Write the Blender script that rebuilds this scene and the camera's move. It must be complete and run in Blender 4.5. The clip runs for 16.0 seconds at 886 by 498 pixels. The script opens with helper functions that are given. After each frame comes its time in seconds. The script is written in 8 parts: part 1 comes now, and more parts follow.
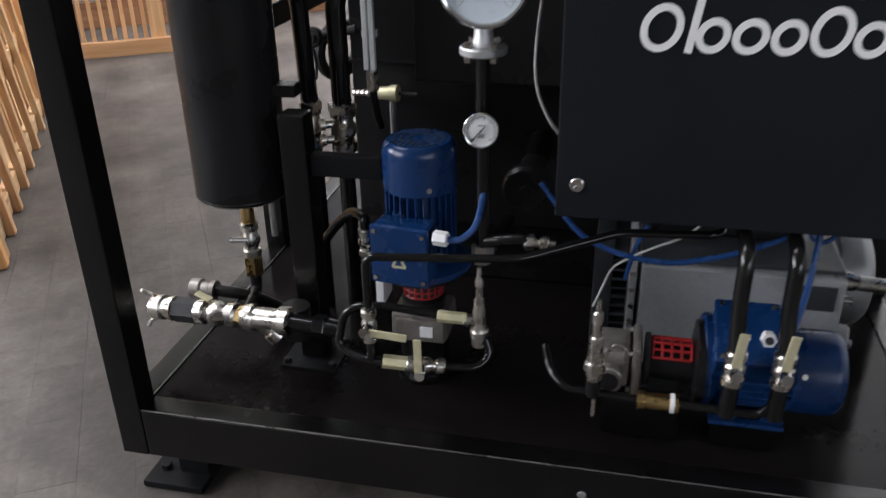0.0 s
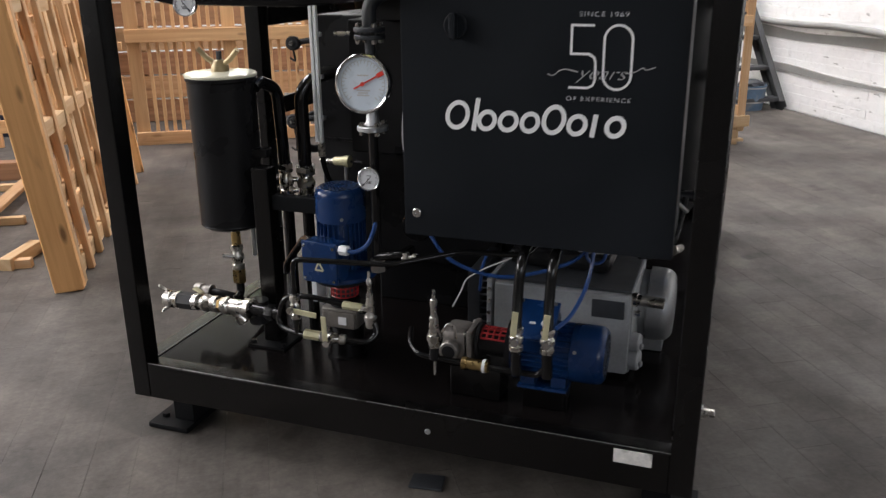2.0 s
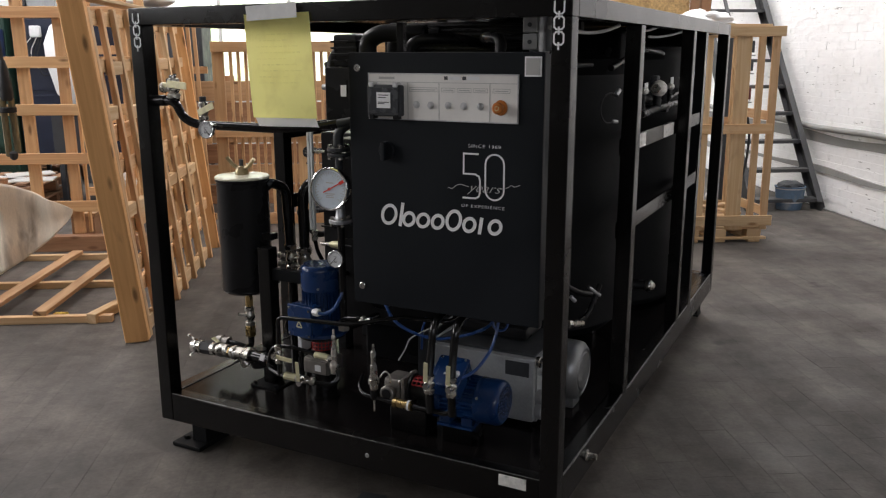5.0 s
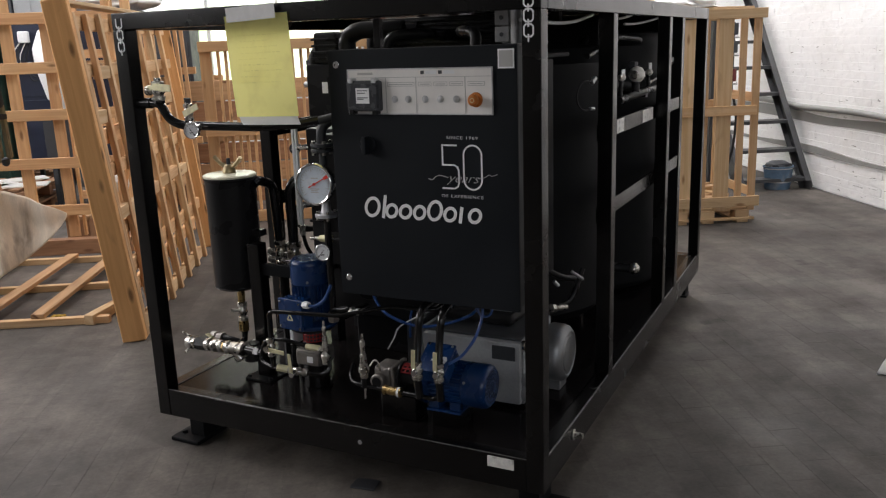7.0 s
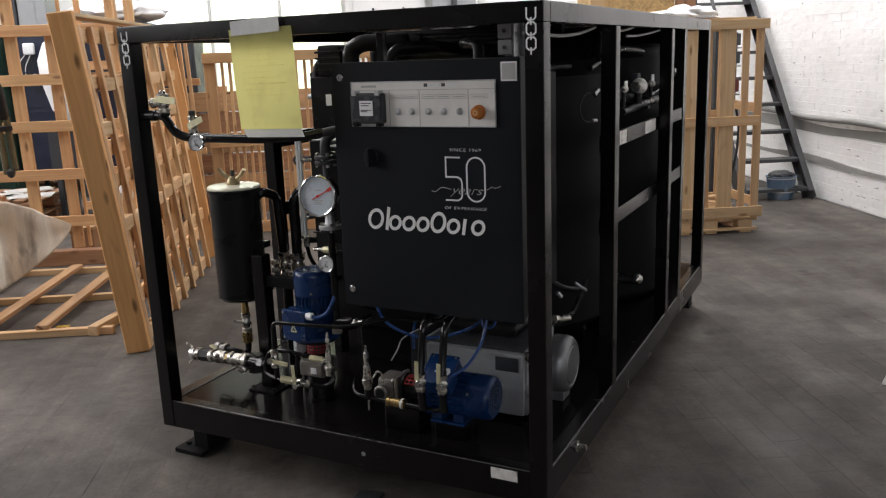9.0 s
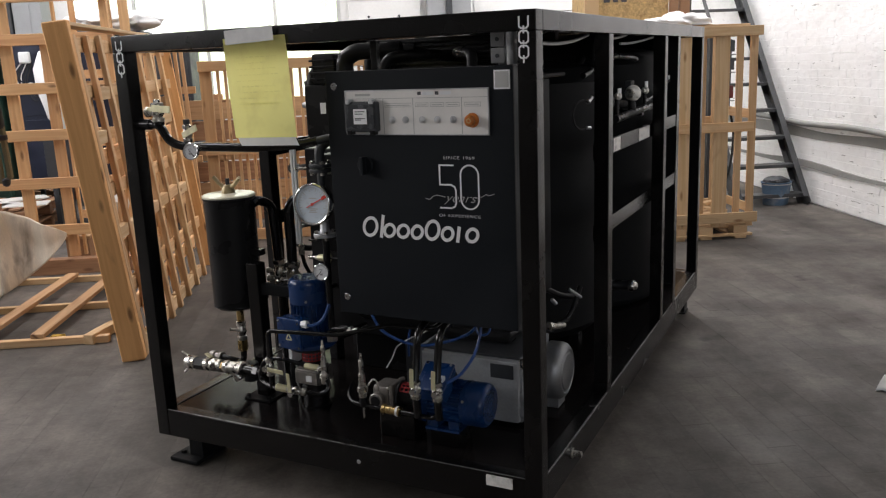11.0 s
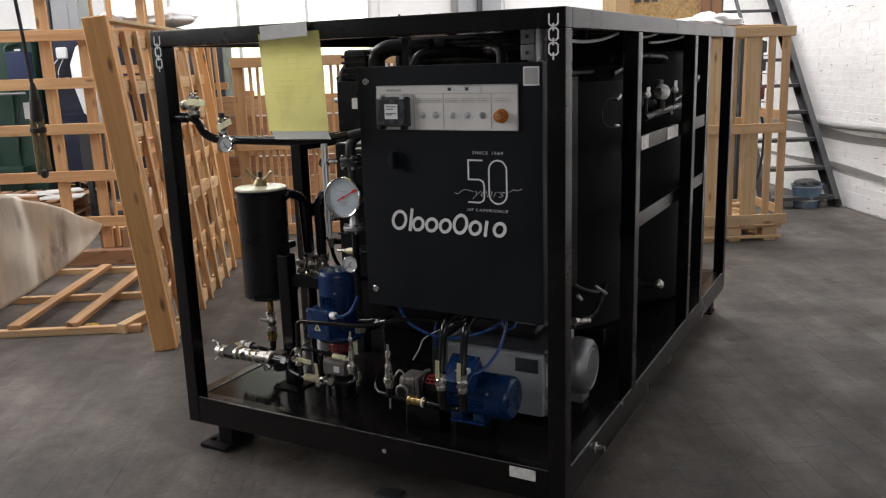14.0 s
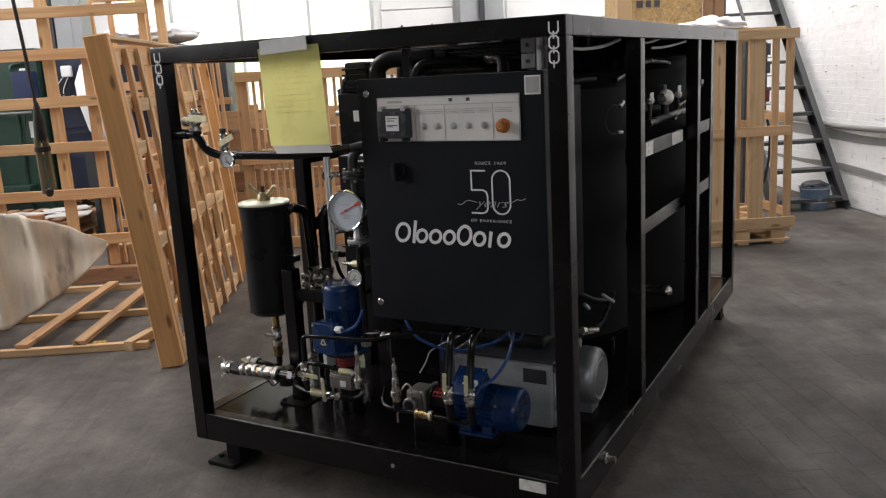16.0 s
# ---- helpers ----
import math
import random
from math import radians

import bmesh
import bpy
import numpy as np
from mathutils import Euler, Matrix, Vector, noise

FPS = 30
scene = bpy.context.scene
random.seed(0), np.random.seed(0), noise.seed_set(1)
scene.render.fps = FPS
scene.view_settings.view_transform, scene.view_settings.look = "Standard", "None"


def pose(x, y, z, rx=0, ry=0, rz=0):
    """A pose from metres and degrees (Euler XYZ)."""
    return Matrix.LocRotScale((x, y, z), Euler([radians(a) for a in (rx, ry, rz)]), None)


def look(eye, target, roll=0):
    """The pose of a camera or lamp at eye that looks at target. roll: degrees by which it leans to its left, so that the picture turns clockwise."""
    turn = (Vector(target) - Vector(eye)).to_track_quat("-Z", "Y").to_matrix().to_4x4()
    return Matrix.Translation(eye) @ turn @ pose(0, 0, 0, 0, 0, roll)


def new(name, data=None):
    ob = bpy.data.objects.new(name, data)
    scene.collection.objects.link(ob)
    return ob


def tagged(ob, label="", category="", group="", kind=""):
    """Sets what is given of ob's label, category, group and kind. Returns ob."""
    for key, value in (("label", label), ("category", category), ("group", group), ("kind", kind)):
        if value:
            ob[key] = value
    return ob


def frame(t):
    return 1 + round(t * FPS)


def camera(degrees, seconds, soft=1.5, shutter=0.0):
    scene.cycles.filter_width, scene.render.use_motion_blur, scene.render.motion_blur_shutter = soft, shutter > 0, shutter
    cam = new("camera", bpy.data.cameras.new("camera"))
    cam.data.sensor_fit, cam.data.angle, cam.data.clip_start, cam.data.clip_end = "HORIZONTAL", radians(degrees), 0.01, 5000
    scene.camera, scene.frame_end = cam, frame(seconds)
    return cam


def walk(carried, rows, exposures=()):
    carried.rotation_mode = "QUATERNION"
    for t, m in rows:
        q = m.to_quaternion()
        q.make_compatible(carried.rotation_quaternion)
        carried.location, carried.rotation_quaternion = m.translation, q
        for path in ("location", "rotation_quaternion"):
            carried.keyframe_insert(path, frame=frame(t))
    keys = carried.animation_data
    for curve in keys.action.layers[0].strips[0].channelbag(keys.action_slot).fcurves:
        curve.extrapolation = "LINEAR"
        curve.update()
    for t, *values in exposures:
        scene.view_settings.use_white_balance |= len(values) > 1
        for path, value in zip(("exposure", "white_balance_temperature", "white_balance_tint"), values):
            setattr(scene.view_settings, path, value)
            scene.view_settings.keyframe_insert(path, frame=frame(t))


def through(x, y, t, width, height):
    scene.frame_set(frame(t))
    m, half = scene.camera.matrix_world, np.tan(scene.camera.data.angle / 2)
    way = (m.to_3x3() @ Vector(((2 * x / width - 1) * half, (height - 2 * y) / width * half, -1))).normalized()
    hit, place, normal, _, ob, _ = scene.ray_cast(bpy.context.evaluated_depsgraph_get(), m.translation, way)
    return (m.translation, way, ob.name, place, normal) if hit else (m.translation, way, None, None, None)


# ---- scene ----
cam = camera(56.1, 16.0, 1.2, 0.5)
PATH = [
    (0, (0.957, -1.176, 1.266), (0.552, 0.573, 0.384), -1.1),
    (0.5, (1.106, -1.298, 1.292), (0.649, 0.484, 0.508), 0.2),
    (1, (1.331, -1.408, 1.305), (0.787, 0.355, 0.534), -0.6),
    (1.5, (1.477, -1.592, 1.316), (0.885, 0.178, 0.596), -1.4),
    (2, (1.608, -1.772, 1.36), (0.977, 0.009, 0.706), -0.5),
    (2.5, (1.823, -1.857, 1.372), (1.121, -0.083, 0.773), -0.2),
    (3, (1.973, -1.945, 1.397), (1.224, -0.186, 0.809), 0.9),
    (3.5, (1.993, -2.101, 1.418), (1.208, -0.339, 0.89), 1.5),
    (4, (2.063, -2.187, 1.468), (1.249, -0.423, 0.995), 1.4),
    (4.5, (2.214, -2.169, 1.493), (1.379, -0.414, 1.024), 1.0),
    (4.7, (2.281, -2.172, 1.513), (1.42, -0.426, 1.052), 0.4),
    (6.8, (2.383, -2.216, 1.53), (1.506, -0.484, 1.052), -1.8),
    (7, (2.392, -2.22, 1.529), (1.522, -0.483, 1.05), -2.0),
    (7.5, (2.392, -2.225, 1.534), (1.523, -0.485, 1.068), -1.8),
    (8, (2.388, -2.228, 1.536), (1.517, -0.489, 1.072), -1.9),
    (8.5, (2.391, -2.229, 1.539), (1.524, -0.487, 1.079), -1.9),
    (9, (2.394, -2.225, 1.537), (1.516, -0.487, 1.081), -2.1),
    (9.5, (2.395, -2.217, 1.539), (1.514, -0.48, 1.083), -2.5),
    (12, (2.408, -2.23, 1.541), (1.537, -0.481, 1.114), -2.1),
    (12.5, (2.406, -2.225, 1.534), (1.515, -0.485, 1.11), -2.0),
    (13, (2.418, -2.238, 1.531), (1.515, -0.506, 1.098), -2.2),
    (13.5, (2.42, -2.254, 1.533), (1.507, -0.53, 1.093), -2.1),
    (14, (2.42, -2.267, 1.532), (1.491, -0.551, 1.092), -1.8),
    (14.5, (2.418, -2.262, 1.535), (1.481, -0.552, 1.091), -2.1),
    (15, (2.422, -2.256, 1.538), (1.48, -0.544, 1.109), -2.4),
    (15.5, (2.418, -2.244, 1.537), (1.474, -0.531, 1.118), -2.6),
    (16, (2.419, -2.24, 1.535), (1.472, -0.529, 1.117), -3.1),
]
walk(cam, [(t, look(eye, target, roll)) for t, eye, target, roll in PATH],
     [(0.0, 0.68, 6150, 14), (0.5, 0.68, 6150, 14), (1.0, 0.64, 6200, 14), (1.5, 0.56, 6270, 14), (2.0, 0.46, 6420, 14), (2.5, 0.39, 6500, 14), (3, 0.32, 6500, 14), (3.6, 0.02, 6500, 14), (4.7, -0.06, 6500, 14), (16, -0.06, 6500, 14)])

# ---- light ----
HALL = pose(0, 0, 0, 0, 0, 31.6)          # the hall stands askew to the machine: u right, v ahead


def daylight():
    world = bpy.data.worlds.new("daylight")
    scene.world = world
    world.use_nodes = True
    nt = world.node_tree
    bg = nt.nodes["Background"]
    sky = nt.nodes.new("ShaderNodeTexSky")
    sky.sky_type = "NISHITA"
    sky.sun_disc = False
    sky.sun_elevation = radians(40)
    sky.sun_rotation = radians(120)
    nt.links.new(sky.outputs[0], bg.inputs[0])
    bg.inputs[1].default_value = 0.10


def added_lamp(name, u, v, z, facing, w, h, watts, colour=(1.0, 0.985, 0.96)):
    """An added area lamp in an unseen opening; facing: the hall direction into which it shines."""
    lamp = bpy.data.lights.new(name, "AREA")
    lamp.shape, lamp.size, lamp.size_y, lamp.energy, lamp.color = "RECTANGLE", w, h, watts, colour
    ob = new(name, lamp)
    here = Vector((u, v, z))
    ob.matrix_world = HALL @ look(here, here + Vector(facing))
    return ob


daylight()
# Fill lamps added in assumed openings overhead, at the left and at the rear.
added_lamp("roof_fill", 3.5, 5.9, 5.45, (0, 0, -1), 2.0, 6.8, 430)
added_lamp("roof_fill", -2.6, 3.9, 5.45, (0, 0, -1), 1.6, 8.0, 350)
added_lamp("side_fill", -8.9, 3.2, 3.9, (1, 0, -0.12), 11.0, 2.2, 720)
added_lamp("rear_fill", 2.0, -9.8, 3.4, (0, 1, -0.1), 6.0, 2.0, 62)

# ---- materials ----


def material(name, base, rough=0.5, metal=0.0, vary=0.25, grain=8.0, fine=60.0, bump=0.0, stain=None, stain_at=0.55,
             coat=0.0, stretch=(1, 1, 1), rough_vary=0.12, spec=0.5, by_object=0.0):
    """A procedural surface: two scales of tone, uneven gloss, fine relief, and stains of another colour."""
    m = bpy.data.materials.new(name)
    m.use_nodes = True
    nt = m.node_tree
    b = nt.nodes["Principled BSDF"]
    co = nt.nodes.new("ShaderNodeTexCoord")
    mp = nt.nodes.new("ShaderNodeMapping")
    mp.inputs["Scale"].default_value = stretch
    nt.links.new(co.outputs["Object"], mp.inputs[0])
    off = nt.nodes.new("ShaderNodeObjectInfo")
    add = nt.nodes.new("ShaderNodeVectorMath")
    add.operation = "MULTIPLY_ADD"
    nt.links.new(off.outputs["Random"], add.inputs[0])
    add.inputs[1].default_value = (7.3, 3.1, 5.7)
    nt.links.new(mp.outputs[0], add.inputs[2])

    def tex(scale, detail):
        n = nt.nodes.new("ShaderNodeTexNoise")
        n.inputs["Scale"].default_value, n.inputs["Detail"].default_value = scale, detail
        nt.links.new(add.outputs[0], n.inputs["Vector"])
        return n
    big, small = tex(grain, 4), tex(fine, 3)
    mix = nt.nodes.new("ShaderNodeMath")
    mix.operation = "MULTIPLY_ADD"
    nt.links.new(small.outputs[0], mix.inputs[0])
    mix.inputs[1].default_value = 0.5
    nt.links.new(big.outputs[0], mix.inputs[2])
    ramp = nt.nodes.new("ShaderNodeMapRange")
    ramp.inputs[1].default_value, ramp.inputs[2].default_value = 0.45, 1.05
    ramp.inputs[3].default_value, ramp.inputs[4].default_value = 1 - vary, 1 + vary
    nt.links.new(mix.outputs[0], ramp.inputs[0])
    value = ramp.outputs[0]
    if by_object:
        ob = nt.nodes.new("ShaderNodeMapRange")
        ob.inputs[3].default_value, ob.inputs[4].default_value = 1 - by_object, 1 + by_object
        nt.links.new(off.outputs["Random"], ob.inputs[0])
        mul = nt.nodes.new("ShaderNodeMath")
        mul.operation = "MULTIPLY"
        nt.links.new(value, mul.inputs[0]), nt.links.new(ob.outputs[0], mul.inputs[1])
        value = mul.outputs[0]
    tone = nt.nodes.new("ShaderNodeVectorMath")
    tone.operation = "SCALE"
    tone.inputs[0].default_value = base
    nt.links.new(value, tone.inputs["Scale"])
    colour = tone.outputs[0]
    if stain:
        st = tex(grain * 0.45, 6)
        edge = nt.nodes.new("ShaderNodeMapRange")
        edge.inputs[1].default_value, edge.inputs[2].default_value = stain_at, stain_at + 0.13
        nt.links.new(st.outputs[0], edge.inputs[0])
        mx = nt.nodes.new("ShaderNodeMix")
        mx.data_type = "RGBA"
        nt.links.new(edge.outputs[0], mx.inputs[0])
        nt.links.new(colour, mx.inputs[6])
        mx.inputs[7].default_value = (*stain, 1)
        colour = mx.outputs[2]
    nt.links.new(colour, b.inputs["Base Color"])
    rr = nt.nodes.new("ShaderNodeMapRange")
    rr.inputs[1].default_value, rr.inputs[2].default_value = 0.3, 0.7
    rr.inputs[3].default_value, rr.inputs[4].default_value = max(0.02, rough - rough_vary), min(1, rough + rough_vary)
    nt.links.new(big.outputs[0], rr.inputs[0])
    nt.links.new(rr.outputs[0], b.inputs["Roughness"])
    b.inputs["Metallic"].default_value = metal
    b.inputs["Specular IOR Level"].default_value = spec
    b.inputs["Coat Weight"].default_value = coat
    b.inputs["Coat Roughness"].default_value = 0.12
    if bump:
        bp = nt.nodes.new("ShaderNodeBump")
        bp.inputs["Strength"].default_value = 1.0
        bp.inputs["Distance"].default_value = bump
        nt.links.new(mix.outputs[0], bp.inputs["Height"])
        nt.links.new(bp.outputs[0], b.inputs["Normal"])
    return m


PIPE_BLACK = material("black_gloss_pipe", (0.006, 0.006, 0.0063), 0.15, vary=0.25, grain=12, fine=140, bump=0.0002, spec=0.42, rough_vary=0.06)
BLACK = material("black_gloss_paint", (0.012, 0.012, 0.0128), 0.30, vary=0.25, grain=6, fine=140, bump=0.0002, spec=0.20)
FRAME = material("black_frame_paint", (0.0036, 0.0033, 0.0033), 0.25, vary=0.25, rough_vary=0.04, grain=5, fine=160, bump=0.0003, spec=0.40)
# Darker, duller copy of BLACK that holds the shade inside and under the skid.
SHADE_BLACK = material("shade_darkened_black", (0.0075, 0.0080, 0.0088), 0.55, vary=0.2, grain=5, fine=200, bump=0.0002, spec=0.10)
SATIN = material("black_satin_sheet", (0.0086, 0.0106, 0.0134), 0.5, vary=0.15, grain=4, fine=300, bump=0.0001, spec=0.17)
DECK = material("black_deck_paint", (0.0078, 0.0066, 0.0066), 0.15, vary=0.35, grain=4, fine=80, bump=0.0002, rough_vary=0.07, spec=0.08)
RUBBER = material("black_rubber", (0.012, 0.012, 0.013), 0.7, vary=0.3, grain=20, fine=200)
STEEL = material("zinc_plated_steel", (0.52, 0.50, 0.46), 0.28, metal=1.0, vary=0.25, grain=40, fine=220, bump=0.0003, stain=(0.30, 0.25, 0.17), stain_at=0.60)
CHROME = material("polished_steel", (0.75, 0.75, 0.75), 0.12, metal=1.0, vary=0.05, grain=20)
GALV = material("galvanised_sheet", (0.55, 0.56, 0.57), 0.45, metal=0.9, vary=0.15, grain=30, fine=120)
BRASS = material("brass", (0.45, 0.32, 0.14), 0.3, metal=1.0, vary=0.15, grain=40)
WINGNUT = material("tarnished_wing_nut", (0.34, 0.27, 0.15), 0.4, metal=0.6, vary=0.2, grain=40)
PALE_HANDLE = material("pale_zinc_handle", (0.66, 0.62, 0.40), 0.42, metal=0.4, vary=0.15, grain=50)
BLUE = material("blue_enamel", (0.0048, 0.029, 0.108), 0.28, vary=0.2, grain=12, fine=150, bump=0.0002, stain=(0.005, 0.022, 0.075), stain_at=0.60, spec=0.45)
GREY = material("grey_machine_paint", (0.30, 0.313, 0.322), 0.45, vary=0.17, grain=9, fine=120, bump=0.0002, stain=(0.15, 0.15, 0.145), stain_at=0.60)
CAST = material("cast_metal", (0.27, 0.25, 0.23), 0.45, metal=0.7, vary=0.3, grain=30, fine=150, bump=0.0006, stain=(0.10, 0.09, 0.08), stain_at=0.60)
ALU = material("dull_aluminium", (0.28, 0.285, 0.29), 0.40, metal=0.7, vary=0.12, grain=20, fine=120)
RED = material("red_plastic", (0.31, 0.014, 0.016), 0.45, vary=0.15, grain=30)
DULL_RED = material("dull_red_paint", (0.12, 0.02, 0.018), 0.6, vary=0.2, grain=20)
SMOKED = material("smoked_plastic", (0.05, 0.053, 0.058), 0.25, vary=0.1, grain=30)
# Pale colour that paints the sill edges' highlight along with their wear.
BRIGHT_EDGE = material("bright_worn_edge", (0.16, 0.155, 0.15), 0.35, metal=0.6, vary=0.5, grain=25, fine=90)
WHITE_PLASTIC = material("white_plastic", (0.75, 0.77, 0.78), 0.4, vary=0.06, grain=30)
PRINT = material("white_print", (0.85, 0.85, 0.85), 0.5, vary=0.03, grain=30)
GREY_PRINT = material("grey_print", (0.46, 0.455, 0.44), 0.5, vary=0.03, grain=30)
DARK_PRINT = material("dark_print", (0.06, 0.06, 0.065), 0.5, vary=0.1, grain=30)
PLATE = material("silver_label_plate", (0.80, 0.78, 0.75), 0.4, metal=0.10, vary=0.05, grain=10)
TAG = material("worn_silver_tag", (0.80, 0.78, 0.74), 0.45, metal=0.15, vary=0.18, grain=60, fine=240, stain=(0.38, 0.36, 0.33), stain_at=0.55)
ORANGE = material("orange_button", (0.46, 0.15, 0.03), 0.35, vary=0.2, grain=60)
BLUE_HOSE = material("blue_air_hose", (0.018, 0.062, 0.21), 0.32, vary=0.12, grain=20)
CABLE_WHITE = material("white_cable", (0.55, 0.55, 0.54), 0.45, vary=0.1, grain=20)
DIAL = material("white_dial", (0.78, 0.79, 0.80), 0.35, vary=0.02, grain=30)
BIG_DIAL = material("pale_blue_dial", (0.60, 0.67, 0.74), 0.35, vary=0.03, grain=30)
NEEDLE = material("red_needle", (0.75, 0.05, 0.03), 0.4, vary=0.05, grain=30)
CREAM = material("cream_lid_paint", (0.72, 0.69, 0.54), 0.13, vary=0.08, grain=20)
TAPE = material("masking_tape", (0.66, 0.66, 0.65), 0.5, vary=0.1, grain=20)
YELLOW_STRAP = material("yellow_strap", (0.62, 0.42, 0.06), 0.45, vary=0.15, grain=30)
OSB = material("strand_board", (0.50, 0.33, 0.14), 0.6, vary=0.35, grain=30, fine=60, bump=0.0008, stain=(0.30, 0.17, 0.06), stain_at=0.58)


def timber(name, light, dark, knot, by_object=0.2):
    """Sawn wood: grain that runs along each piece, knots, grey smudges, pieces of differing tone."""
    m = bpy.data.materials.new(name)
    m.use_nodes = True
    nt = m.node_tree
    b = nt.nodes["Principled BSDF"]
    uv = nt.nodes.new("ShaderNodeUVMap")
    uv.uv_map = "grain"
    info = nt.nodes.new("ShaderNodeObjectInfo")
    shift = nt.nodes.new("ShaderNodeVectorMath")
    shift.operation = "MULTIPLY_ADD"
    nt.links.new(info.outputs["Random"], shift.inputs[0])
    shift.inputs[1].default_value = (31.0, 17.0, 43.0)
    nt.links.new(uv.outputs[0], shift.inputs[2])

    def at(sx, sy):
        n = nt.nodes.new("ShaderNodeVectorMath")
        n.operation = "MULTIPLY"
        n.inputs[1].default_value = (sx, sy, 1)
        nt.links.new(shift.outputs[0], n.inputs[0])
        return n.outputs[0]

    def noise_at(vec, scale, detail, twist=0.0):
        n = nt.nodes.new("ShaderNodeTexNoise")
        n.inputs["Scale"].default_value, n.inputs["Detail"].default_value, n.inputs["Distortion"].default_value = scale, detail, twist
        nt.links.new(vec, n.inputs["Vector"])
        return n.outputs[0]

    def span(x, lo, hi, a, c):
        n = nt.nodes.new("ShaderNodeMapRange")
        for k, v in zip((1, 2, 3, 4), (lo, hi, a, c)):
            n.inputs[k].default_value = v
        nt.links.new(x, n.inputs[0])
        return n.outputs[0]

    def blend(f, a, c):
        n = nt.nodes.new("ShaderNodeMix")
        n.data_type = "RGBA"
        nt.links.new(f, n.inputs[0])
        for k, v in ((6, a), (7, c)):
            if isinstance(v, tuple):
                n.inputs[k].default_value = (*v, 1)
            else:
                nt.links.new(v, n.inputs[k])
        return n.outputs[2]
    streak = noise_at(at(1.6, 38), 1.0, 5, 0.6)
    broad = noise_at(at(0.9, 6), 1.0, 3, 0.4)
    colour = blend(span(streak, 0.36, 0.66, 0, 0.55), light, dark)
    colour = blend(span(broad, 0.50, 0.72, 0, 0.6), colour, dark)
    cell = nt.nodes.new("ShaderNodeTexVoronoi")
    cell.inputs["Scale"].default_value = 1.0
    nt.links.new(at(3.2, 10), cell.inputs["Vector"])
    colour = blend(span(cell.outputs["Distance"], 0.07, 0.17, 0.85, 0), colour, knot)
    other = nt.nodes.new("ShaderNodeMath")
    other.operation = "MULTIPLY"
    other.inputs[1].default_value = 7.31
    nt.links.new(info.outputs["Random"], other.inputs[0])
    again = nt.nodes.new("ShaderNodeMath")
    again.operation = "FRACT"
    nt.links.new(other.outputs[0], again.inputs[0])
    ruddy = blend(span(streak, 0.3, 0.7, 0, 1), tuple(c * k for c, k in zip(light, (0.98, 0.88, 0.86))), tuple(c * k for c, k in zip(dark, (1.0, 0.86, 0.82))))
    colour = blend(span(again.outputs[0], 0.45, 1.0, 0, 0.65), colour, ruddy)
    smudge = noise_at(at(2.5, 9), 1.0, 5, 0.8)
    colour = blend(span(smudge, 0.60, 0.74, 0, 0.38), colour, tuple(c * 0.45 for c in dark))
    tone = nt.nodes.new("ShaderNodeVectorMath")
    tone.operation = "SCALE"
    nt.links.new(colour, tone.inputs[0])
    nt.links.new(span(info.outputs["Random"], 0, 1, 1 - by_object, 1 + by_object), tone.inputs["Scale"])
    nt.links.new(tone.outputs[0], b.inputs["Base Color"])
    nt.links.new(span(streak, 0.3, 0.7, 0.5, 0.75), b.inputs["Roughness"])
    b.inputs["Specular IOR Level"].default_value = 0.35
    bp = nt.nodes.new("ShaderNodeBump")
    bp.inputs["Distance"].default_value = 0.0008
    nt.links.new(streak, bp.inputs["Height"])
    nt.links.new(bp.outputs[0], b.inputs["Normal"])
    return m


PINE = timber("raw_pine", (0.68, 0.435, 0.225), (0.47, 0.262, 0.12), (0.17, 0.08, 0.035), 0.17)
HEART_PINE = timber("ruddy_heartwood_pine", (0.80, 0.43, 0.17), (0.58, 0.285, 0.10), (0.16, 0.07, 0.025), 0.04)
PALE_PINE = timber("pale_pine", (0.63, 0.445, 0.26), (0.48, 0.29, 0.125), (0.26, 0.13, 0.05), 0.12)
DIRTY_PINE = timber("weathered_pine", (0.52, 0.325, 0.175), (0.33, 0.19, 0.092), (0.13, 0.06, 0.03), 0.18)
BROWN_WOOD = timber("brown_timber", (0.36, 0.20, 0.11), (0.20, 0.10, 0.05), (0.09, 0.04, 0.02), 0.18)


def thin_sheet(name, base, dark, through=0.45):
    """Thin paper or tape: matt, faintly blotched, and lit from behind as well."""
    m = bpy.data.materials.new(name)
    m.use_nodes = True
    nt = m.node_tree
    nt.nodes.remove(nt.nodes["Principled BSDF"])
    co = nt.nodes.new("ShaderNodeTexCoord")
    n = nt.nodes.new("ShaderNodeTexNoise")
    n.inputs["Scale"].default_value, n.inputs["Detail"].default_value = 14, 5
    nt.links.new(co.outputs["Object"], n.inputs["Vector"])
    f = nt.nodes.new("ShaderNodeMapRange")
    f.inputs[1].default_value, f.inputs[2].default_value = 0.50, 0.72
    nt.links.new(n.outputs[0], f.inputs[0])
    c = nt.nodes.new("ShaderNodeMix")
    c.data_type = "RGBA"
    c.inputs[6].default_value, c.inputs[7].default_value = (*base, 1), (*dark, 1)
    nt.links.new(f.outputs[0], c.inputs[0])
    d, t, mix = nt.nodes.new("ShaderNodeBsdfDiffuse"), nt.nodes.new("ShaderNodeBsdfTranslucent"), nt.nodes.new("ShaderNodeMixShader")
    nt.links.new(c.outputs[2], d.inputs[0]), nt.links.new(c.outputs[2], t.inputs[0])
    mix.inputs[0].default_value = through
    nt.links.new(d.outputs[0], mix.inputs[1]), nt.links.new(t.outputs[0], mix.inputs[2])
    nt.links.new(mix.outputs[0], nt.nodes["Material Output"].inputs[0])
    return m


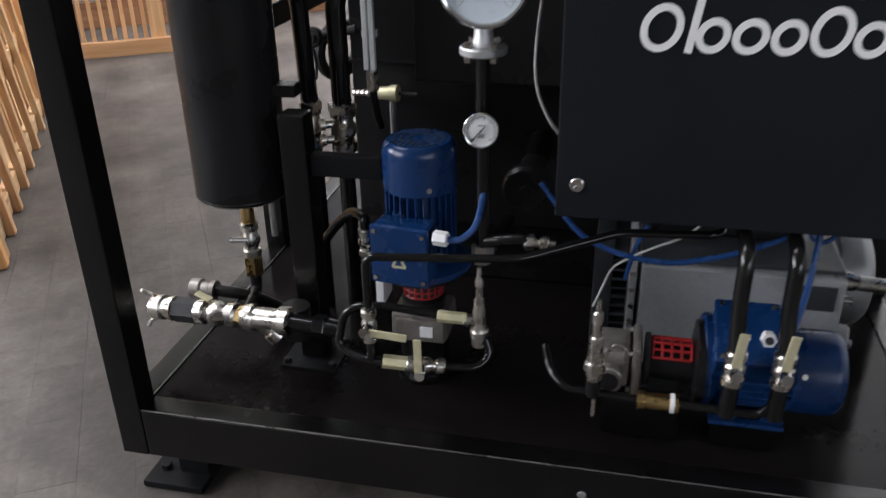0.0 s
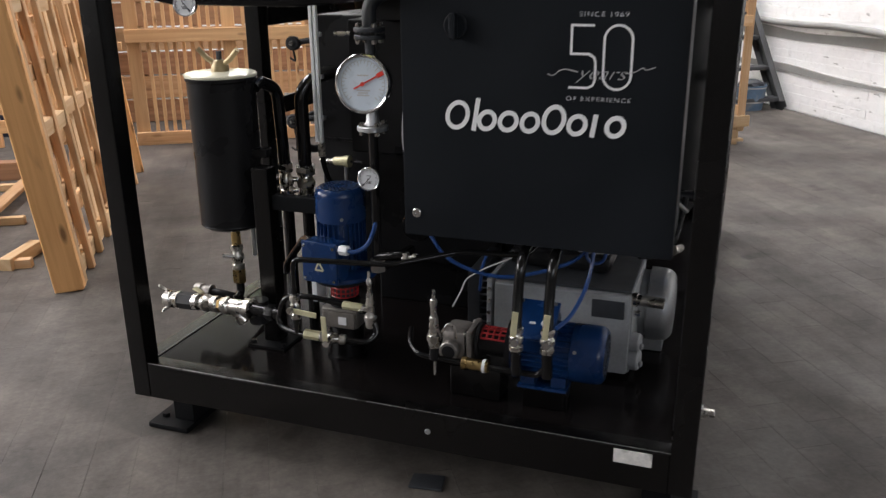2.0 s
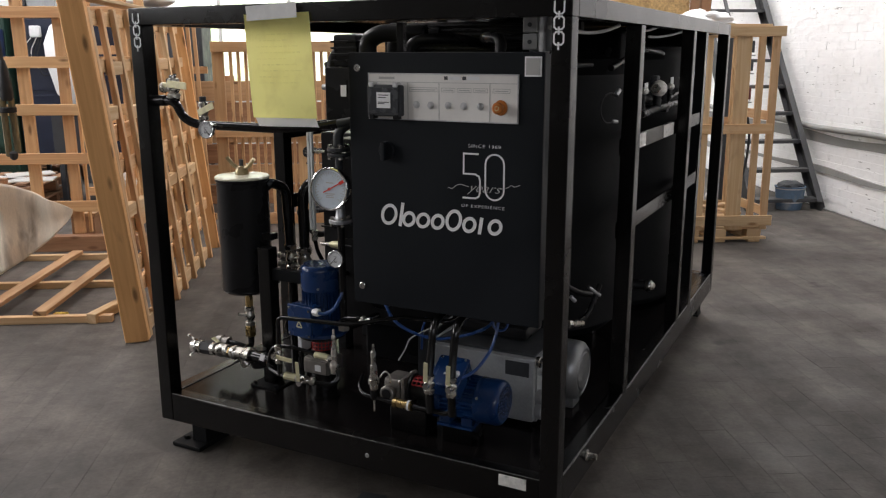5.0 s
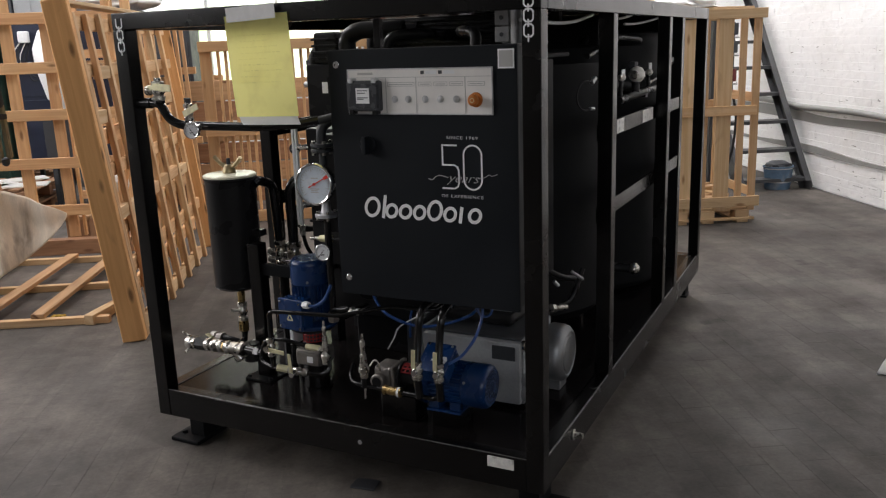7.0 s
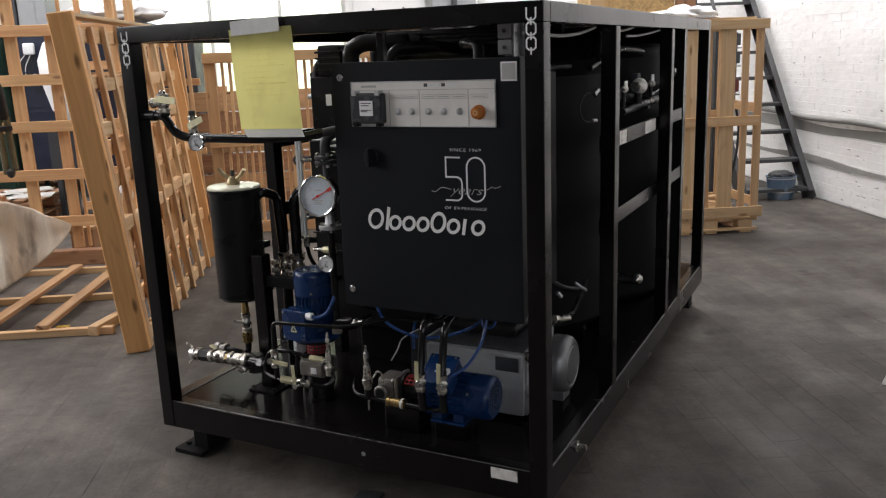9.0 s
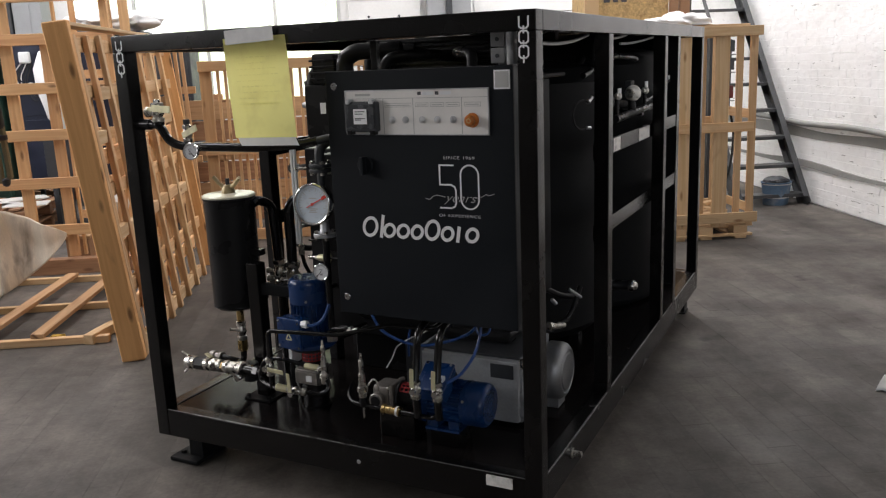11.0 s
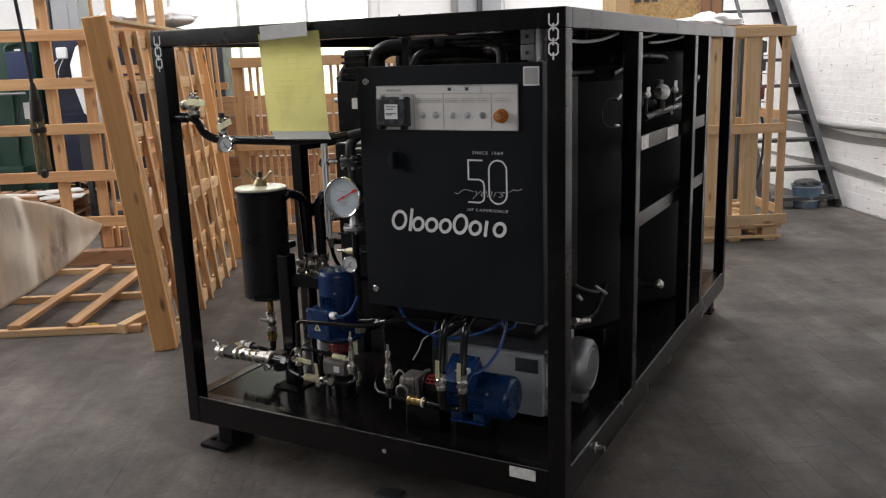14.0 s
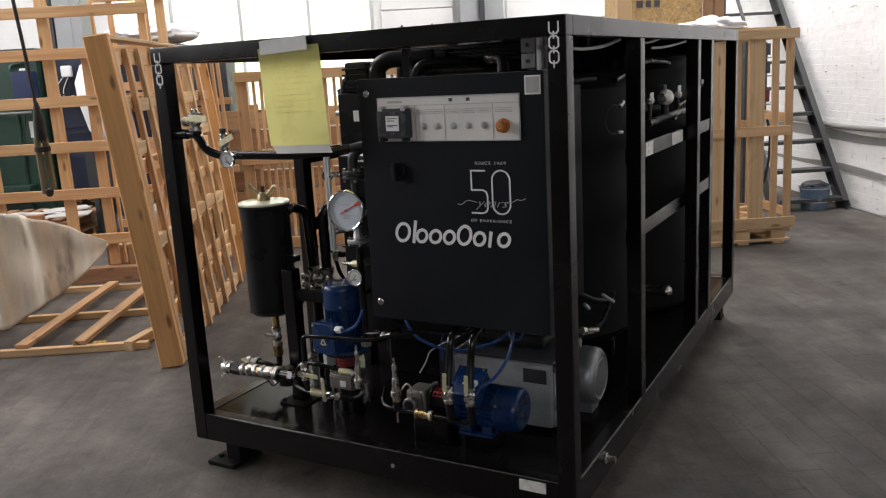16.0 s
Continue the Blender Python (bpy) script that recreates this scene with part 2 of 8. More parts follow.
PAPER = thin_sheet("yellow_paper", (0.97, 0.92, 0.36), (0.88, 0.82, 0.31), 0.64)
FAINT = thin_sheet("faint_pencil", (0.92, 0.87, 0.34), (0.80, 0.75, 0.30), 0.64)
PAPER_WHITE = thin_sheet("white_paper", (0.84, 0.84, 0.82), (0.78, 0.78, 0.76), 0.5)


def floor_surface():
    """Worn grey paving: broad stains, streaks along the hall, grit, and slabs that differ a little."""
    m = bpy.data.materials.new("worn_grey_paving")
    m.use_nodes = True
    nt = m.node_tree
    b = nt.nodes["Principled BSDF"]
    geo = nt.nodes.new("ShaderNodeNewGeometry")
    mp = nt.nodes.new("ShaderNodeMapping")
    mp.inputs["Rotation"].default_value = (0, 0, radians(-31.6))
    nt.links.new(geo.outputs["Position"], mp.inputs[0])
    st = nt.nodes.new("ShaderNodeVectorMath")
    st.operation = "MULTIPLY"
    st.inputs[1].default_value = (3.2, 0.7, 1)
    nt.links.new(mp.outputs[0], st.inputs[0])

    def tex(vec, scale, detail, rough=0.55):
        n = nt.nodes.new("ShaderNodeTexNoise")
        n.inputs["Scale"].default_value, n.inputs["Detail"].default_value, n.inputs["Roughness"].default_value = scale, detail, rough
        nt.links.new(vec, n.inputs["Vector"])
        return n.outputs[0]

    def span(x, lo, hi, a, c):
        n = nt.nodes.new("ShaderNodeMapRange")
        for k, v in zip((1, 2, 3, 4), (lo, hi, a, c)):
            n.inputs[k].default_value = v
        nt.links.new(x, n.inputs[0])
        return n.outputs[0]

    def times(x, y):
        n = nt.nodes.new("ShaderNodeMath")
        n.operation = "MULTIPLY"
        nt.links.new(x, n.inputs[0]), nt.links.new(y, n.inputs[1])
        return n.outputs[0]
    info = nt.nodes.new("ShaderNodeObjectInfo")
    grit = tex(mp.outputs[0], 60, 3)
    v = times(span(tex(mp.outputs[0], 0.9, 5), 0.32, 0.68, 0.62, 1.32), span(tex(st.outputs[0], 1.0, 4), 0.35, 0.65, 0.82, 1.14))
    v = times(v, span(tex(mp.outputs[0], 5.0, 6, 0.7), 0.35, 0.70, 0.84, 1.18))
    v = times(v, span(grit, 0.3, 0.7, 0.90, 1.10))
    v = times(v, span(info.outputs["Random"], 0, 1, 0.91, 1.09))
    isle = nt.nodes.new("ShaderNodeNewGeometry")
    v = times(v, span(isle.outputs["Random Per Island"], 0, 1, 0.91, 1.09))
    v = times(v, span(tex(mp.outputs[0], 2.2, 7, 0.75), 0.42, 0.62, 0.74, 1.20))
    far = nt.nodes.new("ShaderNodeVectorMath")
    far.operation = "MULTIPLY"
    far.inputs[1].default_value = (2.4, 0.22, 1)
    nt.links.new(mp.outputs[0], far.inputs[0])
    v = times(v, span(tex(far.outputs[0], 1.0, 5, 0.6), 0.36, 0.64, 0.80, 1.16))
    spots = times(v, span(tex(mp.outputs[0], 3.1, 2), 0.70, 0.76, 1.0, 0.55))
    tone = nt.nodes.new("ShaderNodeVectorMath")
    tone.operation = "SCALE"
    tone.inputs[0].default_value = (0.1010, 0.0888, 0.0782)
    nt.links.new(spots, tone.inputs["Scale"])
    nt.links.new(tone.outputs[0], b.inputs["Base Color"])
    nt.links.new(span(tex(mp.outputs[0], 2.0, 4), 0.3, 0.7, 0.55, 0.85), b.inputs["Roughness"])
    b.inputs["Specular IOR Level"].default_value = 0.35
    bp = nt.nodes.new("ShaderNodeBump")
    bp.inputs["Distance"].default_value = 0.001
    nt.links.new(grit, bp.inputs["Height"])
    nt.links.new(bp.outputs[0], b.inputs["Normal"])
    return m


def whitewash():
    """Thick white lime paint over brick: soft relief, grey smudges and short dark dashes that paint the joints' shadows
    along the courses.
    """
    m = bpy.data.materials.new("whitewashed_brick")
    m.use_nodes = True
    nt = m.node_tree
    b = nt.nodes["Principled BSDF"]
    geo = nt.nodes.new("ShaderNodeNewGeometry")
    mp = nt.nodes.new("ShaderNodeMapping")
    mp.inputs["Rotation"].default_value = (0, 0, radians(-31.6))
    nt.links.new(geo.outputs["Position"], mp.inputs[0])

    def tex(stretch, scale, detail, rough=0.55):
        v = nt.nodes.new("ShaderNodeVectorMath")
        v.operation = "MULTIPLY"
        v.inputs[1].default_value = stretch
        nt.links.new(mp.outputs[0], v.inputs[0])
        n = nt.nodes.new("ShaderNodeTexNoise")
        n.inputs["Scale"].default_value, n.inputs["Detail"].default_value, n.inputs["Roughness"].default_value = scale, detail, rough
        nt.links.new(v.outputs[0], n.inputs["Vector"])
        return n.outputs[0]

    def span(x, lo, hi, a, c):
        n = nt.nodes.new("ShaderNodeMapRange")
        for k, v in zip((1, 2, 3, 4), (lo, hi, a, c)):
            n.inputs[k].default_value = v
        nt.links.new(x, n.inputs[0])
        return n.outputs[0]

    def blend(f, a, c):
        n = nt.nodes.new("ShaderNodeMix")
        n.data_type = "RGBA"
        nt.links.new(f, n.inputs[0])
        for k, v in ((6, a), (7, c)):
            if isinstance(v, tuple):
                n.inputs[k].default_value = (*v, 1)
            else:
                nt.links.new(v, n.inputs[k])
        return n.outputs[2]
    lumps = tex((1, 1, 1.6), 9.0, 6, 0.6)
    colour = blend(span(tex((1, 0.6, 1), 1.7, 5), 0.50, 0.70, 0, 0.55), (0.90, 0.90, 0.90), (0.74, 0.735, 0.72))
    colour = blend(span(lumps, 0.55, 0.72, 0, 0.35), colour, (0.66, 0.655, 0.64))
    # dark dashes: shadows of the mortar joints, put into the colour
    colour = blend(span(tex((1, 1.0, 5.5), 7.0, 3), 0.685, 0.72, 0, 0.85), colour, (0.26, 0.25, 0.24))
    nt.links.new(colour, b.inputs["Base Color"])
    b.inputs["Roughness"].default_value = 0.75
    b.inputs["Specular IOR Level"].default_value = 0.3
    bp = nt.nodes.new("ShaderNodeBump")
    bp.inputs["Distance"].default_value = 0.012
    nt.links.new(lumps, bp.inputs["Height"])
    nt.links.new(bp.outputs[0], b.inputs["Normal"])
    return m


CONCRETE = floor_surface()
JOINT = material("dirty_joint", (0.085, 0.078, 0.073), 0.9, vary=0.4, grain=5)
WHITEWASH = whitewash()
PLASTER = material("white_plaster", (0.76, 0.76, 0.75), 0.75, vary=0.07, grain=2, fine=30, bump=0.001, stain=(0.60, 0.60, 0.58), stain_at=0.62)
DUCT = material("grey_painted_conduit", (0.27, 0.27, 0.26), 0.55, vary=0.15, grain=6)
STAIR_PAINT = material("dark_grey_stair_paint", (0.055, 0.057, 0.060), 0.5, vary=0.2, grain=10, fine=80)
# The long dark stain bands also paint in the shade of the folds.
TARP = material("beige_canvas_sheet", (0.75, 0.665, 0.545), 0.8, vary=0.20, grain=6, fine=120, bump=0.0012, stain=(0.20, 0.155, 0.115), stain_at=0.57, stretch=(2.2, 2.2, 0.38))
FILM = material("white_plastic_film", (0.74, 0.75, 0.76), 0.4, vary=0.08, grain=7, fine=40, bump=0.004)
GREEN = material("dark_green_machine_paint", (0.011, 0.038, 0.026), 0.45, vary=0.2, grain=8)
MACHINE_BLUE = material("blue_black_machine_paint", (0.008, 0.013, 0.032), 0.45, vary=0.3, grain=5, fine=60)
NAVY = material("navy_machine_paint", (0.012, 0.024, 0.075), 0.45, vary=0.2, grain=8)
DARK = material("dark_machine_paint", (0.03, 0.033, 0.038), 0.5, vary=0.25, grain=9)
STEEL_GREY = material("grey_column_paint", (0.30, 0.31, 0.32), 0.55, vary=0.1, grain=5)
# Paled so that the colour carries the daylight's glare over the window bars.
GLARE_PAINT = material("glare_paled_window_paint", (0.66, 0.67, 0.65), 0.5, vary=0.1, grain=5)
# Grey of the unseen walls and ceiling, chosen to cut bounced light.
UNSEEN_GREY = material("unseen_wall_grey", (0.30, 0.295, 0.285), 0.8, vary=0.15, grain=2, fine=30, bump=0.001)
BUCKET = material("blue_bucket_plastic", (0.10, 0.17, 0.26), 0.55, vary=0.25, grain=12, fine=60, stain=(0.24, 0.26, 0.28), stain_at=0.56)
RUST = material("old_brown_wood", (0.16, 0.13, 0.07), 0.7, vary=0.3, grain=20, bump=0.001)


def glass(name, tint=(0.97, 0.99, 0.98)):
    m = bpy.data.materials.new(name)
    m.use_nodes = True
    b = m.node_tree.nodes["Principled BSDF"]
    b.inputs["Base Color"].default_value = (*tint, 1)
    b.inputs["Transmission Weight"].default_value = 1
    b.inputs["Roughness"].default_value = 0.0
    return m


def outdoors():
    """Bright overexposed garden behind the windows."""
    m = bpy.data.materials.new("bright_garden")
    m.use_nodes = True
    nt = m.node_tree
    out = nt.nodes["Material Output"]
    nt.nodes.remove(nt.nodes["Principled BSDF"])
    em = nt.nodes.new("ShaderNodeEmission")
    co = nt.nodes.new("ShaderNodeTexCoord")
    n = nt.nodes.new("ShaderNodeTexNoise")
    n.inputs["Scale"].default_value, n.inputs["Detail"].default_value = 0.75, 5
    nt.links.new(co.outputs["Object"], n.inputs["Vector"])
    r = nt.nodes.new("ShaderNodeValToRGB")
    r.color_ramp.elements[0].position, r.color_ramp.elements[0].color = 0.36, (0.42, 0.56, 0.26, 1)
    r.color_ramp.elements[1].position, r.color_ramp.elements[1].color = 0.62, (1.0, 1.0, 0.94, 1)
    nt.links.new(n.outputs[0], r.inputs[0])
    nt.links.new(r.outputs[0], em.inputs[0])
    em.inputs[1].default_value = 2.6
    nt.links.new(em.outputs[0], out.inputs[0])
    return m


GLASS = glass("clear_glass")
GARDEN = outdoors()

# ---- building helpers ----
WORLD = {}
SPACES = [Matrix()]


def placed(build, x=0.0, y=0.0, z=0.0, sx=1.0, sy=1.0, sz=1.0):
    """Builds a group of things in its own place: coordinates are scaled, then shifted."""
    SPACES.append(Matrix.Translation((x, y, z)) @ Matrix.Diagonal((sx, sy, sz, 1)))
    build()
    SPACES.pop()


def thing(name, label, category, at=(0, 0, 0), space=None, group="", kind=""):
    """An Empty at the thing's base, given in the space's own coordinates."""
    ob = new(name)
    ob.empty_display_size = 0.05
    m = (space or Matrix()) @ Matrix.Translation(SPACES[-1] @ Vector(at))
    ob.matrix_basis = m
    WORLD[ob.name] = m
    return tagged(ob, label, category, group, kind)


def part(name, bm, mat, parent=None, label="", space=None, sharp=35):
    """Links a bmesh, written in the space's coordinates, as one mesh under a thing or a part."""
    me = bpy.data.meshes.new(name)
    bmesh.ops.transform(bm, verts=bm.verts, matrix=SPACES[-1])
    lo = [min((v.co[i] for v in bm.verts), default=0) for i in range(3)]
    hi = [max((v.co[i] for v in bm.verts), default=0) for i in range(3)]
    mid = Vector([(a + b) / 2 for a, b in zip(lo, hi)])
    bmesh.ops.translate(bm, verts=bm.verts, vec=-mid)
    bmesh.ops.recalc_face_normals(bm, faces=bm.faces)
    bm.to_mesh(me)
    bm.free()
    me.materials.append(mat)
    me.polygons.foreach_set("use_smooth", [True] * len(me.polygons))
    me.set_sharp_from_angle(angle=radians(sharp))
    ob = new(name, me)
    if sharp == 35 and 6 < len(me.polygons) < 3000:
        ob.modifiers.new("flat_faces", "WEIGHTED_NORMAL").keep_sharp = True
    m = (space or Matrix()) @ Matrix.Translation(mid)
    ob.matrix_basis = m
    WORLD[ob.name] = m
    if parent:
        ob.parent = parent
        ob.matrix_parent_inverse = WORLD[parent.name].inverted()
    if label:
        ob["label"] = label
    return ob


def solid(name, bm, mat, label, category, space=None, group="", kind="", sharp=35):
    """A thing of one mesh."""
    return tagged(part(name, bm, mat, None, "", space, sharp), label, category, group, kind)


def box(x0, x1, y0, y1, z0, z1, bevel=0.0, bm=None, turn=None, segments=2):
    """A box with rounded edges, added to bm."""
    bm = bm or bmesh.new()
    m = Matrix.LocRotScale(((x0 + x1) / 2, (y0 + y1) / 2, (z0 + z1) / 2), None, (abs(x1 - x0), abs(y1 - y0), abs(z1 - z0)))
    if turn is not None:
        m = turn @ m
    tmp = bmesh.new()
    bmesh.ops.create_cube(tmp, size=1, matrix=m)
    if bevel > 0:
        bmesh.ops.bevel(tmp, geom=tmp.edges[:], offset=bevel, segments=segments, affect="EDGES", profile=0.5, clamp_overlap=True)
    return join(bm, tmp)


def join(bm, tmp):
    table = {}
    for v in tmp.verts:
        table[v] = bm.verts.new(v.co)
    for f in tmp.faces:
        bm.faces.new([table[v] for v in f.verts])
    tmp.free()
    return bm


def basis(axis):
    axis = Vector(axis).normalized()
    side = axis.cross(Vector((0, 0, 1)))
    if side.length < 1e-4:
        side = Vector((1, 0, 0))
    side.normalize()
    return axis, side, axis.cross(side)


def lathe(p0, axis, profile, seg=24, bm=None, start=0.0):
    """Turns a profile of (distance along the axis, radius) round an axis from p0."""
    bm = bm or bmesh.new()
    a, s, t = basis(axis)
    p0 = Vector(p0)
    rings = []
    for d, r in profile:
        c = p0 + a * d
        if r <= 1e-6:
            rings.append([bm.verts.new(c)])
        else:
            rings.append([bm.verts.new(c + (s * math.cos(start + 2 * math.pi * k / seg) + t * math.sin(start + 2 * math.pi * k / seg)) * r) for k in range(seg)])
    for i, (q, r) in enumerate(zip(rings, rings[1:])):
        for k in range(seg):
            a0, a1 = q[k % len(q)], q[(k + 1) % len(q)]
            b0, b1 = r[k % len(r)], r[(k + 1) % len(r)]
            face = []
            for v in (a0, a1, b1, b0):
                if v not in face:
                    face.append(v)
            if len(face) > 2:
                bm.faces.new(face)
    for ring, flip in ((rings[0], True), (rings[-1], False)):
        if len(ring) > 2:
            bm.faces.new(ring[::-1] if flip else ring)
    return bm


def cyl(p0, p1, r, seg=20, bm=None, r1=None, edge=0.0):
    d = (Vector(p1) - Vector(p0)).length
    r1 = r if r1 is None else r1
    e = min(edge, r * 0.5, d * 0.4)
    prof = [(0, r), (d, r1)] if e <= 0 else [(0, r - e), (e, r), (d - e, r1), (d, r1 - e)]
    return lathe(p0, Vector(p1) - Vector(p0), prof, seg, bm)


def hexnut(p0, p1, r, bm=None):
    return lathe(p0, Vector(p1) - Vector(p0), [(0, r * 0.93), (0.002, r), ((Vector(p1) - Vector(p0)).length - 0.002, r), ((Vector(p1) - Vector(p0)).length, r * 0.93)], 6, bm)


def rounded(points, radius, steps=6):
    """A polyline with its corners rounded."""
    pts = [Vector(p) for p in points]
    out = [pts[0]]
    for a, b, c in zip(pts, pts[1:], pts[2:]):
        d0, d1 = (a - b), (c - b)
        cut = min(radius, d0.length * 0.48, d1.length * 0.48)
        s, e = b + d0.normalized() * cut, b + d1.normalized() * cut
        for k in range(steps + 1):
            f = k / steps
            out.append(s.lerp(b, f).lerp(b.lerp(e, f), f))
    out.append(pts[-1])
    return out


def pipe(points, r, bend=0.0, seg=14, bm=None):
    """A round pipe along a polyline."""
    bm = bm or bmesh.new()
    pts = rounded(points, bend) if bend else [Vector(p) for p in points]
    keep = [pts[0]]
    for p in pts[1:]:
        if (p - keep[-1]).length > 1e-5:
            keep.append(p)
    pts = keep
    side = None
    rings = []
    for i, p in enumerate(pts):
        t = (pts[min(i + 1, len(pts) - 1)] - pts[max(i - 1, 0)]).normalized()
        if side is None:
            _, side, _ = basis(t)
        side = (side - t * side.dot(t)).normalized()
        up = t.cross(side)
        rings.append([bm.verts.new(p + (side * math.cos(2 * math.pi * k / seg) + up * math.sin(2 * math.pi * k / seg)) * r) for k in range(seg)])
    for q, s in zip(rings, rings[1:]):
        for k in range(seg):
            bm.faces.new((q[k], q[(k + 1) % seg], s[(k + 1) % seg], s[k]))
    bm.faces.new(rings[0][::-1])
    bm.faces.new(rings[-1])
    return bm


def ring(c, axis, big, small, seg=28, rim=8, bm=None):
    bm = bm or bmesh.new()
    a, s, t = basis(axis)
    c = Vector(c)
    grid = []
    for i in range(seg):
        q = 2 * math.pi * i / seg
        d = s * math.cos(q) + t * math.sin(q)
        grid.append([bm.verts.new(c + d * (big + small * math.cos(2 * math.pi * j / rim)) + a * small * math.sin(2 * math.pi * j / rim)) for j in range(rim)])
    for i in range(seg):
        for j in range(rim):
            bm.faces.new((grid[i][j], grid[(i + 1) % seg][j], grid[(i + 1) % seg][(j + 1) % rim], grid[i][(j + 1) % rim]))
    return bm


def beam(p0, p1, w, h, bevel=0.003, bm=None, up=(0, 0, 1)):
    """A square-edged bar from p0 to p1: w across, h along up."""
    bm = bm or bmesh.new()
    p0, p1 = Vector(p0), Vector(p1)
    d = p1 - p0
    y = d.normalized()
    z = Vector(up)
    z = (z - y * z.dot(y)).normalized()
    x = y.cross(z)
    m = Matrix((x, y, z)).transposed().to_4x4()
    m.translation = (p0 + p1) / 2
    whole = not bm.verts
    box(-w / 2, w / 2, -d.length / 2, d.length / 2, -h / 2, h / 2, bevel, bm, m, 1)
    if whole:                                   # grain runs along the bar
        layer = bm.loops.layers.uv.new("grain")
        for face in bm.faces:
            for loop in face.loops:
                c = loop.vert.co - p0
                loop[layer].uv = (c.dot(y), c.dot(x) + c.dot(z))
    return bm


def lettering(text, size, at, mat, parent, shear=0.0, spacing=1.0, width=None, name="lettering", depth=0.0004, thin=0.0):
    """Words in the built-in font, standing upright on a face that looks towards -y."""
    cu = bpy.data.curves.new(name, "FONT")
    cu.body, cu.size, cu.shear, cu.space_character, cu.extrude = text, size, shear, spacing, depth
    cu.offset = -thin
    tmp = bpy.data.objects.new(name, cu)
    scene.collection.objects.link(tmp)
    bpy.context.view_layer.update()
    me = bpy.data.meshes.new_from_object(tmp.evaluated_get(bpy.context.evaluated_depsgraph_get()))
    bpy.data.objects.remove(tmp)
    bm = bmesh.new()
    bm.from_mesh(me)
    bpy.data.meshes.remove(me)
    x0, x1 = min(v.co.x for v in bm.verts), max(v.co.x for v in bm.verts)
    k = width / (x1 - x0) if width else 1
    bmesh.ops.transform(bm, verts=bm.verts, matrix=Matrix.Translation(at) @ pose(0, 0, 0, 90) @ Matrix.Diagonal((k, 1, 1, 1)) @ Matrix.Translation((-x0, 0, 0)))
    return part(name, bm, mat, parent, sharp=20)


def stroke(points, width, closed=False, y=0.0, depth=0.0012):
    """A flat painted line of even width on a face that looks towards -y; points are (x, z)."""
    bm = bmesh.new()
    pts = [Vector((a, b)) for a, b in points]
    n = len(pts)
    rows = []
    for i, p in enumerate(pts):
        a = pts[(i - 1) % n] if closed or i else p
        b = pts[(i + 1) % n] if closed or i < n - 1 else p
        d0, d1 = p - a, b - p
        d0 = d0.normalized() if d0.length > 1e-7 else d1.normalized()
        d1 = d1.normalized() if d1.length > 1e-7 else d0
        t = (d0 + d1).normalized()
        m = Vector((-t.y, t.x)) * (width / 2 / max(0.5, t.dot(d1)))
        rows.append([bm.verts.new((p.x + k * m.x, y + e, p.y + k * m.y)) for k, e in ((-1, 0), (1, 0), (1, -depth), (-1, -depth))])
    for q, r in list(zip(rows, rows[1:])) + ([(rows[-1], rows[0])] if closed else []):
        for k in range(4):
            bm.faces.new((q[k], q[(k + 1) % 4], r[(k + 1) % 4], r[k]))
    if not closed:
        bm.faces.new(rows[0])
        bm.faces.new(rows[-1][::-1])
    return bm

# ---- hall ----
RIGHT, BACK, LEFT, REAR, TOP = 5.36, 10.3, -9.0, -10.0, 5.6


